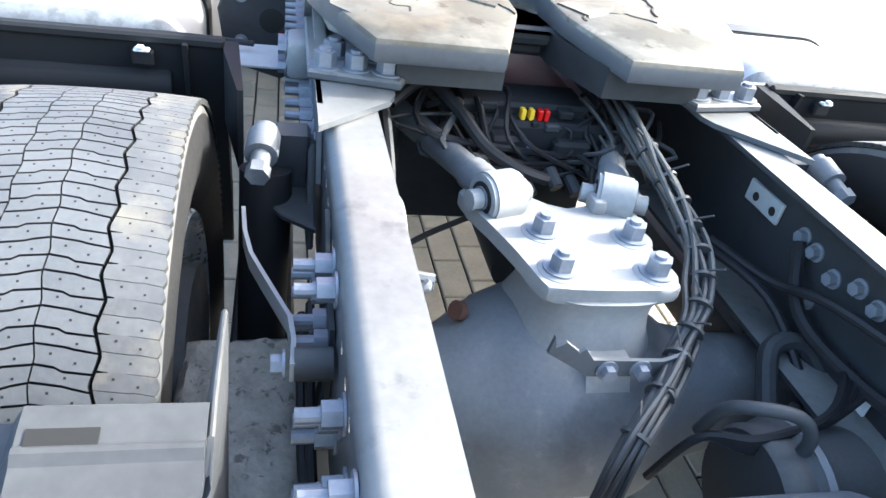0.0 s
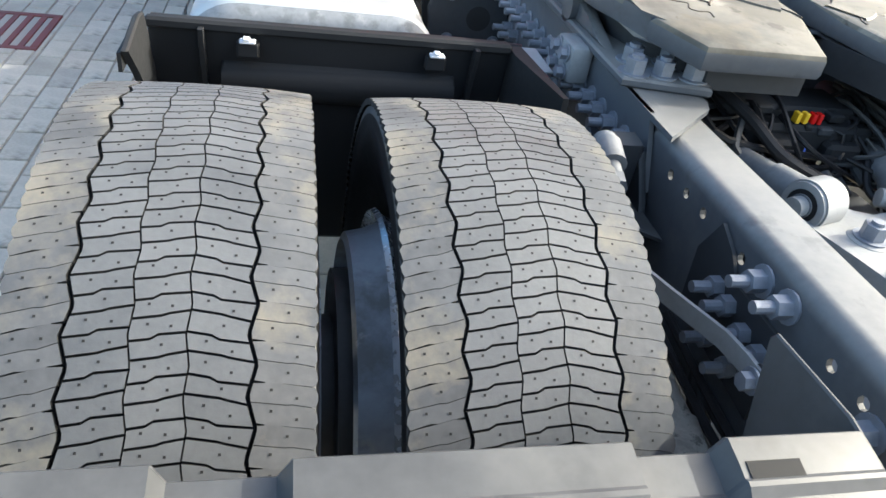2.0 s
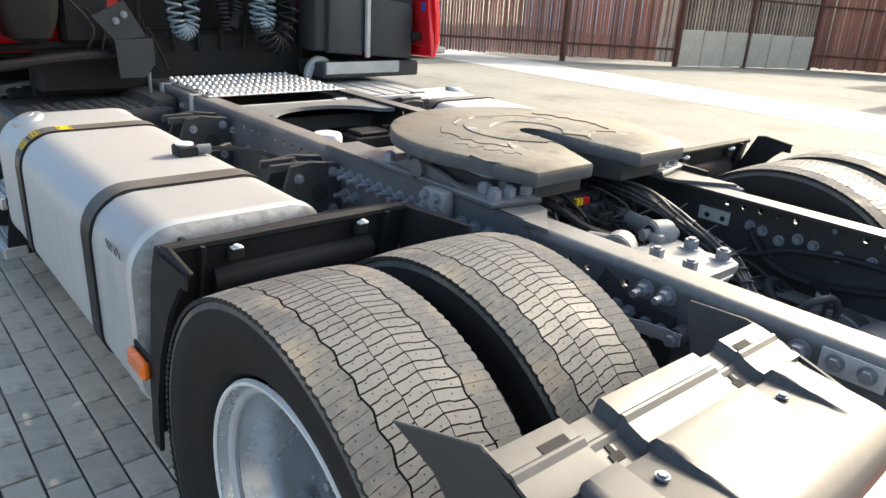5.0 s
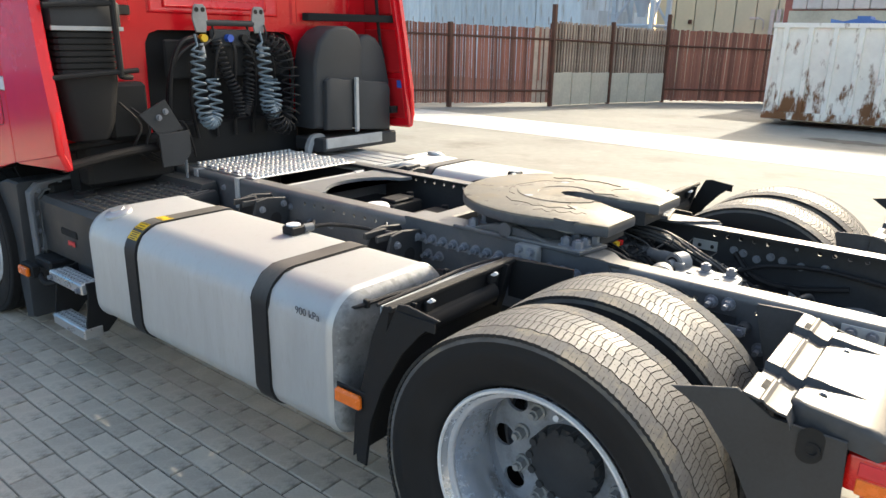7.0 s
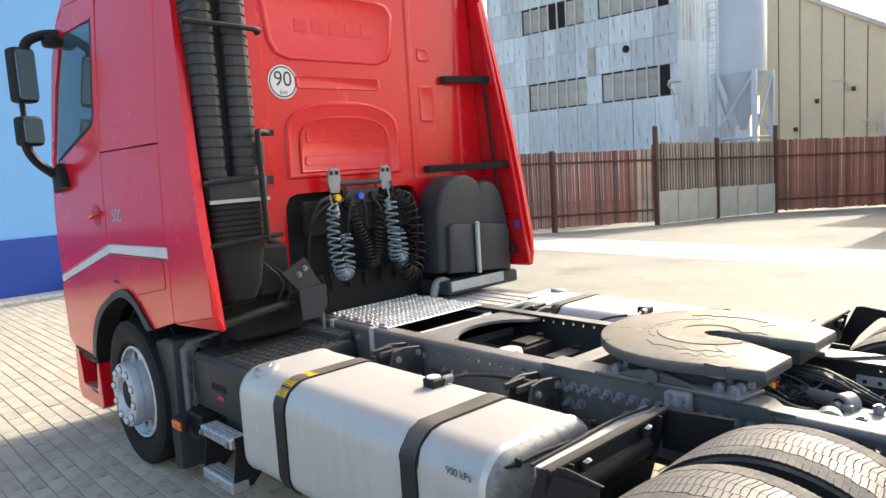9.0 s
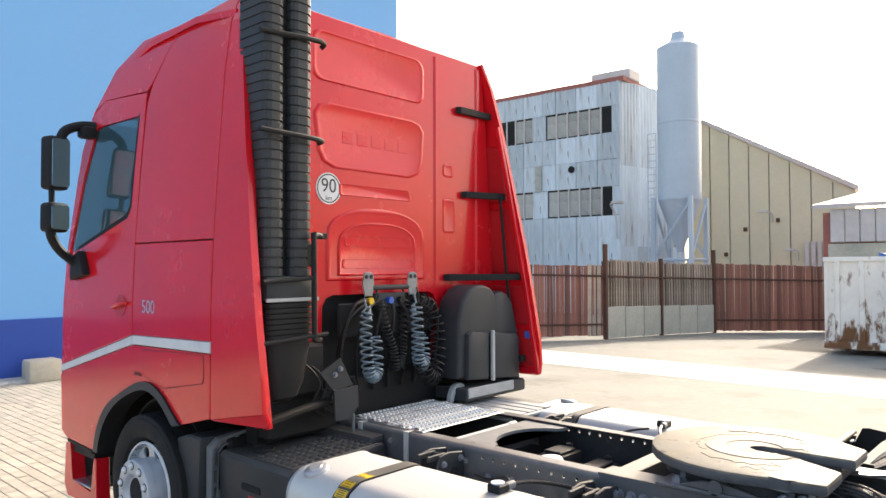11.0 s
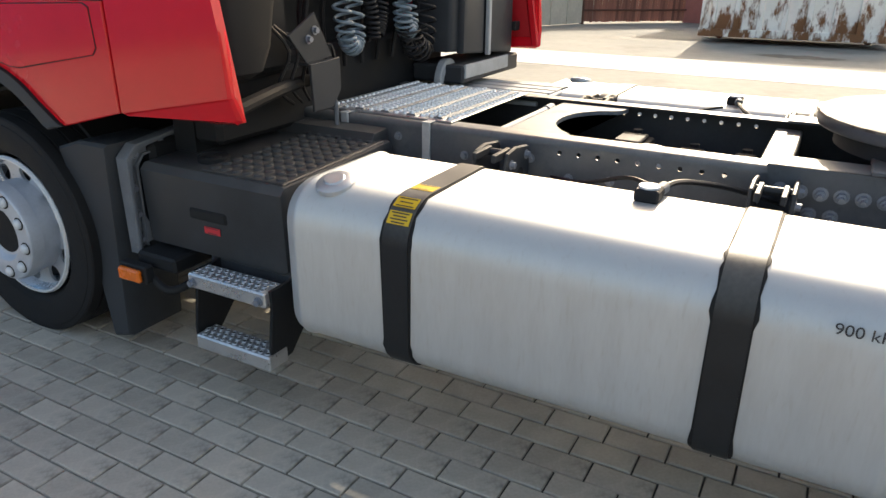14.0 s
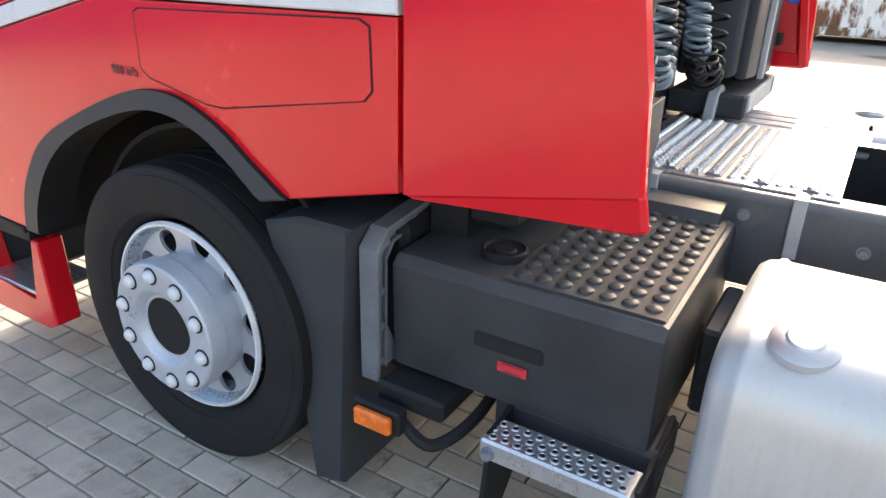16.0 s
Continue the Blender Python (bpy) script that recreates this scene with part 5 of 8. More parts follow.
# ---------------------------------------------------------------- air bellows and brake chambers
for s in (-1, 1):
    bm = B()
    prof = [(0.30, 0.05), (0.305, 0.11), (0.34, 0.125), (0.40, 0.128), (0.43, 0.135), (0.47, 0.14), (0.50, 0.13), (0.535, 0.135), (0.56, 0.128), (0.58, 0.10), (0.585, 0.03)]
    lathe(bm, prof, (s * 0.40, -0.42, 0), "z", 36)
    part("air_bellows", bm, M["plastic"], truck, "black air spring bellows")
    bm = B(); cyl(bm, (s * 0.40, -0.33, 0.5), (s * 0.4, -0.62, 0.44), 0.03, 12)
    part("trailing_arm", bm, M["chassis_dark"], truck)
    bm = B()
    tube(bm, [(s * 0.30, -0.30, 0.60), (s * 0.33, -0.22, 0.66), (s * 0.40, -0.22, 0.66), (s * 0.43, -0.30, 0.60)], 0.018, 10)
    part("u_bolt", bm, M["chassis_dark"], truck)
    bm = B(); box(bm, s * 0.45, s * 0.63, -0.52, -0.16, 0.50, 0.645, 0.02, 2)
    seat = part("axle_seat", bm, M["cast"], truck, "dirty speckled axle seat")
    rd = random.Random(17)
    bm = B()
    heap = [[bm.verts.new((s * (0.455 + 0.17 * i / 13), -0.51 + 0.34 * j / 20, 0.642 + (0.0 if i in (0, 13) or j in (0, 20) else 0.012 + 0.022 * math.sin(math.pi * i / 13) * math.sin(math.pi * j / 20) + rd.uniform(-0.008, 0.01)))) for j in range(21)] for i in range(14)]
    for i in range(13):
        for j in range(20):
            bm.faces.new((heap[i][j], heap[i + 1][j], heap[i + 1][j + 1], heap[i][j + 1]))
    part("dirt", bm, M["dirt"], seat, "heap of dry sandy dirt", 50)
    bm = B(); box(bm, s * 0.46, s * 0.575, -0.62, 0.62, 0.36, 0.50, 0.02, 2)
    part("spring_beam", bm, M["chassis_dark"], truck, "dark dusty suspension beam")
    # damper between rail and axle
    bm = B(); cyl(bm, (s * 0.515, 0.05, 0.82), (s * 0.52, -0.02, 0.42), 0.042, 20)
    part("damper", bm, M["plastic"], truck, "black shock absorber")
    bm = B()
    cyl(bm, (s * 0.518, 0.06, 0.872), (s * 0.522, 0.015, 0.86), 0.026, 16)
    cyl(bm, (s * 0.516, 0.075, 0.876), (s * 0.518, 0.06, 0.872), 0.02, 16)
    cyl(bm, (s * 0.522, 0.015, 0.86), (s * 0.526, -0.025, 0.848), 0.0155, 12)
    cyl(bm, (s * 0.5245, -0.01, 0.853), (s * 0.5265, -0.03, 0.847), 0.019, 6)
    part("damper_bush", bm, M["cast"], truck, "pale grey damper bush with a bolt")
    bm = B(); prism(bm, [(0.02, 0.79), (0.07, 0.86), (0.10, 0.86), (0.12, 0.74), (0.05, 0.70), (-0.02, 0.71)], "x", s * 0.437, s * 0.449, 0.003)
    prism(bm, [(0.06, 0.875), (0.10, 0.88), (0.11, 0.76), (0.07, 0.74)], "x", s * 0.445, s * 0.505, 0.006)
    prism(bm, [(s * 0.437, 0.075), (s * 0.53, 0.085), (s * 0.53, 0.05), (s * 0.49, -0.02), (s * 0.437, -0.06)], "z", 0.765, 0.777, 0.003)
    part("damper_bracket", bm, M["chassis_dark"], truck, "dark steel damper bracket")
    # bent strap from the spring bracket, flat bar
    bm = B()
    line = [(-0.545, -0.06, 0.80), (-0.540, -0.12, 0.797), (-0.530, -0.17, 0.794), (-0.512, -0.22, 0.795), (-0.478, -0.315, 0.80), (-0.474, -0.36, 0.803), (-0.476, -0.405, 0.806)]
    ra = []
    for x, y, z in line:
        ra.append([bm.verts.new((-s * (x + dx), y, z + dz)) if s > 0 else bm.verts.new((x + dx, y, z + dz)) for dx, dz in ((-0.003, -0.014), (0.003, -0.014), (0.003, 0.014), (-0.003, 0.014))])
    for p, q in zip(ra, ra[1:]):
        for k in range(4):
            bm.faces.new((p[k], p[(k + 1) % 4], q[(k + 1) % 4], q[k]))
    bm.faces.new(ra[0]); bm.faces.new(ra[-1])
    stp = part("support_strap", bm, M["castwhite"], truck, "bent pale grey flat strap")
    bolt((s * 0.484, -0.39, 0.805), (s, 0, 0), stp, BOLT)
    bm = B(); cyl(bm, (s * 0.43, -0.39, 0.805), (s * 0.474, -0.39, 0.805), 0.02, 14)
    part("support_tube", bm, M["chassis_dark"], truck)
    bm = B(); box(bm, s * 0.426, s * 0.430, -0.765, -0.652, 0.845, 0.892, 0.001)
    pb = part("rail_tab", bm, M["galv"], truck, "small pale plate with two bolts")
    for y in (-0.68, -0.735):
        bolt((s * 0.430, y, 0.870), (s, 0, 0), pb, BOLT)
    for y, z in ((-0.615, 0.865), (-0.83, 0.82), (-0.50, 0.84), (-0.56, 0.80)):
        bolt((s * 0.4255, y, z), (s, 0, 0), rail_l if s < 0 else rail_r, NUT)
    # split pipes and clips along the outside of the rail
    for k in range(3):
        bm = B(); tube(bm, [(s * (0.445 + 0.012 * k), -0.15, 0.70 - 0.02 * k), (s * (0.45 + 0.01 * k), -0.40, 0.68 - 0.02 * k), (s * 0.45, -0.60, 0.70 - 0.015 * k), (s * 0.45, -0.9, 0.69)], 0.007, 7, 4)
        part("brake_pipe", bm, M["hose"], truck)
    bm = B(); prism(bm, [(-0.21, 0.86), (-0.17, 0.88), (-0.14, 0.82), (-0.15, 0.72), (-0.36, 0.70), (-0.36, 0.83), (-0.24, 0.83)], "x", s * 0.427, s * 0.433)
    part("spring_bracket", bm, M["chassis_dark"], truck)


# ---------------------------------------------------------------- rear mudguards
def rear_guard(s):
    X = lambda v: s * v  # noqa: E731
    # front piece: dark panel standing between tank and tyres
    bm = B()
    arc = [(0.38, 0.908), (0.40, 0.80), (0.44, 0.66), (0.49, 0.5), (0.53, 0.36), (0.553, 0.34), (0.54, 0.5), (0.492, 0.66), (0.455, 0.80), (0.42, 0.88), (0.41, 0.910)]
    prism(bm, arc, "x", X(0.60), X(1.255), 0.004)
    fr = part("front_panel", bm, M["plastic"], truck, "black plastic mudguard panel in front of the rear tyres")
    bm = B()
    box(bm, X(0.60), X(1.258), 0.372, 0.392, 0.895, 0.915, 0.005)
    for xx in (0.67, 1.165):
        prism(bm, [(0.355, 0.905), (0.385, 0.905), (0.42, 0.74), (0.40, 0.74)], "x", X(xx - 0.005), X(xx + 0.005), 0.001)
    prism(bm, [(X(0.60), 0.40), (X(0.60), 0.35), (X(0.565), 0.16), (X(0.555), 0.16), (X(0.575), 0.40)], "z", 0.76, 0.905)
    prism(bm, [(X(1.262), 0.20), (X(1.268), 0.20), (X(1.268), 0.34), (X(1.262), 0.34)], "z", 0.885, 0.915)
    part("edge", bm, M["plastic"], fr)
    bm = B()
    prism(bm, [(p.x, p.y) for p in smooth_line([(0.43, 0.845, 0), (0.392, 0.84, 0), (0.374, 0.815, 0), (0.376, 0.785, 0), (0.40, 0.762, 0), (0.45, 0.758, 0)], 4)], "x", X(0.70), X(1.135), 0.004)
    part("bulge", bm, M["plastic"], fr, "rounded ledge pressed into the panel")
    # pale shelf between the panel and the tank
    bm = B()
    prism(bm, [(X(0.50), 0.395), (X(1.17), 0.395), (X(1.17), 0.50), (X(0.50), 0.525)], "z", 0.857, 0.862, 0.001)
    prism(bm, [(X(0.50), 0.523), (X(1.17), 0.498), (X(1.17), 0.502), (X(0.50), 0.527)], "z", 0.825, 0.857)
    sh = part("shelf", bm, M["galv"], truck, "pale galvanised shelf plate beside the tank")
    for xx in (0.62, 0.80, 1.10):
        bolt((X(xx), 0.44, 0.862), (0, 0, 1), sh, BOLT_FLAT)
    bm = B(); tube(bm, [(X(1.17), 0.515, 0.86), (X(0.95), 0.51, 0.868), (X(0.72), 0.515, 0.87), (X(0.55), 0.47, 0.88)], 0.006, 8, 5)
    part("cable", bm, M["hose"], sh)
    # outer flap following the tyre
    bm = B()
    prism(bm, [(0.19, 0.922), (0.31, 0.938), (0.345, 0.932), (0.40, 0.81), (0.475, 0.62), (0.532, 0.40), (0.527, 0.335), (0.485, 0.335), (0.465, 0.50), (0.41, 0.64), (0.33, 0.78), (0.265, 0.86)], "x", X(1.250), X(1.262), 0.003)
    part("flap", bm, M["plastic"], fr)
    for x in (1.087, 0.746):
        bm = B()
        box(bm, X(x - 0.02), X(x + 0.02), 0.365, 0.385, 0.855, 0.885, 0.004)
        part("clip_seat", bm, M["plastic"], fr)
        bm = B(); box(bm, X(x - 0.014), X(x + 0.014), 0.355, 0.372, 0.885, 0.891, 0.002)
        box(bm, X(x - 0.005), X(x + 0.008), 0.352, 0.366, 0.891, 0.897, 0.002)
        part("clip", bm, M["white"], fr, "small pale clip")
    # rear piece: grey hood behind the tyres; its front edge climbs towards the outside
    RIBS = ((0.688, 0.755), (1.020, 1.088))

    def edge_z(x):
        return 0.938 + 0.060 * (x - 0.545)

    def sweep(x):
        return -0.008 - 0.045 * (x - 0.545)

    def fold(x, y):
        """Pressed channels, steep on their outer side and sloped on the inner; they die out to the rear."""
        dn = min(1.0, max(0.0, (y + 0.79) / 0.14))
        for a, b in RIBS:
            wide = 0.003 + 0.007 * dn
            if a - wide <= x <= b + 0.008:
                return -0.018 * dn * min(1.0, (x - (a - wide)) / wide, (b + 0.008 - x) / 0.008)
        return 0.0

    xs = sorted({round(0.546 + 0.0252 * k, 4) for k in range(28)} | {round(v, 4) for a, b in RIBS for v in (a - 0.026, a - 0.019, a - 0.010, a - 0.007, a - 0.004, a, b, b + 0.004, b + 0.008)})
    band = [(-0.558, -0.055), (-0.560, -0.004), (-0.564, 0.0), (-0.585, -0.004), (-0.596, -0.0072), (-0.6, -0.0055), (-0.604, -0.0065), (-0.611, -0.0130), (-0.635, -0.022), (-0.652, -0.024), (-0.662, -0.050)]
    bm = B()
    rows = [[bm.verts.new((X(x), y + sweep(x), edge_z(x) + dz + (fold(x, y) if dz > -0.05 else 0.0))) for x in xs] for y, dz in band]
    for p, q in zip(rows, rows[1:]):
        for k in range(len(xs) - 1):
            bm.faces.new((p[k], p[k + 1], q[k + 1], q[k]))
    r = bmesh.ops.extrude_face_region(bm, geom=bm.faces[:])
    bmesh.ops.translate(bm, verts=[v for v in r["geom"] if isinstance(v, bmesh.types.BMVert)], vec=(0, 0, -0.006))
    rg = part("rear_panel", bm, M["fender"], truck, "weathered grey plastic rear mudguard hood", 18)
    # box-shaped top with rounded edges
    bx0, bx1, by0, by1 = 0.600, 1.172, -0.850, -0.650
    ys = [by0 + (by1 - by0) * (k / 22) for k in range(23)]
    xb = sorted({round(bx0 + (bx1 - bx0) * k / 26, 4) for k in range(27)} | {v for v in xs if bx0 < v < bx1} | {bx0 + 0.004, bx0 + 0.01, bx1 - 0.004, bx1 - 0.01})
    bm = B()
    rows = []
    for y in ys:
        row = []
        for x in xb:
            px, py = x, y
            R_ = 0.055 if y < -0.75 else 0.03
            cx = bx0 + R_ if x < bx0 + R_ else (bx1 - R_ if x > bx1 - R_ else x)
            cy = by0 + R_ if y < by0 + R_ else (by1 - R_ if y > by1 - R_ else y)
            dx, dy = x - cx, y - cy
            ln = math.hypot(dx, dy)
            if dx and dy and ln > R_:
                px, py = cx + dx / ln * R_, cy + dy / ln * R_
                d = 0.0
            else:
                d = R_ - ln if dx and dy else min(x - bx0, bx1 - x, y - by0, by1 - y)
            rr_ = 0.013
            fall = 0.0 if d >= rr_ else rr_ - math.sqrt(max(0.0, rr_ * rr_ - (rr_ - d) ** 2))
            zz = edge_z(px) - 0.010 - 0.11 * max(0.0, -0.66 - py) - 0.9 * max(0.0, -0.79 - py) ** 2 * 6 - fall
            row.append(bm.verts.new((X(px), py + sweep(px) * 0.8, zz + (fold(px, py) if d > 0.004 or py > -0.68 else 0.0))))
        rows.append(row)
    for p, q in zip(rows, rows[1:]):
        for k in range(len(xb) - 1):
            bm.faces.new((p[k], p[k + 1], q[k + 1], q[k]))
    bmesh.ops.remove_doubles(bm, verts=bm.verts[:], dist=0.0004)
    r = bmesh.ops.extrude_face_region(bm, geom=bm.faces[:])
    bmesh.ops.translate(bm, verts=[v for v in r["geom"] if isinstance(v, bmesh.types.BMVert)], vec=(0, 0, -0.045))
    part("hood_top", bm, M["fender"], rg, "weathered grey box-shaped top", 40)
    # inner strip, skirt and outer flap
    bm = B(); prism(bm, [(-0.652, 0.910), (-0.70, 0.903), (-0.83, 0.876), (-0.862, 0.84), (-0.870, 0.60), (-0.862, 0.60), (-0.854, 0.83), (-0.825, 0.868), (-0.70, 0.895), (-0.652, 0.902)], "x", X(0.546), X(1.15), 0.002)
    for v in bm.verts:
        if abs(v.co.x) < 0.6:
            v.co.x += X(0.28 * max(0.0, -0.66 - v.co.y))
    part("skirt", bm, M["fender"], rg)
    bm = B(); prism(bm, [(-0.44, 0.922), (-0.446, 0.932), (-0.556, 0.938), (-0.60, 0.930), (-0.64, 0.915), (-0.80, 0.892), (-0.86, 0.86), (-0.87, 0.60), (-0.56, 0.60), (-0.50, 0.70)], "x", X(0.540), X(0.546), 0.002)
    for v in bm.verts:
        v.co.x += X(0.28 * max(0.0, -0.66 - v.co.y))
    part("inner_end", bm, M["fender"], rg)
    bm = B(); prism(bm, [(-0.460, 0.955), (-0.590, 0.982), (-0.612, 0.968), (-0.66, 0.93), (-0.71, 0.925), (-0.80, 0.915), (-0.806, 0.80), (-0.815, 0.60), (-0.85, 0.40), (-0.74, 0.36), (-0.70, 0.55), (-0.66, 0.69), (-0.60, 0.815), (-0.53, 0.915)], "x", 0.0, 0.007, 0.002)
    for v in bm.verts:
        v.co.x = X(1.255 + (v.co.y + 0.47) * 0.22 - v.co.x)
    part("outer_end", bm, M["box_plastic"], rg, "dark grey side flap")
    # the oval hole is a black patch on the flap, shade as colour
    oval = [(-0.738 + 0.025 * math.cos(radians(15 * k)), 0.890 + (0.016 if math.sin(radians(15 * k)) > 0 else -0.016) + 0.025 * math.sin(radians(15 * k))) for k in range(24)]
    bm = B(); prism(bm, oval, "x", 0.0, 0.003)
    for v in bm.verts:
        v.co.x = X(1.2575 + (v.co.y + 0.47) * 0.22 - v.co.x * 0.5)
    gh = part("grip_hole", bm, M["pit"], rg, "flat near-black patch, painted shade of the oval hole")
    bm = B(); lathe(bm, [(X(1.196), 0.017), (X(1.2005), 0.017), (X(1.2005), 0.011), (X(1.197), 0.010)], (0, -0.742, 0.882), "x", 16)
    part("ring", bm, M["plastic"], gh)
    # slots are thin black patches on the hood, painted as shaded openings
    for x0, x1, y0, y1 in ((0.622, 0.672, -0.604, -0.584), (1.115, 1.165, -0.601, -0.585)):
        bm = B()
        box(bm, X(x0), X(x1), y0, y1, 0.0, 0.0012)
        for v in bm.verts:
            v.co.z += edge_z(abs(v.co.x)) - 0.0065 + (v.co.y + 0.593) * 0.27
            v.co.y += sweep(abs(v.co.x))
        part("slot", bm, M["pit"], rg, "flat near-black patch, painted shade of the slot")
    for a, b in RIBS:
        x0 = (a + b) / 2
        bm = B(); prism(bm, [(X(x0 - 0.012), -0.634), (X(x0 + 0.012), -0.634), (X(x0 + 0.012), -0.622), (X(x0 + 0.005), -0.622), (X(x0 + 0.005), -0.610), (X(x0 - 0.005), -0.610), (X(x0 - 0.005), -0.622), (X(x0 - 0.012), -0.622)], "z", 0.0, 0.0012)
        for v in bm.verts:
            v.co.z += edge_z(abs(v.co.x)) - 0.0130 + (v.co.y + 0.611) * 0.375 - 0.0175
            v.co.y += sweep(abs(v.co.x))
        part("cross_slot", bm, M["pit"], rg, "flat near-black patch, painted shade of the key-shaped slot")
        bolt((X(x0 + 0.004), -0.70 + sweep(x0) * 0.8, edge_z(x0) - 0.0147 - 0.0085), (0, 0, 1), rg, BOLT_FLAT)
    # lamp cluster under the rear corner
    bm = B(); box(bm, X(0.66), X(1.165), -0.895, -0.80, 0.80, 0.885, 0.010, 2)
    lp = part("tail_lamp", bm, M["redlens"], truck, "red and orange rear lamp cluster")
    bm = B(); box(bm, X(1.160), X(1.167), -0.888, -0.825, 0.80, 0.836, 0.002)
    part("indicator", bm, M["orange"], lp, "orange indicator lens")
    bm = B(); box(bm, X(1.160), X(1.167), -0.888, -0.825, 0.842, 0.874, 0.002)
    part("side_lens", bm, M["redtag"], lp)
    bm = B(); box(bm, X(0.67), X(1.155), -0.8985, -0.894, 0.865, 0.872, 0.001)
    part("rim_line", bm, M["stripe"], lp)
    bm = B(); box(bm, X(0.70), X(1.16), -0.80, -0.775, 0.775, 0.89, 0.01)
    part("lamp_back", bm, M["plastic"], lp, "black lamp housing")
    # striped marker board hanging below the lamp
    bm = B(); box(bm, X(1.130), X(1.136), -0.89, -0.835, 0.38, 0.785, 0.001)
    mb = part("marker_board", bm, M["yellow_green"], truck, "red and yellow striped marker strip")
    for k in range(5):
        z0 = 0.41 + k * 0.085
        bm = B(); prism(bm, [(-0.8895, z0), (-0.8355, z0 + 0.03), (-0.8355, z0 + 0.075), (-0.8895, z0 + 0.045)], "x", X(1.1362), X(1.1375))
        part("stripe", bm, M["redstripe"], mb)
    # side marker lamp
    bm = B(); box(bm, X(1.262), X(1.285), 0.490, 0.605, 0.538, 0.588, 0.008)
    mk = part("side_marker", bm, M["orange"], truck, "orange side marker lamp")
    bm = B(); box(bm, X(1.255), X(1.2625), 0.480, 0.615, 0.528, 0.598, 0.004)
    part("lamp_base", bm, M["plastic"], mk)


rear_guard(-1)
rear_guard(1)


# ---------------------------------------------------------------- fuel tanks
def fuel_tank(s):
    X = lambda v: s * v  # noqa: E731
    x0, x1, z0, z1 = 0.69, 1.245, 0.345, 0.868

    def section(i):
        """Rounded outline, drawn in by i."""
        pts = []
        for cx, cz, r, a0 in ((x1, z1, 0.13, 0), (x0, z1, 0.10, 90), (x0, z0, 0.10, 180), (x1, z0, 0.10, 270)):
            sx, sz = (1 if cx == x1 else -1), (1 if cz == z1 else -1)
            for k in range(9):
                a = radians(a0 + 90 * k / 8)
                pts.append((X(cx - sx * (r) + (r - i) * math.cos(a)), cz - sz * (r) + (r - i) * math.sin(a)))
        return pts
    bm = B()
    stations = [(0.618, 0.05), (0.621, 0.028), (0.634, 0.012), (0.651, 0.004), (0.661, 0.0), (0.668, -0.003), (0.681, -0.003), (0.688, 0.0), (2.262, 0.0), (2.268, -0.005), (2.280, -0.005), (2.286, 0.0), (2.305, 0.005), (2.322, 0.018), (2.332, 0.05)]
    rings = [[bm.verts.new((x, y, z)) for x, z in section(i)] for y, i in stations]
    for p, q in zip(rings, rings[1:]):
        for k in range(len(p)):
            bm.faces.new((p[k], p[(k + 1) % len(p)], q[(k + 1) % len(p)], q[k]))
    bm.faces.new(rings[0]); bm.faces.new(rings[-1])
    tk = part("fuel_tank", bm, M["alu"], truck, "brushed aluminium fuel tank", 40)
    # rear end faces: dull speckled finish, with their shade added to the colour
    tk.data.materials.append(M["tank_end"])
    for p in tk.data.polygons:
        if p.center.y < 0.655:
            p.material_index = 1
    for y in (1.915, 1.022):
        bm = B()
        for (ya, yb) in ((y - 0.042, y + 0.042),):
            sec, out = section(-0.001), section(-0.007)
            n = len(sec)
            order = list(range(27, 36)) + list(range(0, 19))
            lo = [[bm.verts.new((sec[k][0], yy, sec[k][1])) for k in order] for yy in (ya, yb)]
            hi = [[bm.verts.new((out[k][0], yy, out[k][1])) for k in order] for yy in (ya, yb)]
            for k in range(len(order) - 1):
                for a, b in ((lo[0], lo[1]), (hi[0], hi[1]), (lo[0], hi[0]), (lo[1], hi[1])):
                    bm.faces.new((a[k], a[k + 1], b[k + 1], b[k]))
        part("strap", bm, M["strap"], tk, "black steel tank strap")
        # rubber liner, a little wider than the strap, its edge uneven
        bm = B()
        rj = random.Random(int(y * 10))
        sec, out = section(-0.0006), section(-0.0032)
        jag = [rj.choice((0.046, 0.048, 0.051, 0.053)) for _ in order]
        rails_ = [[bm.verts.new((q[k][0], y + sy * jag[i], q[k][1])) for i, k in enumerate(order)] for q in (sec, out) for sy in (-1, 1)]
        for k in range(len(order) - 1):
            for a, b in ((0, 1), (2, 3), (0, 2), (1, 3)):
                bm.faces.new((rails_[a][k], rails_[a][k + 1], rails_[b][k + 1], rails_[b][k]))
        part("strap_liner", bm, M["rubber"], tk, "black rubber strap liner")
        bm = B()
        for dy in (-0.035, 0.035):
            box(bm, X(0.56), X(0.69), y + dy - 0.008, y + dy + 0.008, 0.862, 0.89, 0.003)
        for dy in (-0.065, 0.05):
            prism(bm, [(X(0.437), 0.64), (X(0.50), 0.62), (X(0.64), 0.66), (X(0.66), 0.80), (X(0.63), 0.885), (X(0.56), 0.895), (X(0.45), 0.88), (X(0.437), 0.86)], "y", y + dy, y + dy + 0.014, 0.004)
        cyl(bm, (X(0.57), y - 0.06, 0.87), (X(0.57), y + 0.06, 0.87), 0.013, 10)
        hk = part("strap_hook", bm, M["chassis_dark"], tk)
        bm = B(); cyl(bm, (X(0.52), y - 0.0655, 0.78), (X(0.52), y - 0.0645, 0.78), 0.033, 20)
        part("hole", bm, M["pit"], hk)
        for bx_, bz_ in ((0.60, 0.84), (0.47, 0.72), (0.60, 0.72), (0.47, 0.85)):
            bolt((X(bx_), y - 0.065, bz_), (0, -1, 0), hk, BOLT)
    return tk


tank_l, tank_r = fuel_tank(-1), fuel_tank(1)
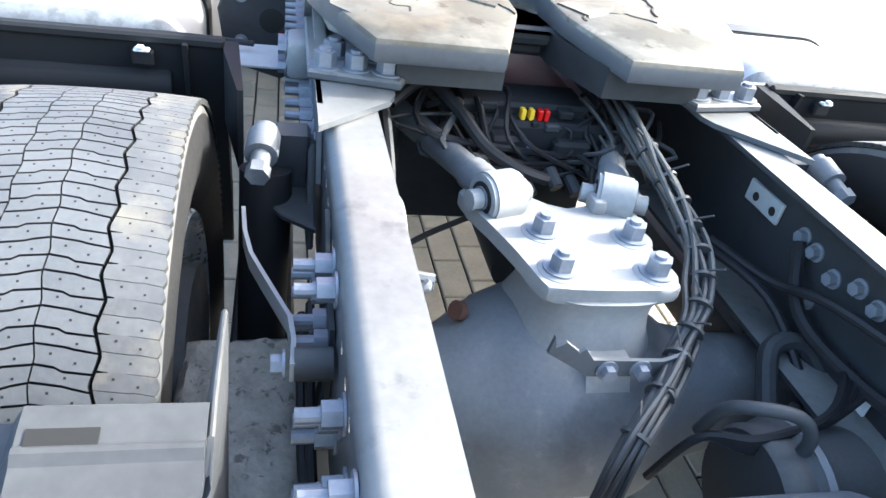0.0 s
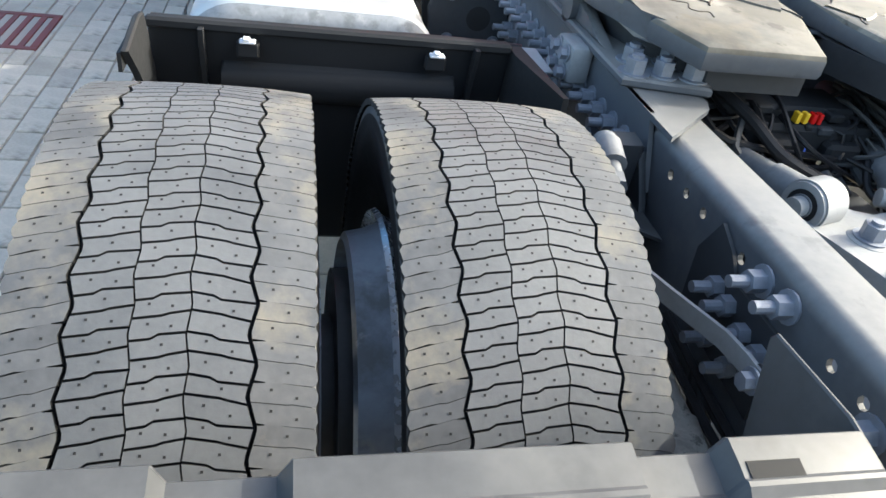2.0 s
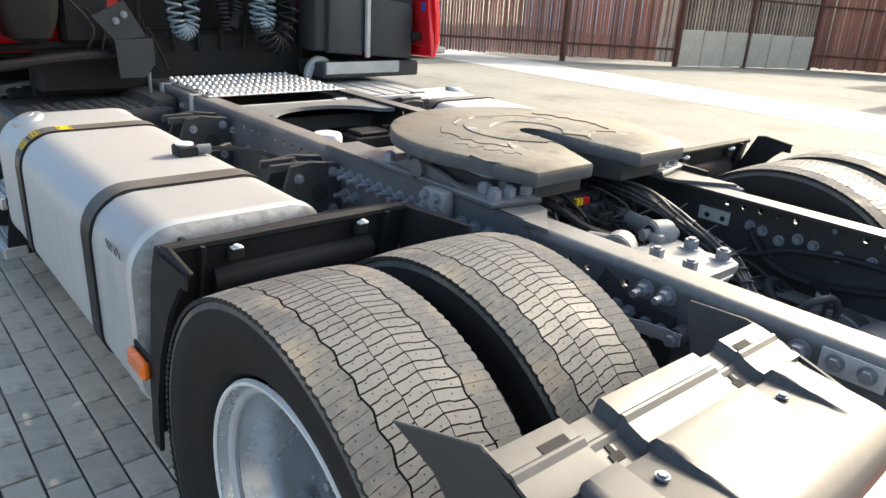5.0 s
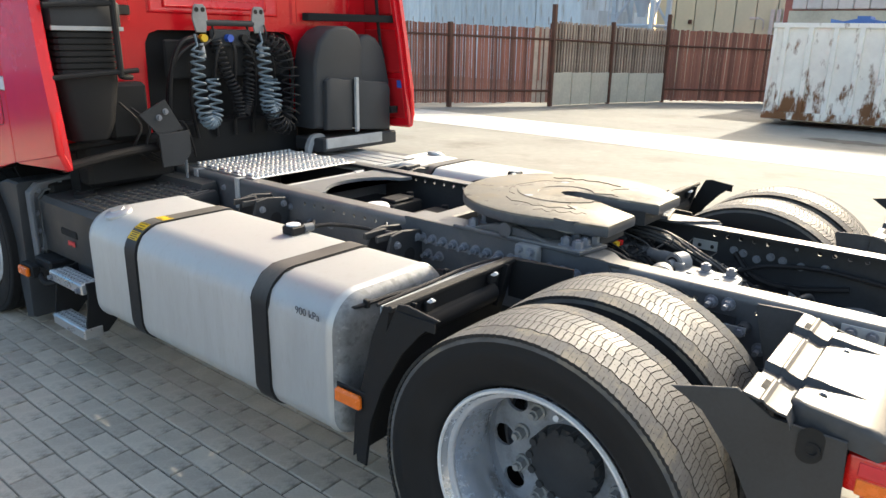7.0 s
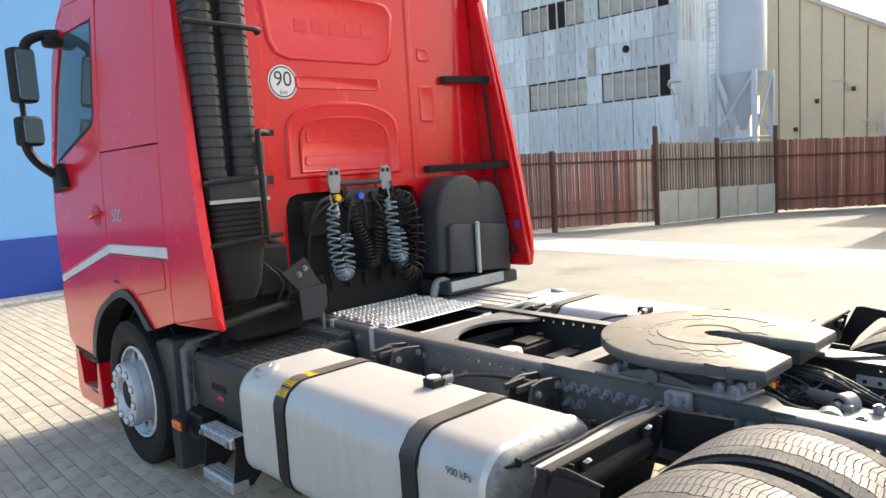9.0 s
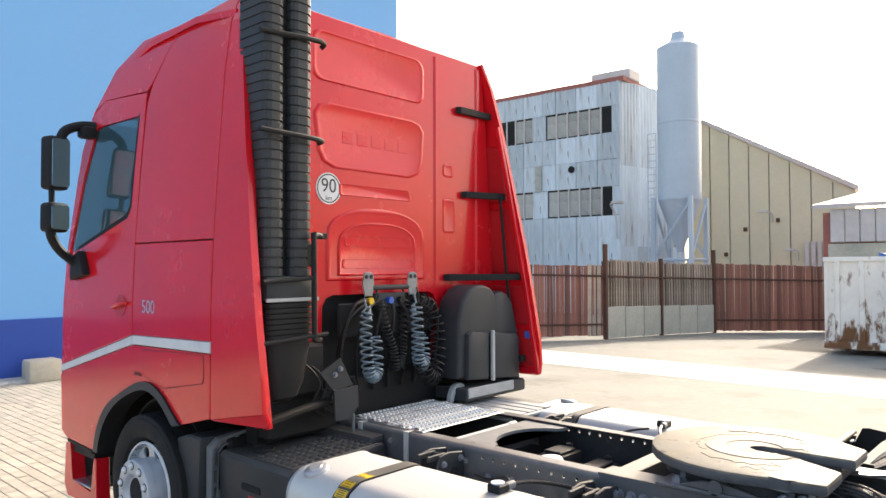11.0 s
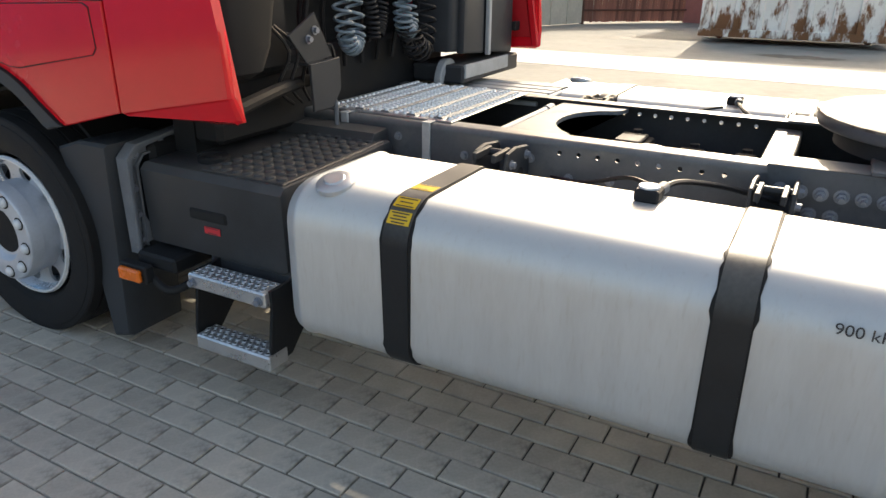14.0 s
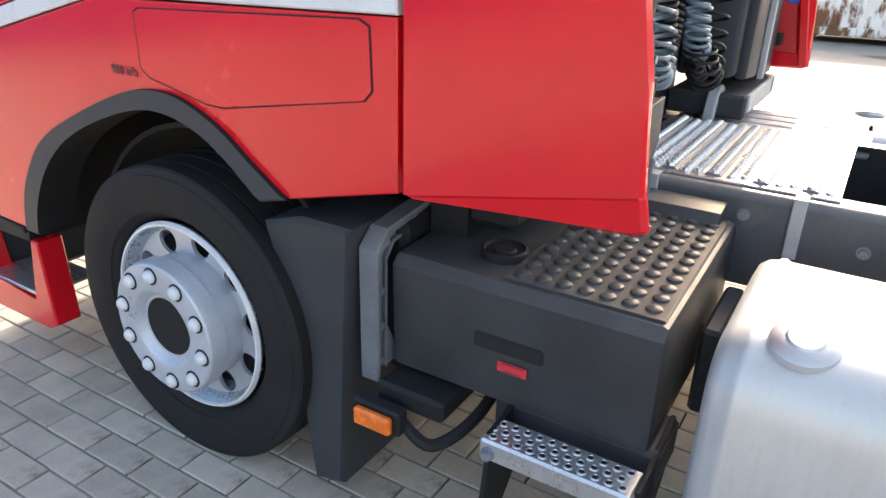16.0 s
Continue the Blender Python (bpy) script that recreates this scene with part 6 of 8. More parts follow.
# filler cap
for s, tk in ((-1, tank_l), (1, tank_r)):
    bm = B()
    lathe(bm, [(0.82, 0.070), (0.862, 0.070), (0.867, 0.066), (0.869, 0.054), (0.882, 0.053), (0.884, 0.061), (0.898, 0.060), (0.904, 0.053), (0.907, 0.034), (0.912, 0.030), (0.913, 0.0)], (0, 0, 0), "z", 28)
    for v in bm.verts:
        v.co = Matrix.Rotation(radians(18 * s), 4, "Y") @ (v.co - Vector((0, 0, 0.86))) + Vector((s * 1.135, 2.19, 0.836))
    part("filler_cap", bm, M["cap_alu"], tk, "bright aluminium filler cap")
    bm = B(); box(bm, s * 0.80, s * 0.87, 1.29, 1.36, 0.866, 0.905, 0.006)
    sn = part("level_sensor", bm, M["plastic"], tk, "black level sensor with a cable plug")
    bm = B(); cyl(bm, (s * 0.80, 1.305, 0.888), (s * 0.755, 1.30, 0.888), 0.018, 12)
    part("plug", bm, M["cast"], sn)
    bm = B(); cyl(bm, (s * 0.835, 1.325, 0.905), (s * 0.835, 1.325, 0.911), 0.03, 16)
    part("sensor_lid", bm, M["white"], sn)
    bm = B(); tube(bm, [(s * 0.755, 1.30, 0.888), (s * 0.68, 1.28, 0.885), (s * 0.60, 1.24, 0.87), (s * 0.5, 1.15, 0.84), (s * 0.45, 1.0, 0.80)], 0.009, 7)
    tube(bm, [(s * 0.70, 1.36, 0.874), (s * 0.62, 1.45, 0.86), (s * 0.54, 1.6, 0.80), (s * 0.47, 1.75, 0.78)], 0.007, 7)
    part("sensor_cable", bm, M["hose"], sn)
for s in (-1, 1):
    bm = B(); tube(bm, [(s * 1.19, 0.65, 0.82), (s * 1.15, 0.618, 0.822), (s * 1.01, 0.612, 0.822), (s * 0.90, 0.610, 0.814), (s * 0.79, 0.610, 0.806), (s * 0.69, 0.614, 0.812), (s * 0.64, 0.70, 0.80), (s * 0.55, 0.8, 0.74)], 0.007, 8)
    tc = part("tank_cable", bm, M["hose"], truck, "black cable clipped along the tank's end")
    for x in (1.12, 0.70):
        bm = B(); box(bm, s * x - 0.008, s * x + 0.008, 0.602, 0.626, 0.81, 0.84, 0.003)
        part("clip", bm, M["plastic"], tc)
# yellow labels over the front strap, with dark print bars


def label_plate(parent, centre, normal, along, w, h, mat, bars=0, name="label", label=""):
    n = Vector(normal).normalized(); u = Vector(along).normalized(); v = n.cross(u)
    bm = B()
    c = Vector(centre)
    q = [bm.verts.new(c + n * 0.0012 + u * (sx * w / 2) + v * (sy * h / 2)) for sx, sy in ((-1, -1), (1, -1), (1, 1), (-1, 1))]
    f = bm.faces.new(q)
    r = bmesh.ops.extrude_face_region(bm, geom=[f])
    bmesh.ops.translate(bm, verts=[x for x in r["geom"] if isinstance(x, bmesh.types.BMVert)], vec=-n * 0.001)
    ob = part(name, bm, mat, parent, label)
    for k in range(bars):
        bm = B()
        cc = c + n * 0.0018 + v * (h * (0.36 - 0.72 * k / max(1, bars - 1)) if bars > 1 else 0)
        ww = w * (0.8 if k % 2 == 0 else 0.6)
        q = [bm.verts.new(cc + u * (sx * ww / 2) + v * (sy * h * 0.05)) for sx, sy in ((-1, -1), (1, -1), (1, 1), (-1, 1))]
        bm.faces.new(q)
        part("print", bm, M["ink"], parent)
    return ob


for turn_, bars_, w_ in ((-0.0, 2, 0.05), (28.0, 3, 0.04), (50.0, 4, 0.04)):
    sn_, cs_ = math.sin(radians(turn_)), math.cos(radians(turn_))
    at_ = (-1.075, 1.915, 0.8755) if turn_ == 0 else (-1.115 - 0.1385 * sn_, 1.915, 0.738 + 0.1385 * cs_)
    label_plate(tank_l, at_, (-sn_, 0, cs_), (0, -1, 0), 0.072, w_, M["yellow"], bars_, "warning_label", "yellow warning label")


def writing(name, text, size, m, parent, mat):
    cu = bpy.data.curves.new(name, "FONT")
    cu.body, cu.size, cu.extrude, cu.align_x, cu.align_y = text, size, 0.0004, "CENTER", "CENTER"
    tmp = new("tmp", cu)
    deps = bpy.context.evaluated_depsgraph_get()
    me = bpy.data.meshes.new_from_object(tmp.evaluated_get(deps))
    bpy.data.objects.remove(tmp)
    me.materials.clear(); me.materials.append(mat)
    me.transform(m)
    ob = new(name, me)
    adopt(ob, parent)
    return ob


def lie(at, right, up):
    r, u = Vector(right).normalized(), Vector(up).normalized()
    n = r.cross(u)
    return Matrix(((r.x, u.x, n.x, at[0]), (r.y, u.y, n.y, at[1]), (r.z, u.z, n.z, at[2]), (0, 0, 0, 1)))


writing("print", "900 kPa", 0.038, lie((-1.2462, 0.765, 0.785), (0, -1, 0), (0, 0, 1)), tank_l, M["ink"])

# ---------------------------------------------------------------- fifth wheel
FY, FR = 0.50, 0.46


def fw_top(x, y):
    return 1.035 - max(0.0, 0.34 - y) * 0.08


outline = []
for k in range(0, 25):
    a = radians(-32 + 244 * k / 24)
    outline.append((FR * math.cos(a), FY + FR * math.sin(a)))
slot = [(-0.345, 0.145), (-0.115, 0.145), (-0.05, 0.34), (-0.048, 0.48)] + [(0.048 * math.cos(radians(180 - 18 * k)), 0.50 + 0.048 * math.sin(radians(180 - 18 * k))) for k in range(11)] + [(0.048, 0.48), (0.05, 0.34), (0.115, 0.145), (0.345, 0.145)]
outline = [(0.40, 0.26)] + outline + [(-0.40, 0.26)] + slot
bm = B()
prism(bm, outline, "z", 0.998, 1.045, 0.011, seg=2)
for v in bm.verts:
    v.co.z = fw_top(v.co.x, v.co.y) - (1.045 - v.co.z)
bmesh.ops.triangulate(bm, faces=[f for f in bm.faces if len(f.verts) > 4])
fw = part("fifth_wheel", bm, M["plate"], truck, "worn greasy steel fifth-wheel plate", 25)
fw.data.materials.append(M["chassis"])
for p in fw.data.polygons:
    p.material_index = 0 if p.normal.z > 0.25 else 1
# ridges of dried grease pushed up on the plate
rg = random.Random(31)
for cx, cy, r, a0, a1 in ((0, 0.52, 0.30, 150, 215), (0, 0.52, 0.24, 20, 140), (0, 0.52, 0.36, 190, 222), (0, 0.52, 0.30, -25, 40), (-0.16, 0.30, 0.10, 10, 160), (0.17, 0.30, 0.09, 30, 170), (-0.02, 0.62, 0.10, 40, 190)):
    line = []
    for k in range(14):
        a = radians(a0 + (a1 - a0) * k / 13)
        q = r * (1 + rg.uniform(-0.05, 0.05))
        x, y = cx + q * math.cos(a), cy + q * math.sin(a)
        line.append((x, y, fw_top(x, y) - 0.0005))
    bm = B(); tube(bm, line, rg.choice((0.002, 0.003, 0.004)), 6, 3)
    part("grease_ridge", bm, M["grease"], fw, "ridge of dried grease")
bm = B()
prism(bm, [(x * 0.86, 0.50 + (y - 0.50) * 0.86) for x, y in outline], "z", 0.925, 0.985)
bmesh.ops.triangulate(bm, faces=[f for f in bm.faces if len(f.verts) > 4])
part("skirt", bm, M["chassis_dark"], fw, "dark ribbed underside")
bm = B()
arc = [radians(-62 + 304 * k / 40) for k in range(41)]
rows = [[bm.verts.new((r * math.cos(a), 0.52 + r * math.sin(a), z)) for a in arc] for r, z in ((0.21, 1.033), (0.205, 1.0385), (0.12, 1.0385), (0.115, 1.033))]
for p, q in zip(rows, rows[1:]):
    for k in range(40):
        bm.faces.new((p[k], p[k + 1], q[k + 1], q[k]))
part("wear_ring", bm, M["plate"], fw, "shiny worn ring")
for x, y in ((0.17, 0.62), (-0.17, 0.6)):
    bm = B(); cyl(bm, (x, y, 1.034), (x, y, 1.039), 0.018, 12)
    part("grease_plug", bm, M["bolt"], fw)
bm = B()
box(bm, -0.10, 0.10, 0.42, 0.72, 0.92, 0.985, 0.01)
cyl(bm, (-0.06, 0.40, 0.97), (0.06, 0.40, 0.97), 0.02, 10)
part("lock_jaw", bm, M["chassis_dark"], fw, "dark greasy locking jaw")
for s in (-1, 1):
    # bearing bracket: base plate, two cheeks, pin
    bm = B(); prism(bm, [(s * 0.45, 0.20), (s * 0.29, 0.17), (s * 0.27, 0.22), (s * 0.27, 0.78), (s * 0.45, 0.78)], "z", RT + 0.013, RT + 0.03, 0.004)
    bp = part("bearing_base", bm, M["chassis"], fw, "grey base plate with bolts")
    for x, y in ((0.42, 0.225), (0.365, 0.225), (0.31, 0.215), (0.40, 0.285), (0.33, 0.28), (0.42, 0.70), (0.33, 0.70)):
        bolt((s * x, y, RT + 0.03), (0, 0, 1), bp, BOLT_BIG)
    bm = B()
    prism(bm, [(0.30, RT + 0.03), (0.46, 0.965), (0.53, 0.975), (0.60, 0.965), (0.74, RT + 0.03)], "x", s * 0.30, s * 0.32, 0.003)
    prism(bm, [(0.34, RT + 0.03), (0.46, 0.965), (0.53, 0.975), (0.60, 0.965), (0.70, RT + 0.03)], "x", s * 0.41, s * 0.435, 0.003)
    cyl(bm, (s * 0.28, 0.53, 0.955), (s * 0.45, 0.53, 0.955), 0.03, 18)
    part("bearing_cheek", bm, M["chassis"], fw)

# ---------------------------------------------------------------- between the rails
for y, h in ((1.05, 0.03), (1.95, 0.03), (2.95, 0.05)):
    bm = B()
    prism(bm, [(-0.335, RT - 0.03), (0.335, RT - 0.03), (0.335, RT - 0.15), (0.25, RT - 0.12), (-0.25, RT - 0.12), (-0.335, RT - 0.15)], "y", y - 0.05, y + 0.05, 0.006)
    part("cross_member", bm, M["chassis"], truck, "grey steel cross member")
bm = B(); prism(bm, [(-0.335, 2.00), (0.335, 2.00)] + [(p.x, p.y) for p in smooth_line([(0.335, 1.70, 0), (0.27, 1.72, 0), (0.22, 1.80, 0), (0.12, 1.87, 0), (0.0, 1.89, 0), (-0.12, 1.87, 0), (-0.22, 1.81, 0), (-0.27, 1.76, 0), (-0.335, 1.75, 0)], 3)], "z", RT - 0.029, RT - 0.012)
bmesh.ops.triangulate(bm, faces=[f for f in bm.faces if len(f.verts) > 4])
part("gusset_plate", bm, M["cast"], truck, "dusty grey plate across the rails with a curved edge")
bm = B(); cyl(bm, (-0.31, 2.035, RT - 0.03), (0.20, 2.035, RT - 0.03), 0.017, 14)
cyl(bm, (0.20, 2.035, RT - 0.03), (0.27, 2.035, RT - 0.03), 0.022, 14)
part("cross_pipe", bm, M["galv"], truck, "pale pipe across the rails")
bm = B(); lathe(bm, [(0.70, 0.05), (0.80, 0.05), (0.80, 0.062), (0.845, 0.062), (0.858, 0.055), (0.862, 0.03), (0.862, 0.0)], (-0.175, 1.48, 0), "z", 28)
part("reservoir_cap", bm, M["white"], truck, "white plastic dryer cap")
for x0, x1, y0, y1, z0, z1 in ((0.02, 0.26, 1.55, 1.70, 0.62, 0.80), (-0.30, -0.10, 1.62, 1.80, 0.62, 0.76), (0.0, 0.28, 1.32, 1.46, 0.6, 0.76), (-0.28, -0.08, 1.15, 1.3, 0.6, 0.74), (0.05, 0.25, 1.12, 1.24, 0.6, 0.77)):
    bm = B(); box(bm, x0, x1, y0, y1, z0, z1, 0.015, 2)
    box(bm, x0 + 0.03, x1 - 0.05, y0 + 0.02, y1 - 0.02, z1, z1 + 0.02, 0.006)
    cyl(bm, (x1 - 0.025, (y0 + y1) / 2, z1 - 0.01), (x1 - 0.025, (y0 + y1) / 2, z1 + 0.03), 0.02, 12)
    part("valve_block", bm, M["plastic"], truck, "black valve block")
# propeller shaft and lower clutter
bm = B(); cyl(bm, (0.02, 0.2, 0.52), (0.0, 2.8, 0.62), 0.06, 18)
part("propeller_shaft", bm, M["chassis_dark"], truck)
bm = B(); lathe(bm, [(1.5, 0.05), (1.52, 0.13), (1.9, 0.14), (2.3, 0.14), (2.33, 0.05)], (0.18, 0, 0.52), "y", 28)
part("air_reservoir", bm, M["chassis_dark"], truck, "dark steel air reservoir")
# valve and fuse cluster under the fifth wheel
bm = B()
box(bm, -0.13, 0.16, 0.24, 0.34, 0.78, 0.845, 0.01)
box(bm, -0.15, 0.13, 0.28, 0.40, 0.83, 0.868, 0.008)
box(bm, -0.10, -0.02, 0.20, 0.245, 0.79, 0.83, 0.008)
box(bm, 0.04, 0.12, 0.21, 0.245, 0.78, 0.82, 0.008)
cl = part("modulator", bm, M["plastic"], truck, "black brake modulator with cable plugs")
for x0, mm in ((-0.03, "yellow"), (-0.012, "yellow"), (0.006, "redlens"), (0.02, "redlens")):
    bm = B(); box(bm, x0, x0 + 0.010, 0.250, 0.268, 0.846, 0.868, 0.0015)
    part("fuse_tab", bm, M[mm], cl, "coloured plug tab")
for x, y, z in ((-0.07, 0.2, 0.76), (-0.02, 0.19, 0.75), (0.03, 0.19, 0.77), (0.08, 0.2, 0.75), (0.12, 0.21, 0.78), (-0.11, 0.2, 0.78)):
    bm = B(); cyl(bm, (x, y, z), (x + 0.01, y - 0.035, z - 0.02), 0.014, 10)
    part("cable_plug", bm, M["plastic_grey"], cl)
bm = B(); prism(bm, [(0.135, 0.69), (0.195, 0.695), (0.193, 0.73), (0.137, 0.725)], "y", 0.297, 0.30)
part("tag", bm, M["stripe"], cl, "pale paper tag")
rr = random.Random(21)
HOSES = [
    [(-0.29, 0.26, 0.86), (-0.22, 0.30, 0.895), (-0.17, 0.22, 0.875), (-0.12, 0.15, 0.83), (-0.05, 0.12, 0.80), (0.0, 0.12, 0.785)],
    [(-0.31, 0.20, 0.87), (-0.305, 0.1, 0.80), (-0.31, 0.0, 0.72), (-0.31, -0.1, 0.6)],
    [(-0.28, 0.35, 0.80), (-0.1, 0.18, 0.70), (0.0, 0.12, 0.67), (0.12, 0.14, 0.66)],
    [(-0.31, 0.03, 0.66), (-0.2, 0.1, 0.68), (-0.05, 0.13, 0.72), (0.05, 0.10, 0.70), (0.10, 0.05, 0.72)],
    [(0.16, 0.22, 0.80), (0.20, 0.15, 0.77), (0.16, 0.1, 0.74), (0.11, 0.14, 0.76), (0.13, 0.2, 0.80)],
    [(0.15, 0.24, 0.84), (0.20, 0.20, 0.85), (0.25, 0.2, 0.84), (0.27, 0.25, 0.86)],
    [(0.15, 0.25, 0.83), (0.21, 0.21, 0.83), (0.26, 0.21, 0.82), (0.28, 0.27, 0.85)],
    [(0.40, -0.1, 0.80), (0.37, -0.2, 0.72), (0.39, -0.35, 0.70), (0.40, -0.55, 0.74)],
    [(0.30, 0.0, 0.74), (0.36, -0.12, 0.73), (0.37, -0.25, 0.78), (0.39, -0.45, 0.80), (0.40, -0.7, 0.78)],
    [(0.28, 0.02, 0.73), (0.35, -0.14, 0.71), (0.38, -0.28, 0.62), (0.40, -0.4, 0.56), (0.38, -0.5, 0.6)],
]
for k, line in enumerate(HOSES):
    bm = B(); tube(bm, line, (0.012, 0.011, 0.006, 0.006, 0.008, 0.005, 0.005, 0.012, 0.009, 0.009)[k], 8, 6)
    part("hose", bm, M["hose"], truck)
rh = random.Random(5)
for k in range(30):
    x0, y0 = rh.uniform(-0.22, 0.22), rh.uniform(0.30, 0.42)
    bm = B(); tube(bm, [(x0, y0, rh.uniform(0.80, 0.87)), (x0 + rh.uniform(-0.06, 0.06), y0 - 0.07, rh.uniform(0.80, 0.88)), (x0 + rh.uniform(-0.1, 0.1), rh.uniform(0.16, 0.24), rh.uniform(0.74, 0.84)), (rh.uniform(-0.1, 0.2), rh.uniform(0.2, 0.3), rh.uniform(0.70, 0.78))], rh.choice((0.004, 0.005, 0.007)), 6, 5)
    part("cable", bm, M[("hose", "wire", "hose", "hose", "hose")[k % 5]], cl)
for k in range(22):
    x, y, z = rh.uniform(-0.2, 0.2), rh.uniform(0.21, 0.30), rh.uniform(0.74, 0.86)
    bm = B(); box(bm, x, x + rh.uniform(0.015, 0.045), y, y + rh.uniform(0.015, 0.04), z, z + rh.uniform(0.012, 0.03), 0.003)
    part("cable_plug", bm, M[("plastic", "plastic_grey", "plastic", "cast", "plastic")[k % 5]], cl)
bm = B(); tube(bm, [(-0.20, 0.42, 0.88), (-0.195, 0.34, 0.885), (-0.17, 0.28, 0.86), (-0.10, 0.25, 0.82), (-0.022, 0.224, 0.798)], 0.013, 10, 6)
part("hose", bm, M["hose"], truck)
bm = B(); cyl(bm, (-0.04, 0.228, 0.801), (-0.012, 0.222, 0.796), 0.016, 12)
part("hose_end", bm, M["blue"], truck, "blue hose coupling")
# added dark block that hides bright paving between the rails
bm = B(); box(bm, -0.24, 0.24, 0.42, 1.02, 0.50, 0.78, 0.03, 2)
part("gearbox_shield", bm, M["chassis_dark"], truck, "dark filler block added under the fifth wheel")
# brake chamber with a bent handle, and the rounded cross tube behind the axle
bm = B(); lathe(bm, [(0.165, 0.05), (0.168, 0.098), (0.18, 0.105), (0.215, 0.105), (0.225, 0.112), (0.24, 0.112), (0.25, 0.103), (0.34, 0.095), (0.37, 0.05)], (0, -0.45, 0.585), "x", 32)
ch = part("brake_chamber", bm, M["box_plastic"], truck, "black brake chamber with a clamp band")
bm = B(); lathe(bm, [(0.226, 0.1135), (0.239, 0.1135), (0.239, 0.111), (0.226, 0.111)], (0, -0.45, 0.585), "x", 32, closed=True)
part("clamp_band", bm, M["cast"], ch)
bm = B(); tube(bm, [(0.12, -0.37, 0.64), (0.115, -0.40, 0.715), (0.135, -0.43, 0.748), (0.19, -0.45, 0.748), (0.215, -0.46, 0.71), (0.21, -0.45, 0.65)], 0.010, 12, 6)
part("bent_pipe", bm, M["plastic_grey"], truck, "grey bent pipe")
for k in range(4):
    bm = B(); tube(bm, [(0.40, -0.30 - 0.02 * k, 0.70), (0.30, -0.40, 0.70 - 0.008 * k), (0.17, -0.43, 0.685 - 0.008 * k), (0.10, -0.40, 0.66), (0.06, -0.38, 0.55)], 0.007, 7, 6)
    part("hose", bm, M["hose"], truck)
bm = B(); lathe(bm, [(-0.20, 0.02), (-0.195, 0.07), (-0.17, 0.108), (-0.12, 0.13), (-0.05, 0.14), (0.25, 0.14), (0.30, 0.12), (0.33, 0.05)], (0, -0.62, 0.585), "x", 40)
part("cross_tube", bm, M["cast"], truck, "rounded grey steel cross tube", 50)
# cable loom across the axle, in a bundle with ties
LOOM = [(0.22, 0.46, 0.87), (0.18, 0.28, 0.885), (0.165, 0.12, 0.875), (0.190, 0.04, 0.84), (0.207, -0.022, 0.809), (0.205, -0.09, 0.785), (0.190, -0.161, 0.763), (0.158, -0.22, 0.735), (0.119, -0.267, 0.708), (0.055, -0.34, 0.685), (-0.02, -0.415, 0.65), (-0.06, -0.45, 0.52)]
loom = None
for k in range(9):
    a = 2 * math.pi * k / 8
    r = 0.0 if k == 8 else 0.011 + 0.007 * (k % 3)
    line = [(x + r * math.cos(a + i * 0.25) + rr.uniform(-0.007, 0.007), y, z + r * math.sin(a + i * 0.25) + rr.uniform(-0.006, 0.006)) for i, (x, y, z) in enumerate(LOOM)]
    bm = B(); tube(bm, line, 0.0055, 7, 6)
    if loom is None:
        loom = part("cable_loom", bm, M["wire"], truck, "dusty grey cable loom bound with ties")
    else:
        part("cable", bm, M["wire"], loom)
fine = smooth_line(LOOM, 4)
for k in range(9, 41, 3):
    p, d = fine[k], (fine[k + 1] - fine[k]).normalized()
    bm = B(); cyl(bm, p - d * 0.003, p + d * 0.003, 0.023, 14)
    cyl(bm, p + Vector((0, 0, 0.018)), p + Vector((0.03 * math.cos(k), 0.03 * math.sin(k), 0.04)), 0.002, 5)
    part("cable_tie", bm, M["wire"], loom)
# small pale plate with two holes on the right rail, and the bolts along it
bm = B(); box(bm, 0.408, 0.4165, -0.019, 0.089, 0.784, 0.828, 0.002)
pl = part("rail_plate", bm, M["galv"], truck, "small pale plate with two holes")
for y in (0.002, 0.057):
    bm = B(); cyl(bm, (0.4082, y, 0.803), (0.4068, y, 0.803), 0.009, 12)
    part("hole", bm, M["pit"], pl)
for y, z in ((-0.089, 0.806), (-0.129, 0.80), (-0.186, 0.785), (-0.24, 0.806), (-0.288, 0.80), (-0.36, 0.79), (-0.45, 0.80), (-0.16, 0.72)):
    bolt((0.4165, y, z), (-1, 0, 0), rail_r, BOLT)
bm = B(); box(bm, 0.398, 0.404, -0.372, -0.334, 0.655, 0.682, 0.001)
part("tag", bm, M["stripe"], truck, "small white paper tag")
bm = B(); tube(bm, [(0.40, -0.10, 0.50), (0.405, -0.17, 0.525), (0.42, -0.22, 0.53), (0.45, -0.24, 0.51), (0.46, -0.20, 0.48)], 0.012, 10, 6)
part("bent_pipe", bm, M["castwhite"], truck, "grey bent pipe loop")
# pipes on the inner face of the left rail
bm = B()
tube(bm, [(-0.335, -0.05, 0.84), (-0.325, -0.12, 0.86), (-0.32, -0.17, 0.82), (-0.325, -0.2, 0.80), (-0.29, -0.23, 0.80), (-0.325, -0.25, 0.78), (-0.33, -0.4, 0.74)], 0.009, 8)
cyl(bm, (-0.33, -0.21, 0.80), (-0.28, -0.225, 0.80), 0.012, 10)
part("pipe_union", bm, M["cast"], truck)

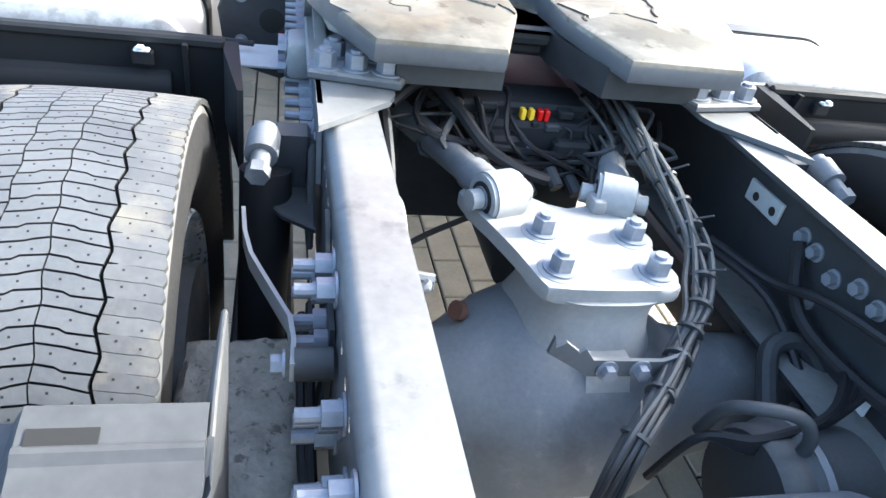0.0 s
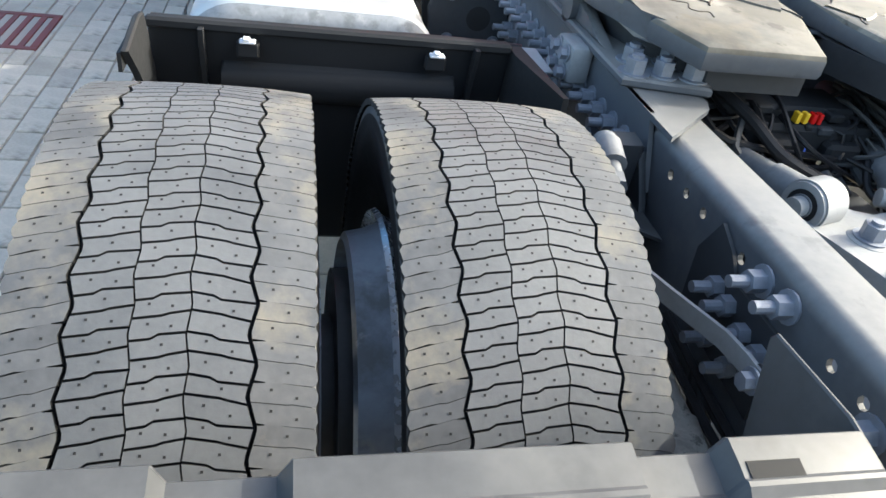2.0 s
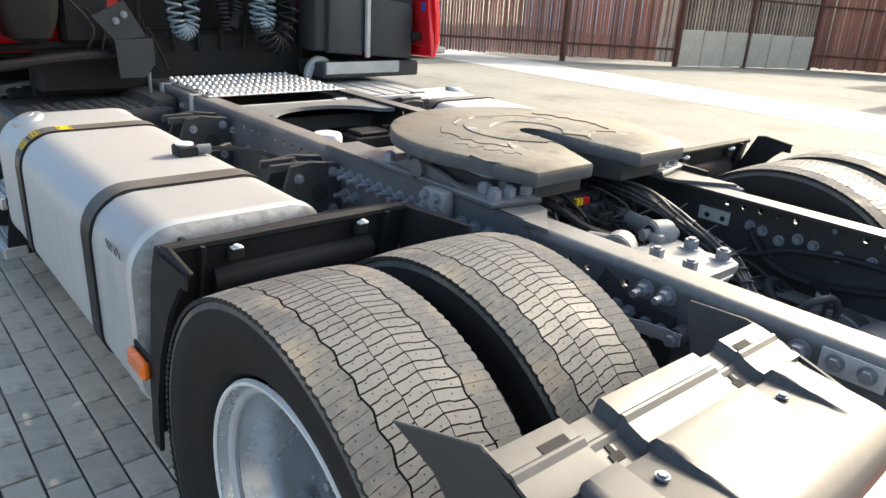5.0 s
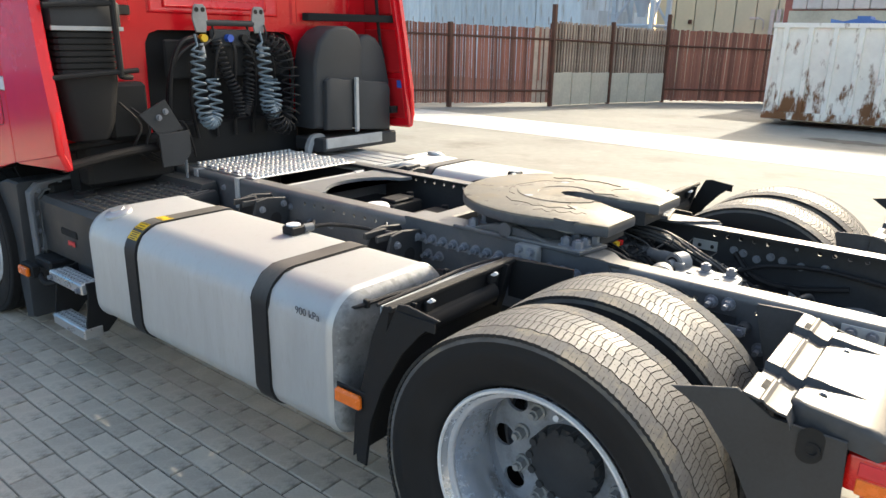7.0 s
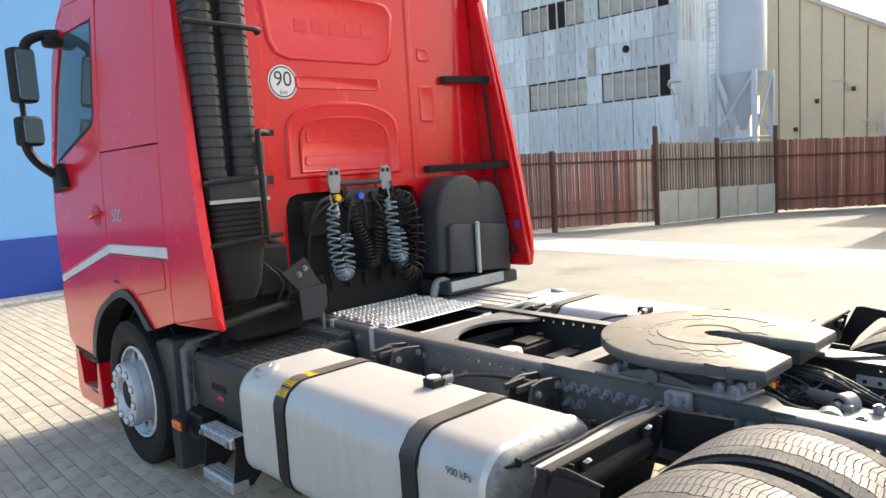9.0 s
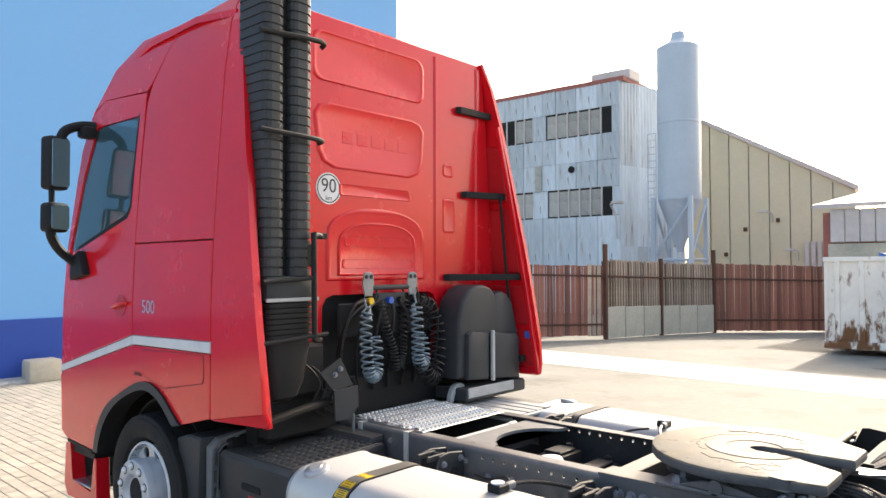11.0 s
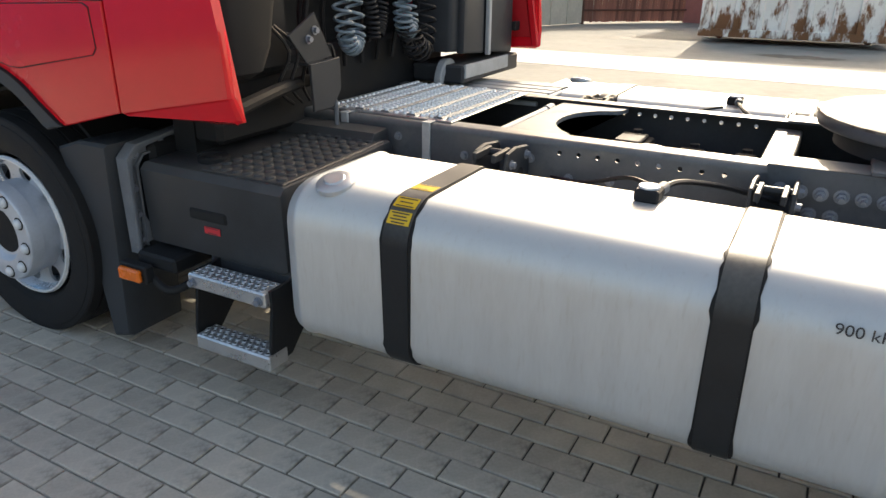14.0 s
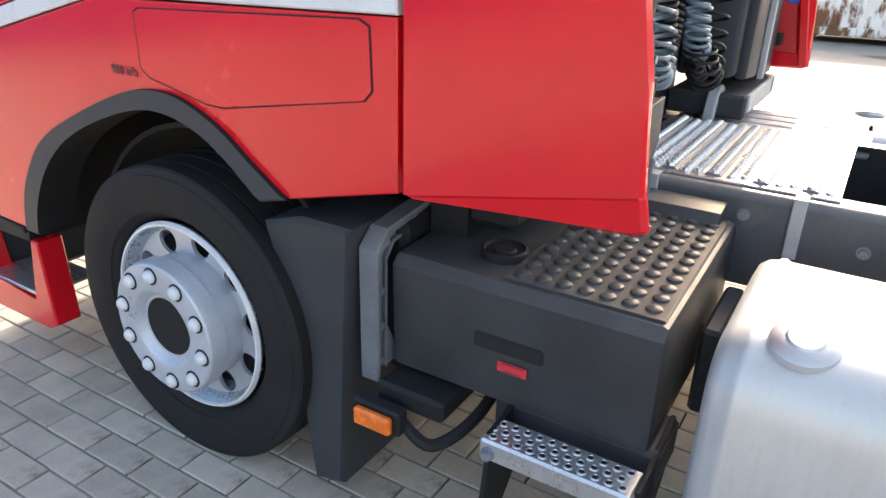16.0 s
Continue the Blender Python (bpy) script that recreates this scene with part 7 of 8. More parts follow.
# ---------------------------------------------------------------- deck behind the cab
bm = B(); box(bm, -0.385, 0.375, 2.20, 2.84, RT + 0.001, RT + 0.008, 0.002)
deck = part("deck_plate", bm, M["alu_bright"], truck, "bright aluminium tread plate deck")
KNOB = B()
lathe(KNOB, [(0, 0.013), (0.009, 0.010), (0.009, 0.007), (0.0025, 0.006), (0.002, 0.0)], (0, 0, 0), "z", 8)
KNOB = finish(KNOB, M["alu_bright"])
for k in range(5):
    y = 2.275 + k * 0.126
    bm = B()
    prism(bm, [(y - 0.024, RT + 0.007), (y + 0.024, RT + 0.007), (y + 0.017, RT + 0.015), (y - 0.017, RT + 0.015)], "x", -0.36, 0.35)
    part("tread_rib", bm, M["tank_end"], deck)
    for dy in (-0.046, 0.0, 0.046) if k < 4 else (-0.046, 0.0):
        for j in range(21):
            bolt((-0.345 + j * 0.0335 + (0.016 if dy > 0 else 0), y + dy, RT + (0.007 if dy else 0.0145)), (0, 0, 1), deck, KNOB, "stud")
for y in (2.27, 2.66):
    bm = B(); box(bm, -0.438, -0.4255, y, y + 0.035, RT - 0.16, RT + 0.004, 0.003)
    box(bm, -0.438, -0.37, y, y + 0.035, RT + 0.002, RT + 0.0065, 0.001)
    part("deck_clamp", bm, M["galv"], deck, "pale flat clamp over the rail")
bm = B(); box(bm, -0.34, 0.33, 2.82, 2.83, RT - 0.1, RT)
part("deck_lip", bm, M["chassis_dark"], deck)
bm = B(); box(bm, 0.40, 0.92, 2.16, 2.88, 0.845, 0.868, 0.006)
cover = part("battery_cover", bm, M["galv"], truck, "dusty grey slatted cover plate")
for k in range(5):
    bm = B(); box(bm, 0.42 + k * 0.1, 0.50 + k * 0.1, 2.18, 2.86, 0.868, 0.876, 0.003)
    part("slat", bm, M["galv"], cover)
bm = B(); box(bm, 0.44, 1.15, 2.36, 3.05, 0.45, 0.843, 0.02, 2)
part("battery_box", bm, M["plastic_grey"], truck, "dark battery box")

# ---------------------------------------------------------------- toolbox behind the front wheel, steps
bm = B()
prism(bm, [(-1.127, 0.50), (-1.135, 0.78), (-1.11, 0.805), (-0.47, 0.83), (-0.45, 0.80), (-0.45, 0.50)], "y", 2.425, 3.10, 0.018, seg=2)
tb = part("toolbox", bm, M["box_plastic"], truck, "dark grey plastic box with a studded top")
bm = B(); prism(bm, [(-1.10, 0.800), (-0.50, 0.824), (-0.50, 0.834), (-1.10, 0.812)], "y", 2.44, 2.81, 0.004)
part("top_panel", bm, M["box_plastic"], tb)
STUD = B()
lathe(STUD, [(0, 0.019), (0.006, 0.017), (0.009, 0.011), (0.0095, 0.0)], (0, 0, 0), "z", 12)
STUD = finish(STUD, M["box_plastic"])
for i in range(11):
    for j in range(7):
        x = -1.065 + i * 0.052
        y = 2.475 + j * 0.05
        bolt((x, y, 0.811 + (x + 1.10) * 0.037), (0, 0, 1), tb, STUD, "stud")
# black block on the box face paints the shade of a recess
bm = B(); box(bm, -1.139, -1.12, 2.68, 2.86, 0.632, 0.675, 0.008)
part("grip_recess", bm, M["pit"], tb, "near-black block, painted shade of the hand grip recess")
bm = B(); lathe(bm, [(0.800, 0.058), (0.826, 0.058), (0.830, 0.052), (0.824, 0.046), (0.822, 0.030), (0.828, 0.026), (0.829, 0.0)], (-0.985, 2.865, 0), "z", 24)
part("round_cap", bm, M["plastic"], tb)
label_plate(tb, (-1.134, 2.755, 0.60), (-1, 0, 0), (0, -1, 0), 0.075, 0.026, M["redtag"], 2, "red_label", "small red label")
# raised ledge along the inner side
bm = B(); prism(bm, [(-0.56, 0.826), (-0.535, 0.866), (-0.445, 0.872), (-0.435, 0.80), (-0.47, 0.80)], "y", 2.46, 3.06, 0.008, seg=2)
part("ledge", bm, M["box_plastic"], tb)
# silver brackets beside the box
bm = B()
prism(bm, [(-1.17, 0.45), (-1.155, 0.45), (-1.153, 0.81), (-1.105, 0.852), (-0.80, 0.887), (-0.80, 0.90), (-1.12, 0.865), (-1.17, 0.82)], "y", 3.112, 3.17, 0.004)
prism(bm, [(-1.154, 0.46), (-1.125, 0.47), (-1.122, 0.78), (-1.09, 0.822), (-0.80, 0.86), (-0.80, 0.888), (-1.106, 0.853), (-1.154, 0.811)], "y", 3.135, 3.15, 0.003)
prism(bm, [(-1.125, 0.47), (-1.119, 0.47), (-1.117, 0.78), (-1.087, 0.818), (-0.80, 0.855), (-0.80, 0.861), (-1.09, 0.823), (-1.122, 0.782)], "y", 3.120, 3.151, 0.002)
fb = part("cast_frame", bm, M["cast"], truck, "grey cast aluminium step frame")
for x, z in ((-1.14, 0.50), (-1.14, 0.60), (-1.139, 0.70), (-1.117, 0.825), (-1.0, 0.855), (-0.88, 0.87)):
    bolt((x, 3.135, z), (0, -1, 0), fb, BOLT)
bm = B(); prism(bm, [(-1.14, 0.49), (-1.08, 0.49), (-1.09, 0.52), (-1.13, 0.60)], "y", 3.11, 3.13)
part("foot", bm, M["cast"], fb)
# added block that shuts out the sun between tank and toolbox
bm = B(); box(bm, -0.80, -0.50, 2.365, 2.415, 0.42, 0.66, 0.01)
part("box_bracket", bm, M["chassis_dark"], truck, "dark filler added between tank and box")
# added dark box, covers the sunlit ground seen behind the step frame
bm = B(); box(bm, -1.06, -0.45, 3.105, 3.30, 0.42, 0.86, 0.02)
part("wheel_bracket", bm, M["plastic"], truck, "dark filler box added behind the front mudflap")
# step ladder
SHOLE = B()
lathe(SHOLE, [(-0.001, 0.0125), (0.002, 0.0095), (0.0022, 0.0072), (0.0008, 0.0066), (0.0006, 0.0)], (0, 0, 0), "z", 12)
SHOLE = finish(SHOLE, M["alu_bright"])
SHOLE.materials.append(M["pit"])
for p in SHOLE.polygons:
    if math.hypot(p.center.x, p.center.y) < 0.0055:
        p.material_index = 1


def step_board(z, y0, y1, x0, x1, parent=None):
    bm = B()
    box(bm, x0, x1, y0, y1, z - 0.055, z, 0.006)
    ob = part("boarding_step" if parent is None else "step_board", bm, M["alu_bright"], parent or truck, "perforated bright aluminium step")
    r = random.Random(int(z * 100))
    for i in range(3):
        for j in range(11):
            bm_at = (x0 + 0.022 + i * (x1 - x0 - 0.044) / 2, y0 + 0.025 + j * (y1 - y0 - 0.05) / 10 + (0.012 if i == 1 else 0), z + 0.0005)
            bolt(bm_at, (0, 0, 1), ob, SHOLE, "hole")
    return ob


up = step_board(0.487, 2.415, 2.765, -1.262, -1.165)
step_board(0.262, 2.40, 2.74, -1.282, -1.185, up)
for y in (2.42, 2.76):
    bolt((-1.263, y + (0.02 if y < 2.5 else -0.02), 0.455), (-1, 0, 0), up, BOLT)
for y0 in (2.405, 2.748):
    bm = B(); prism(bm, [(-1.24, 0.49), (-1.16, 0.49), (-0.98, 0.52), (-0.98, 0.40), (-1.16, 0.22), (-1.26, 0.22), (-1.262, 0.28), (-1.235, 0.42)], "y", y0, y0 + 0.012, 0.002)
    part("side_plate", bm, M["plastic"], up, "black side plate")
bm = B(); box(bm, -1.12, -0.95, 2.40, 2.80, 0.40, 0.50, 0.01)
part("step_bracket", bm, M["chassis_dark"], truck)
# front marker and black housing
bm = B(); box(bm, -1.285, -1.262, 3.0, 3.11, 0.395, 0.445, 0.007)
mk = part("side_marker", bm, M["orange"], truck, "orange side marker lamp")
bm = B(); box(bm, -1.262, -1.22, 2.985, 3.125, 0.385, 0.455, 0.006)
part("lamp_base", bm, M["plastic"], mk)
bm = B(); tube(bm, [(-1.22, 3.0, 0.40), (-1.21, 2.92, 0.36), (-1.1, 2.86, 0.40), (-0.9, 2.86, 0.46)], 0.016, 8)
box(bm, -1.2, -1.0, 2.90, 3.1, 0.42, 0.48, 0.01)
part("marker_arm", bm, M["plastic"], truck)
# mudflap behind the front wheel
for s in (-1, 1):
    bm = B()
    prism(bm, [(3.46, 0.83), (3.33, 0.87), (3.17, 0.87), (3.20, 0.60), (3.22, 0.08), (3.33, 0.05), (3.345, 0.30), (3.36, 0.60)], "x", s * 0.93, s * 1.20, 0.012)
    part("front_mudflap", bm, M["plastic_grey"], truck, "dark grey plastic mudflap")
    bm = B()
    a0 = [(FRONT_Y + 0.56 * math.cos(radians(a)), FRONT_Z + 0.56 * math.sin(radians(a))) for a in range(30, 151, 8)]
    a1 = [(FRONT_Y + 0.545 * math.cos(radians(a)), FRONT_Z + 0.545 * math.sin(radians(a))) for a in range(150, 29, -8)]
    prism(bm, a0 + a1, "x", s * 0.70, s * 1.10)
    part("wheel_liner", bm, M["rubber"], truck)

# ================================================================ the cab
LEVELS = [(0.0, 1.25), (1.6, 1.25), (2.0, 1.237), (2.5, 1.205), (2.95, 1.17), (3.25, 1.13), (3.45, 1.06), (3.7, 0.9)]


def half_width(z):
    for (z0, a), (z1, b) in zip(LEVELS, LEVELS[1:]):
        if z <= z1:
            return a + (b - a) * (z - z0) / (z1 - z0)
    return LEVELS[-1][1]


def lean_in(bm, s):
    """Fold the side skin inward above the belt line, as the cab's sides do."""
    for z in (1.6, 2.0, 2.5, 2.95, 3.25):
        bmesh.ops.bisect_plane(bm, geom=bm.verts[:] + bm.edges[:] + bm.faces[:], plane_co=(0, 0, z), plane_no=(0, 0, 1))
    for v in bm.verts:
        v.co.x += s * (half_width(v.co.z) - 1.25)


def skin(name, poly, s, mat, parent, label="", proud=0.0, thick=0.028, bev=0.004):
    bm = B()
    prism(bm, poly, "x", s * (1.25 - thick), s * (1.25 + proud), bev)
    lean_in(bm, s)
    return part(name, bm, mat, parent, label)


def arc(cy, cz, r, a0, a1, n, sy=1.0):
    return [(cy + r * sy * math.cos(radians(a0 + (a1 - a0) * k / n)), cz + r * math.sin(radians(a0 + (a1 - a0) * k / n))) for k in range(n + 1)]


# dark inner shell that closes the cab
bm = B()
prism(bm, [(3.0, 1.02), (3.36, 0.99), (3.5, 1.10), (3.8, 1.17), (4.1, 1.10), (4.5, 0.95), (4.6, 0.5), (5.04, 0.5), (5.08, 1.1), (5.04, 1.86), (4.78, 1.95), (3.98, 1.95), (3.98, 2.96), (4.72, 2.96), (4.45, 3.2), (4.08, 3.42), (3.02, 3.42)], "x", -1.215, 1.215)
lean_in(bm, 1)
for v in bm.verts:
    w = half_width(v.co.z) - 0.035
    v.co.x = w if v.co.x > 0 else -w
part("cab_shell", bm, M["plastic"], truck, "dark inner shell of the cab")
# roof
bm = B()
rows = []
for y, zt in ((2.96, 3.46), (3.4, 3.52), (4.0, 3.50), (4.3, 3.42), (4.62, 3.18)):
    rows.append([bm.verts.new((x, y, zt - 0.10 * abs(x) ** 3)) for x in (-1.12, -0.9, -0.5, 0, 0.5, 0.9, 1.12)])
for p, q in zip(rows, rows[1:]):
    for k in range(6):
        bm.faces.new((p[k], p[k + 1], q[k + 1], q[k]))
r = bmesh.ops.extrude_face_region(bm, geom=bm.faces[:])
bmesh.ops.translate(bm, verts=[v for v in r["geom"] if isinstance(v, bmesh.types.BMVert)], vec=(0, 0, -0.04))
part("roof", bm, M["red"], truck, "red cab roof")

for s in (-1, 1):
    # lower side panel with the wheel arch cut out
    arch_out = [(3.31, 0.935), (3.42, 1.01), (3.52, 1.08), (3.66, 1.135), (3.8, 1.135), (3.94, 1.095), (4.12, 1.02), (4.26, 0.95), (4.36, 0.87), (4.46, 0.73), (4.505, 0.58)]
    arch_in = [(3.415, 0.91), (3.5, 0.985), (3.6, 1.045), (3.71, 1.072), (3.82, 1.068), (3.96, 1.028), (4.09, 0.975), (4.21, 0.9), (4.32, 0.79), (4.39, 0.67), (4.415, 0.58)]
    arch_in = [(yo + (yi - yo) * 0.8, zo + (zi - zo) * 0.8) for (yo, zo), (yi, zi) in zip(arch_out, arch_in)]
    arch_out, arch_in = [[(p.x, p.y) for p in smooth_line([(y, z, 0) for y, z in a], 4)] for a in (arch_out, arch_in)]
    low = [(2.998, 1.012)] + arch_out + [(5.0, 0.60), (5.10, 0.64), (5.125, 1.05), (5.10, 1.075), (3.945, 1.352), (2.998, 1.368)]
    lp = skin("lower_side_panel", low, s, M["red"], truck, "glossy red lower cab panel")
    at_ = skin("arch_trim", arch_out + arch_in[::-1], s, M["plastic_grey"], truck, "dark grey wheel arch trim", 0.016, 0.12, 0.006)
    # trim faces turned into the arch take the blacker rubber colour
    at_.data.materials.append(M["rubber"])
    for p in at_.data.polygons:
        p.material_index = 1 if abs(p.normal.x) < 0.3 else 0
    # reflective stripe
    skin("stripe", [(2.998, 1.372), (3.945, 1.358), (3.945, 1.415), (2.998, 1.435)], s, M["stripe"], lp, "pale grey stripe", 0.001)
    skin("stripe", [(3.955, 1.355), (5.10, 1.08), (5.11, 1.125), (3.955, 1.412)], s, M["stripe"], lp, "pale grey stripe", 0.001)
    # side locker hatch, a shut seam round it
    hatch = [(3.79, 1.325), (3.77, 1.335), (3.09, 1.358), (3.065, 1.345), (3.06, 1.22), (3.08, 1.198), (3.50, 1.128), (3.56, 1.13), (3.76, 1.17), (3.79, 1.19)]
    c = (3.42, 1.25)
    skin("hatch_seam", [(c[0] + (y - c[0]) * 1.012, c[1] + (z - c[1]) * 1.035) for y, z in hatch], s, M["pit"], lp, "", 0.0012, 0.01, 0.0)
    skin("hatch", hatch, s, M["red"], lp, "", 0.003, 0.01, 0.001)
    # sleeper side, two panels
    skin("sleeper_panel", [(2.998, 1.438), (3.945, 1.418), (3.945, 2.0), (2.998, 2.0)], s, M["red"], truck, "glossy red sleeper side panel")
    skin("sleeper_panel", [(2.998, 2.008), (3.945, 2.008), (3.93, 2.9), (3.88, 3.05), (3.75, 3.2), (3.6, 3.40), (2.998, 3.44)], s, M["red"], truck, "glossy red sleeper side panel")
    # door, built as frame round its window
    door = skin("door", [(3.955, 1.418), (5.105, 1.13), (5.10, 1.5), (5.07, 1.9), (4.88, 1.985), (4.10, 2.19), (4.05, 2.25), (4.03, 2.86), (4.66, 2.87), (4.72, 2.83), (4.86, 2.5), (5.02, 1.93), (5.08, 1.89), (4.93, 2.72), (4.80, 2.96), (4.6, 3.05), (3.955, 3.0)], s, M["red"], truck, "glossy red cab door")
    skin("window", [(4.11, 2.20), (4.87, 2.0), (5.0, 1.96), (4.85, 2.5), (4.71, 2.82), (4.66, 2.86), (4.04, 2.85), (4.06, 2.26)], s, M["glass"], door, "tinted side window", -0.012, 0.02, 0.0).visible_shadow = False
    skin("window_seal", [(4.085, 2.175), (4.87, 1.975), (4.87, 2.0), (4.11, 2.20), (4.06, 2.26), (4.04, 2.85), (4.02, 2.87), (4.035, 2.25)], s, M["plastic"], door, "", 0.001, 0.02, 0.0)
    bm = B()
    tube(bm, [(s * 1.254, 4.02, 1.62), (s * 1.285, 4.05, 1.615), (s * 1.285, 4.17, 1.59), (s * 1.254, 4.20, 1.585)], 0.012, 8, 4)
    part("door_handle", bm, M["red"], door, "red door handle")
    # flat disc in darker red, painting the shade of the handle recess
    bm = B(); lathe(bm, [(0, 0.07), (-s * 0.001, 0.07), (-s * 0.0015, 0.0)], (s * 1.2535, 4.11, 1.60), "x", 20)
    part("handle_recess", bm, M["red_in"], door)
    # forward skin above the door and the front corner
    skin("roof_side", [(3.60, 3.405), (3.755, 3.205), (3.885, 3.055), (3.955, 3.005), (4.6, 3.055), (4.80, 2.97), (4.5, 3.26), (4.2, 3.42)], s, M["red"], truck, "red roof side")
    # air deflector behind the cab
    dp = [(2.988, 1.012), (2.96, 1.008), (2.50, 1.022), (2.475, 1.035), (2.50, 1.3), (2.62, 2.0), (2.735, 2.6), (2.80, 2.95), (2.86, 3.25), (2.90, 3.45), (2.988, 3.45)]
    bm = B()
    prism(bm, dp, "x", s * 1.22, s * 1.254, 0.01)
    for z in (1.100, 1.106):
        bmesh.ops.bisect_plane(bm, geom=bm.verts[:] + bm.edges[:] + bm.faces[:], plane_co=(0, 2.5, z), plane_no=(0, 0.19, 1))
    lean_in(bm, s)
    for v in bm.verts:
        # the lower edge is set back below a crease
        low_ = 1.103 - 0.19 * (v.co.y - 2.5) - v.co.z
        if low_ > 0.0:
            v.co.x -= s * (0.005 + 0.32 * low_)
    df = part("side_deflector", bm, M["red"], truck, "glossy red side air deflector", 10)
    # inner stiffening of the deflector
    for z0, z1, y0 in ((1.08, 1.36, 2.53), (1.40, 1.70, 2.57), (1.80, 2.30, 2.66), (2.36, 2.8, 2.76)):
        bm = B()
        prism(bm, [(y0, z0), (2.96, z0), (2.96, z1), (y0 + 0.05, z1)], "x", s * 1.205, s * 1.222, 0.008)
        lean_in(bm, s)
        part("inner_rib", bm, M["red_in"], df)
    bm = B()
    prism(bm, [(2.48, 1.03), (2.52, 1.03), (2.84, 2.95), (2.80, 2.95)], "x", s * 1.19, s * 1.222, 0.006)
    lean_in(bm, s)
    part("edge_flange", bm, M["red"], df)
    # black hinge straps from the rear wall to the deflector
    for z, x0, y1 in ((1.77, 0.60, 2.65), (2.40, 0.80, 2.77), (3.04, 0.74, 2.875)):
        hw = half_width(z)
        bm = B()
        prism(bm, [(s * x0, 2.92), (s * (x0 + 0.02), 2.88), (s * (hw - 0.04), y1), (s * (hw - 0.03), y1 + 0.03)], "z", z - 0.025, z + 0.025, 0.004)
        part("hinge_strap", bm, M["plastic"], df, "black hinge strap")
    bm = B(); tube(bm, [(s * 1.13, 2.735, 1.77), (s * 1.12, 2.79, 2.42)], 0.012, 8, 1)
    tube(bm, [(s * 1.13, 2.735, 1.77), (s * 1.14, 2.72, 1.6), (s * 1.15, 2.70, 1.5)], 0.012, 8, 3)
    part("stay", bm, M["plastic"], df)
    # front corner: bumper step
    bm = B()
    prism(bm, [(4.50, 0.20), (4.56, 0.17), (5.02, 0.17), (5.08, 0.25), (5.06, 0.55), (4.97, 0.58), (4.93, 0.30), (4.60, 0.27), (4.56, 0.52), (4.52, 0.52)], "x", s * 1.14, s * 1.235, 0.006)
    bumper = part("bumper_corner", bm, M["red"], truck, "red bumper corner with a step")
    bm = B(); box(bm, s * 1.0, s * 1.225, 4.59, 4.94, 0.285, 0.30, 0.003)
    part("step_tread", bm, M["alu_bright"], bumper)
    bm = B(); box(bm, s * 0.6, s * 1.2, 4.96, 5.05, 0.2, 0.62, 0.02)
    part("bumper", bm, M["plastic_grey"], bumper)
    skin("door_step_edge", [(4.56, 0.55), (5.0, 0.57), (5.0, 0.595), (4.56, 0.572)], s, M["plastic"], bumper, "", -0.004)
# model number in chrome digits on the left side
badge = writing("badge", "500", 0.115, lie((-1.2515, 3.73, 1.60), (0, -1, 0), (0, 0, 1)), truck, M["alu_bright"])
tagged(badge, "chrome model number 500")
writing("print", "900 kPa", 0.034, lie((-1.2526, 3.86, 1.175), (0, -1, 0), (0, 0, 1)), truck, M["ink"])
# windscreen and front face
bm = B(); prism(bm, [(5.06, 1.95), (5.09, 1.93), (4.86, 2.93), (4.83, 2.93)], "x", -1.17, 1.17)
part("windscreen", bm, M["glass"], truck, "tinted windscreen").visible_shadow = False
bm = B(); prism(bm, [(5.0, 0.62), (5.11, 0.62), (5.13, 1.10), (5.09, 1.92), (5.04, 1.92)], "x", -1.22, 1.22)
part("front_panel", bm, M["red"], truck, "red cab front panel")
bm = B(); box(bm, -1.1, 1.1, 4.0, 4.35, 1.45, 2.05, 0.08, 2)
part("seat_row", bm, M["plastic"], truck, "dark seats inside the cab")

# ---------------------------------------------------------------- rear wall with pressed panels
bm = B()
prism(bm, [(-1.20, 1.05), (-0.53, 1.05), (-0.53, 1.60), (-0.50, 1.655), (-0.44, 1.675), (0.44, 1.675), (0.50, 1.655), (0.53, 1.60), (0.53, 1.05), (1.20, 1.05), (1.20, 1.6), (1.19, 2.0), (1.12, 2.95), (1.06, 3.44), (-1.06, 3.44), (-1.12, 2.95), (-1.19, 2.0), (-1.20, 1.6)], "y", 2.93, 2.99, 0.004)
wall = part("rear_wall", bm, M["red"], truck, "red pressed-steel cab rear wall")


def pressing(poly, out=0.012, w=0.02, mat="red", y=2.93):
    """A raised bead along a closed outline."""
    n = len(poly)
    cx, cz = sum(p[0] for p in poly) / n, sum(p[1] for p in poly) / n
    bm = B()
    def inset(k):
        r = []
        for i, (x, z) in enumerate(poly):
            dx, dz = x - cx, z - cz
            L_ = math.hypot(dx, dz)
            r.append((x - dx / L_ * k, z - dz / L_ * k))
        return r
    loops = []
    for k, o in ((0.0, 0.0), (w * 0.35, out * 0.3), (w * 0.8, out * 0.85), (w * 1.3, out), (w * 2.2, out), (w * 2.8, out * 0.7), (w * 3.4, out * 0.55)):
        loops.append([bm.verts.new((x, y - o - 0.0005, z)) for x, z in inset(k)])
    bm.faces.new(loops[-1])
    for p, q in zip(loops, loops[1:]):
        for i in range(n):
            bm.faces.new((p[i], p[(i + 1) % n], q[(i + 1) % n], q[i]))
    return part("pressing", bm, M[mat], wall, "", 50)


def rounded(x0, x1, z0, z1, r, n=4):
    pts = []
    for cx, cz, a in ((x1 - r, z1 - r, 0), (x0 + r, z1 - r, 90), (x0 + r, z0 + r, 180), (x1 - r, z0 + r, 270)):
        pts += [(cx + r * math.cos(radians(a + 90 * k / n)), cz + r * math.sin(radians(a + 90 * k / n))) for k in range(n + 1)]
    return pts


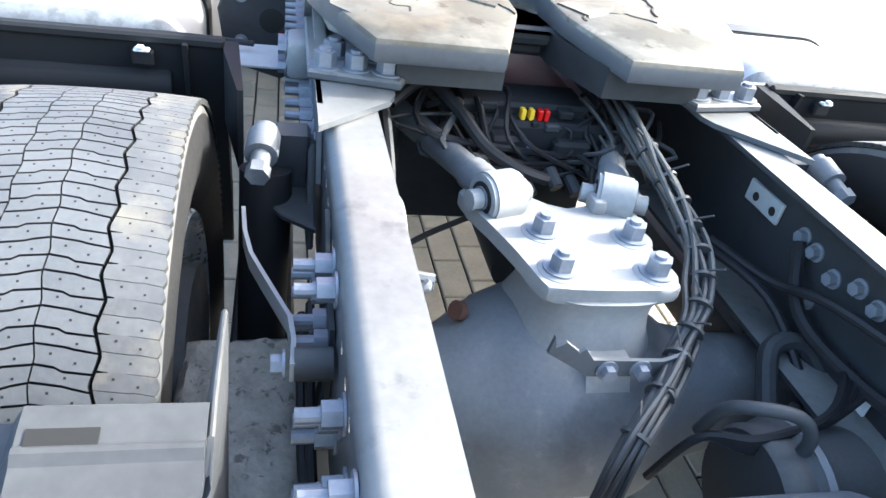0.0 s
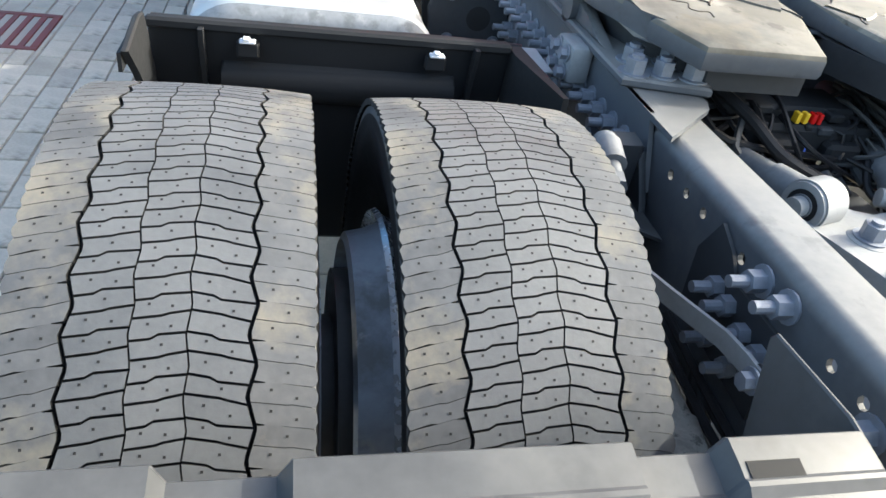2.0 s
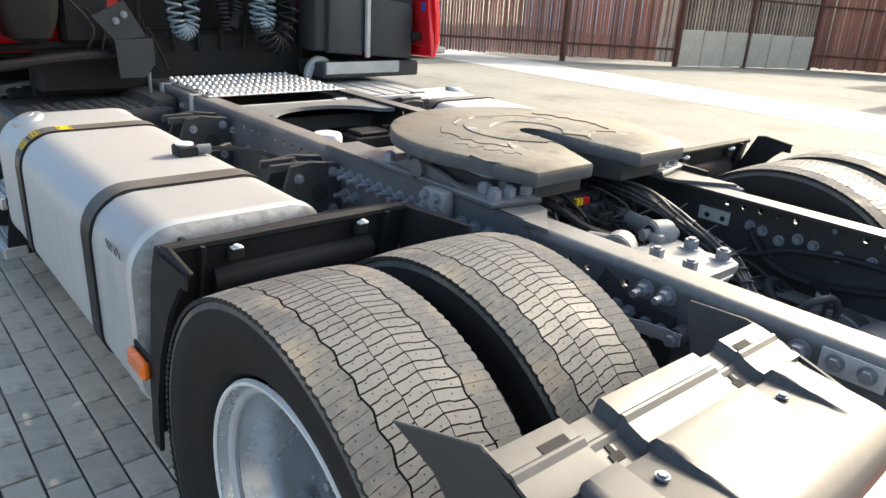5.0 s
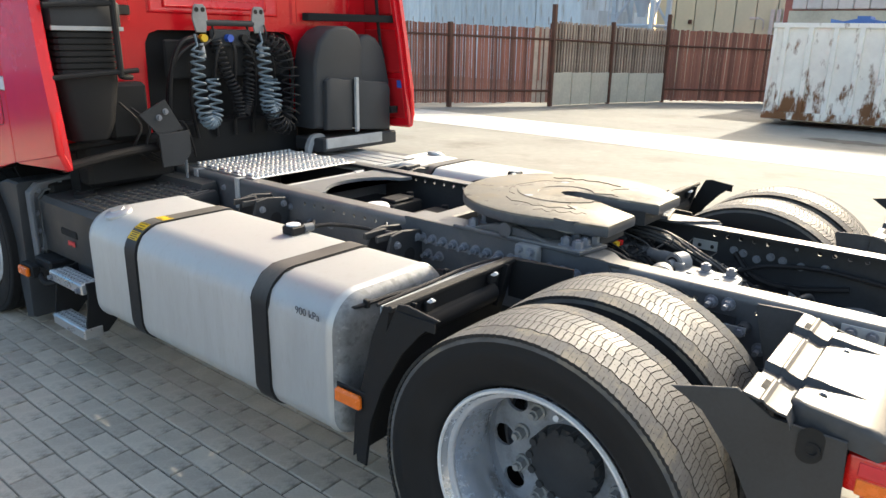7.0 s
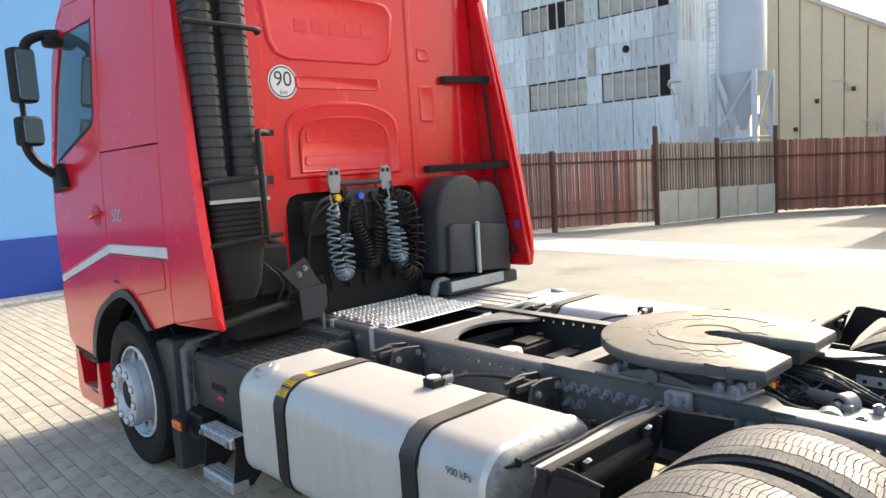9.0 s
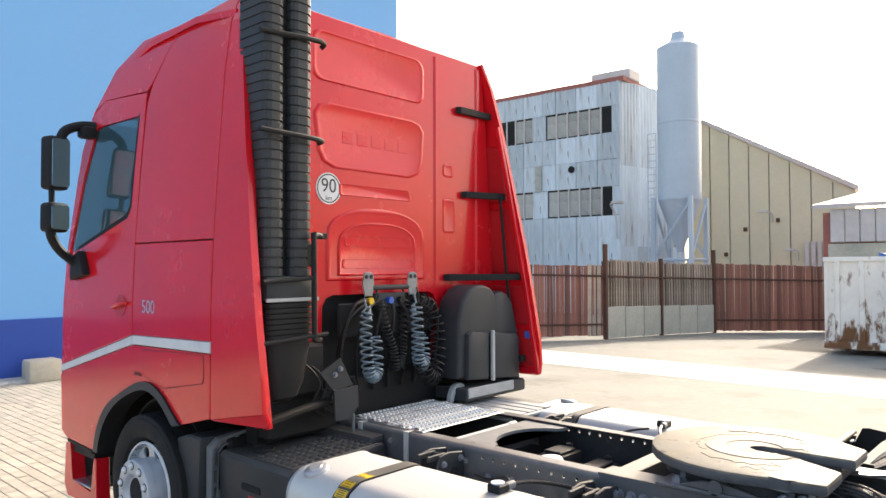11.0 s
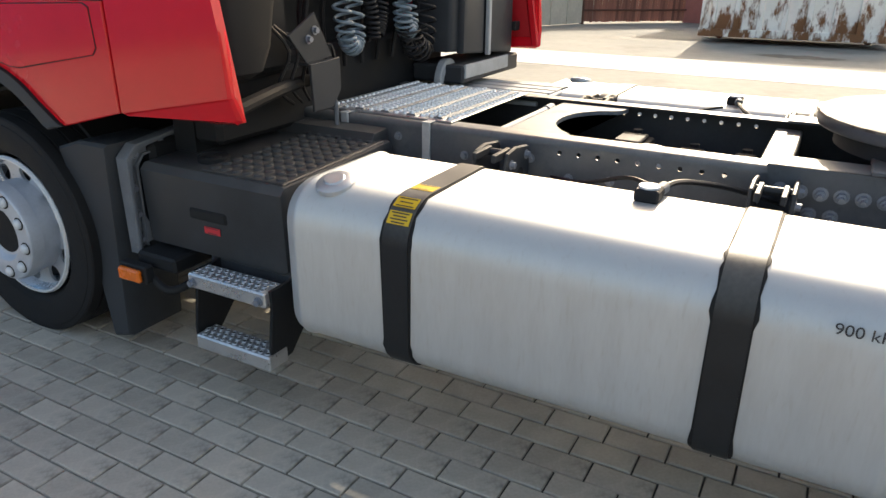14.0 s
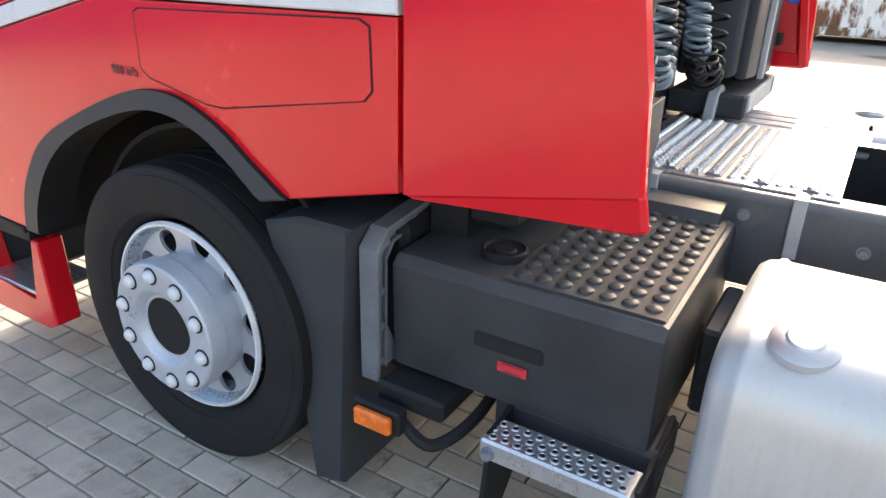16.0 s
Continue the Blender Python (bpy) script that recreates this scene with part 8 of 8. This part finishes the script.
pressing([(0.40, 2.82), (0.36, 2.87), (0.28, 2.89), (-0.48, 2.89), (-0.56, 2.87), (-0.60, 2.81), (-0.57, 2.58), (-0.53, 2.51), (-0.44, 2.475), (0.25, 2.475), (0.34, 2.51), (0.38, 2.58)], 0.009, 0.014)
pressing(rounded(-0.62, 0.40, 3.02, 3.34, 0.08), 0.009, 0.014)
pressing(rounded(-0.40, 0.26, 2.31, 2.385, 0.02), 0.008, 0.010)


def arch(x0, x1, z0, z1, z2):
    """An upright panel with a round top."""
    cx, hw = (x0 + x1) / 2, (x1 - x0) / 2
    return [(x0, z0), (x0, z1)] + [(cx - hw * math.cos(radians(15 * k)), z1 + (z2 - z1) * math.sin(radians(15 * k)) ** 0.7) for k in range(1, 12)] + [(x1, z1), (x1, z0)]


pressing(arch(-0.50, 0.40, 1.76, 2.02, 2.24), 0.009, 0.014)
pressing(arch(-0.41, 0.31, 1.79, 1.98, 2.15), 0.014, 0.010)
pressing(rounded(-0.36, 0.26, 1.98, 2.05, 0.02), 0.0115, 0.009)
pressing(rounded(-0.38, 0.28, 1.84, 1.90, 0.02), 0.0115, 0.009)
pressing(rounded(0.60, 0.72, 2.52, 2.62, 0.025), 0.006, 0.01)
pressing(rounded(0.60, 0.74, 2.10, 2.36, 0.025), 0.006, 0.01)
for x0 in (0.50, 0.98):
    bm = B(); prism(bm, [(x0, 2.93), (x0 + 0.015, 2.918), (x0 + 0.045, 2.918), (x0 + 0.06, 2.93)], "z", 1.72, 3.4)
    part("pressing", bm, M["red"], wall)
# raised bars in place of the maker's lettering
for k in range(5):
    bm = B(); box(bm, -0.37 + k * 0.125, -0.28 + k * 0.125, 2.9225, 2.9285, 2.645, 2.725, 0.002)
    part("raised_mark", bm, M["red"], wall)
# round speed plate
bm = B(); cyl(bm, (-0.477, 2.9295, 2.344), (-0.477, 2.926, 2.344), 0.10, 40)
sp = part("speed_plate", bm, M["white"], wall, "round white speed plate reading 90 km")
bm = B()
lathe(bm, [(2.926, 0.092), (2.9255, 0.092), (2.9255, 0.084), (2.926, 0.084)], (-0.477, 0, 2.344), "y", 48, closed=True)
part("ring", bm, M["ink"], sp)
writing("print", "90", 0.125, lie((-0.477, 2.9255, 2.358), (1, 0, 0), (0, 0, 1)), sp, M["ink"])
writing("print", "km", 0.042, lie((-0.477, 2.9255, 2.283), (1, 0, 0), (0, 0, 1)), sp, M["ink"])
# rear wall corner post on the left
bm = B(); prism(bm, [(-0.74, 2.93), (-0.70, 2.905), (-0.62, 2.905), (-0.60, 2.93)], "z", 1.72, 3.42)
part("pressing", bm, M["red"], wall)

# dark machinery below the cab
bm = B()
box(bm, -0.95, 0.95, 2.99, 3.10, 0.62, 1.7)
box(bm, -0.52, 0.52, 2.90, 3.05, 0.70, 1.15, 0.02)
box(bm, -0.34, 0.34, 2.88, 4.6, 0.55, 0.9, 0.02)
box(bm, -0.95, -0.45, 2.86, 3.0, 0.85, 1.1, 0.02)
part("engine_cover", bm, M["plastic"], truck, "dark engine and gearbox covers under the cab")
bm = B(); tube(bm, [(-1.18, 2.62, 1.02), (-0.8, 2.70, 1.05), (-0.5, 2.8, 1.04)], 0.025, 10)
tube(bm, [(-1.18, 2.82, 1.08), (-0.6, 2.85, 1.10)], 0.02, 8)
part("cab_stay", bm, M["rubber"], truck)
# grey bent bracket and post
bm = B()
prism(bm, [(-0.73, 1.235), (-0.575, 1.31), (-0.48, 1.14), (-0.63, 1.12)], "y", 2.69, 2.702, 0.002)
prism(bm, [(-0.64, 1.125), (-0.455, 1.135), (-0.455, 1.01), (-0.51, 0.945), (-0.63, 0.945)], "y", 2.67, 2.682, 0.002)
prism(bm, [(-0.64, 2.68), (-0.455, 2.68), (-0.455, 2.75), (-0.64, 2.75)], "z", 1.12, 1.13)
br = part("lamp_bracket", bm, M["plastic_grey"], truck, "bent dark grey steel bracket")
for x, z in ((-0.62, 1.215), (-0.58, 1.245)):
    bolt((x, 2.69, z), (0, -1, 0), br, BOLT)
bm = B(); cyl(bm, (-0.49, 2.675, 0.83), (-0.49, 2.675, 0.97), 0.009, 8)
part("post", bm, M["cast"], br)

# ---------------------------------------------------------------- air intake stack
bm = B()


def bellows(bm, x0, x1, y0, y1, z0, z1, pitch, depth):
    """A ribbed box duct: rounded rectangle stations, in and out."""
    n = int((z1 - z0) / pitch)
    rings = []
    for k in range(n * 4 + 1):
        zz = z0 + (z1 - z0) * (k // 4 + (0.0, 0.74, 0.80, 0.95)[k % 4]) / n
        d = (0, 0, depth, depth)[k % 4]
        rings.append([bm.verts.new((x, y, zz)) for x, y in rounded(x0 + d, x1 - d, y0 + d, y1 - d, 0.04, 3)])
    for p, q in zip(rings, rings[1:]):
        for i in range(len(p)):
            bm.faces.new((p[i], p[(i + 1) % len(p)], q[(i + 1) % len(p)], q[i]))
    bm.faces.new(rings[0]); bm.faces.new(rings[-1])


bellows(bm, -1.165, -1.035, 2.60, 2.88, 1.80, 3.42, 0.052, 0.007)
it = part("air_intake", bm, M["plastic_grey"], truck, "tall dark grey ribbed air intake stack", 12)
bm = B(); bellows(bm, -0.995, -0.850, 2.60, 2.88, 1.80, 3.42, 0.052, 0.007)
part("duct", bm, M["plastic_grey"], it, "", 12)
bm = B(); box(bm, -1.04, -0.99, 2.66, 2.86, 1.80, 3.42)
part("inner_web", bm, M["plastic"], it)
bm = B(); bellows(bm, -1.15, -0.84, 2.60, 2.88, 1.46, 1.66, 0.028, 0.012)
part("bellows", bm, M["plastic"], it, "black rubber bellows", 12)
bm = B(); box(bm, -1.16, -0.82, 2.59, 2.89, 1.66, 1.80, 0.02, 2)
part("collar", bm, M["plastic_grey"], it)
bm = B(); box(bm, -1.162, -0.818, 2.586, 2.60, 1.662, 1.682, 0.002)
part("clamp_band", bm, M["galv"], it, "pale clamp band")
bm = B()
rings = [[bm.verts.new((x, y, zz)) for x, y in rounded(-1.15 + d, -0.85 - d, 2.60 + d * 0.5, 2.88 - d * 0.5, 0.05, 3)] for zz, d in ((1.46, 0.0), (1.42, 0.0), (1.22, 0.03), (1.14, 0.06), (1.12, 0.10))]
for p, q in zip(rings, rings[1:]):
    for i in range(len(p)):
        bm.faces.new((p[i], p[(i + 1) % len(p)], q[(i + 1) % len(p)], q[i]))
bm.faces.new(rings[0]); bm.faces.new(rings[-1])
part("filter_bowl", bm, M["plastic"], it, "black filter bowl")
# guard rail of bent tube
bm = B()
tube(bm, [(-0.79, 2.60, 2.02), (-0.86, 2.57, 2.025), (-0.875, 2.56, 1.98), (-0.87, 2.56, 1.50), (-0.86, 2.57, 1.45), (-0.80, 2.60, 1.44)], 0.016, 10, 5)
gr = part("guard_rail", bm, M["plastic"], truck, "black bent-tube guard rail")
for line, rad in (([(-1.20, 2.56, 1.77), (-0.87, 2.56, 1.79)], 0.013), ([(-1.20, 2.56, 1.45), (-0.78, 2.56, 1.475)], 0.013), ([(-1.22, 2.57, 2.57), (-0.84, 2.57, 2.56), (-0.80, 2.62, 2.55)], 0.015), ([(-1.20, 2.60, 3.1), (-0.82, 2.58, 3.12), (-0.78, 2.62, 3.1)], 0.015)):
    bm = B(); tube(bm, line, rad, 8, 3)
    part("bar", bm, M["plastic"], gr)
bm = B(); box(bm, -0.87, -0.76, 2.585, 2.60, 2.005, 2.04, 0.004)
part("clamp", bm, M["plastic"], gr)
bm = B(); box(bm, -0.90, -0.82, 2.60, 2.64, 1.85, 1.98, 0.01)
part("latch", bm, M["plastic"], gr)

# ---------------------------------------------------------------- storage bins on the right
bm = B()
prism(bm, [(0.46, 1.06), (0.90, 1.03), (0.905, 1.58), (0.885, 1.65), (0.84, 1.69), (0.77, 1.715), (0.68, 1.715), (0.59, 1.685), (0.51, 1.61), (0.47, 1.48)], "y", 2.66, 2.88, 0.025, seg=3)
prism(bm, [(0.86, 1.04), (1.157, 1.0), (1.165, 1.34), (1.145, 1.48), (1.105, 1.58), (1.05, 1.64), (0.985, 1.665), (0.92, 1.658), (0.87, 1.63)], "y", 2.666, 2.886, 0.025, seg=3)
bins = part("storage_bin", bm, M["plastic_grey"], truck, "dark grey moulded storage bins")
bm = B(); prism(bm, [(0.528, 1.05), (0.766, 1.03), (0.766, 1.37), (0.579, 1.39), (0.536, 1.37)], "y", 2.622, 2.67, 0.014, seg=2)
part("front_bin", bm, M["plastic_grey"], bins)
bm = B(); prism(bm, [(0.817, 1.03), (1.14, 1.0), (1.14, 1.30), (1.106, 1.34), (0.817, 1.37)], "y", 2.622, 2.67, 0.014, seg=2)
part("front_bin", bm, M["plastic_grey"], bins)
bm = B(); box(bm, 0.779, 0.807, 2.60, 2.625, 1.02, 1.385, 0.004)
part("clasp", bm, M["galv"], bins, "pale metal clasp strip")
bm = B(); box(bm, 0.477, 1.182, 2.60, 2.90, 0.905, 0.995, 0.01)
tray = part("bin_tray", bm, M["plastic_grey"], truck, "grey tray under the bins")
bm = B(); box(bm, 0.494, 1.021, 2.590, 2.605, 0.93, 1.00, 0.004)
part("tray_edge", bm, M["galv"], tray)
# cast hoop
bm = B()
ring = arc(0, 0, 1.0, 180, 0, 12)
prism(bm, [(0.52 + 0.10 * c, 0.895 + 0.13 * t) for c, t in ring] + [(0.52 + 0.065 * c, 0.895 + 0.09 * t) for c, t in ring[::-1]], "y", 2.70, 2.74, 0.004)
for a in (50, 90, 130):
    tube(bm, [(0.52, 2.72, 0.90), (0.52 + 0.085 * math.cos(radians(a)), 2.72, 0.895 + 0.11 * math.sin(radians(a)))], 0.008, 6, 1)
part("cast_hoop", bm, M["galv"], truck, "grey cast aluminium hoop")
bm = B(); box(bm, 1.13, 1.195, 2.60, 2.63, 1.12, 1.17, 0.004)
part("latch", bm, M["plastic"], truck, "black latch on the deflector")
bm = B(); prism(bm, [(1.20, 1.35), (1.24, 1.31), (1.24, 1.27), (1.20, 1.30)], "y", 2.55, 2.62, 0.004)
part("blue_grip", bm, M["blue"], truck, "small blue grip")

# ---------------------------------------------------------------- hose carrier and coils
# plate is black so that the recess shade is carried by its colour
bm = B(); box(bm, -0.46, 0.42, 2.85, 2.87, 1.40, 1.62, 0.01)
hc = part("hose_carrier", bm, M["plastic"], truck, "carrier for the coiled air hoses, blackened as recess shade")
for x in (-0.24, 0.165):
    bm = B(); prism(bm, [(x - 0.035, 1.805), (x - 0.02, 1.815), (x + 0.025, 1.815), (x + 0.042, 1.80), (x + 0.05, 1.74), (x + 0.035, 1.66), (x - 0.03, 1.66), (x - 0.05, 1.74)], "y", 2.815, 2.827, 0.003)
    part("carrier_plate", bm, M["castwhite"], hc, "grey plate with two holes")
bm = B(); cyl(bm, (-0.2, 2.83, 1.715), (0.13, 2.83, 1.715), 0.018, 14)
box(bm, -0.17, 0.11, 2.825, 2.85, 1.58, 1.68, 0.008)
part("bar", bm, M["plastic_grey"], hc)
for x, z in ((-0.26, 1.785), (-0.22, 1.785), (0.145, 1.785), (0.185, 1.785)):
    bm = B(); cyl(bm, (x, 2.814, z), (x, 2.8135, z), 0.014, 12)
    part("hole", bm, M["pit"], hc)
for x, mm in ((-0.235, "yellow"), (-0.06, "blue"), (0.04, "plastic"), (0.17, "plastic")):
    bm = B(); cyl(bm, (x, 2.825, 1.63), (x, 2.79, 1.63), 0.022, 16)
    part("coupling", bm, M[mm], hc, "air coupling")
for x in (-0.25, 0.16):
    bm = B(); cyl(bm, (x, 2.81, 1.60), (x + 0.005, 2.80, 1.52), 0.016, 10)
    part("connector", bm, M["galv"], hc)


def coil(line, r, turns, wire, mat, label):
    """A hose wound round a soft centre line."""
    mid = smooth_line(line, 24)
    pts = []
    side = Vector((0, -1, 0))
    for k in range(turns * 12 + 1):
        t = k / (turns * 12) * (len(mid) - 1)
        i = min(int(t), len(mid) - 2)
        p = mid[i].lerp(mid[i + 1], t - i)
        d = (mid[i + 1] - mid[i]).normalized()
        u = d.cross(side).normalized()
        a = 2 * math.pi * k / 12
        pts.append(p + r * (math.cos(a) * u + math.sin(a) * side))
    bm = B()
    tube(bm, [mid[0] + Vector((0, 0.02, 0.09)), mid[0] + Vector((0, 0.0, 0.03))] + pts, wire, 7, 1)
    return part("coiled_hose", bm, M[mat], truck, label)


coil([(-0.30, 2.77, 1.56), (-0.315, 2.76, 1.38), (-0.30, 2.75, 1.20), (-0.26, 2.745, 1.155), (-0.22, 2.755, 1.21), (-0.21, 2.78, 1.40)], 0.036, 22, 0.0068, "coil", "grey-blue coiled air hose")
coil([(0.15, 2.77, 1.58), (0.155, 2.76, 1.40), (0.15, 2.75, 1.24), (0.18, 2.745, 1.185), (0.22, 2.76, 1.24), (0.225, 2.79, 1.38)], 0.040, 22, 0.0068, "coil", "grey-blue coiled air hose")
coil([(0.20, 2.79, 1.62), (0.29, 2.77, 1.55), (0.335, 2.75, 1.40), (0.33, 2.74, 1.22), (0.27, 2.72, 1.10), (0.20, 2.72, 1.12), (0.17, 2.74, 1.2)], 0.055, 19, 0.0055, "hose", "black coiled electric cable")
coil([(-0.15, 2.82, 1.62), (-0.10, 2.81, 1.45), (-0.03, 2.81, 1.30), (-0.01, 2.81, 1.16)], 0.03, 20, 0.007, "hose", "black coiled electric cable")
coil([(0.10, 2.83, 1.62), (0.075, 2.82, 1.40), (0.05, 2.81, 1.25), (0.02, 2.81, 1.18)], 0.03, 20, 0.007, "hose", "black coiled electric cable")
# fanned loops where the cable turns at the bottom
for k in range(15):
    a = radians(150 + 16 * k)
    u, w = Vector((math.cos(a), 0, math.sin(a))), Vector((-math.sin(a), 0, math.cos(a)))
    c = Vector((0.225, 2.74 + 0.004 * (k % 3), 1.175))
    bm = B()
    tube(bm, [c + u * 0.03, c + u * 0.075 + w * 0.012 + Vector((0, -0.03, 0)), c + u * 0.105 + Vector((0, -0.015, 0)), c + u * 0.075 - w * 0.012 + Vector((0, 0.02, 0)), c + u * 0.03 - w * 0.008], 0.0055, 6, 5)
    part("cable_loop", bm, M["hose"], truck, "loose loop of black cable")
for k in range(7):
    bm = B()
    tube(bm, [(-0.25 + 0.07 * k, 2.82, 1.62), (-0.42 + 0.13 * k, 2.80, 1.52 + 0.02 * (k % 2)), (-0.46 + 0.15 * k, 2.86, 1.30), (-0.40 + 0.13 * k, 2.88, 1.05)], 0.011, 7, 5)
    part("air_hose", bm, M["hose"], truck, "black air hose")
for s in (-1, 1):
    bm = B()
    tube(bm, [(-0.03 + s * 0.25, 2.80, 1.64), (-0.03 + s * 0.37, 2.78, 1.60), (-0.03 + s * 0.43, 2.80, 1.44), (-0.03 + s * 0.44, 2.84, 1.18)], 0.013, 7, 5)
    part("air_hose", bm, M["hose"], truck, "black air hose")
for k in range(6):
    bm = B()
    tube(bm, [(-0.80 + 0.06 * k, 2.75, 1.30 - 0.03 * k), (-0.72 + 0.05 * k, 2.70, 1.18), (-0.75 + 0.07 * k, 2.74, 1.05), (-0.6 + 0.05 * k, 2.8, 0.96)], 0.007, 6, 4)
    part("wire", bm, M["hose"], truck)
bm = B(); box(bm, -0.84, -0.62, 2.78, 2.9, 1.1, 1.4, 0.02)
part("valve", bm, M["plastic"], truck, "black valve beside the intake")

# ---------------------------------------------------------------- mirrors on the left door
bm = B()
tube(bm, [(-1.14, 4.72, 2.87), (-1.24, 4.78, 2.88), (-1.36, 4.78, 2.83), (-1.40, 4.78, 2.75)], 0.034, 10, 4)
box(bm, -1.27, -1.13, 4.70, 4.84, 2.79, 2.87, 0.025, 2)
tube(bm, [(-1.26, 4.80, 1.87), (-1.38, 4.80, 1.97), (-1.44, 4.79, 2.06), (-1.46, 4.78, 2.15)], 0.034, 10, 4)
prism(bm, [(4.62, 1.80), (4.86, 1.76), (4.86, 1.92), (4.72, 1.97)], "x", -1.30, -1.235, 0.015, seg=2)
tube(bm, [(-1.44, 4.79, 2.1), (-1.45, 4.79, 2.6)], 0.02, 8, 1)
mir = part("mirror_arm", bm, M["plastic"], truck, "black mirror arm with two mirrors")
for z0, z1, name in ((2.40, 2.78, "main_mirror"), (2.10, 2.31, "wide_mirror")):
    bm = B(); box(bm, -1.500, -1.340, 4.75, 4.87, z0, z1, 0.03, 3)
    turn = Matrix.Translation((-1.41, 4.81, 0)) @ Matrix.Rotation(radians(17), 4, "Z") @ Matrix.Translation((1.41, -4.81, 0))
    bm.transform(turn)
    h = part(name, bm, M["plastic"], mir)
    bm = B(); prism(bm, rounded(-1.487, -1.353, z0 + 0.02, z1 - 0.02, 0.02), "y", 4.744, 4.749)
    bm.transform(turn)
    part("mirror_glass", bm, M["mirror"], h, "mirror glass")
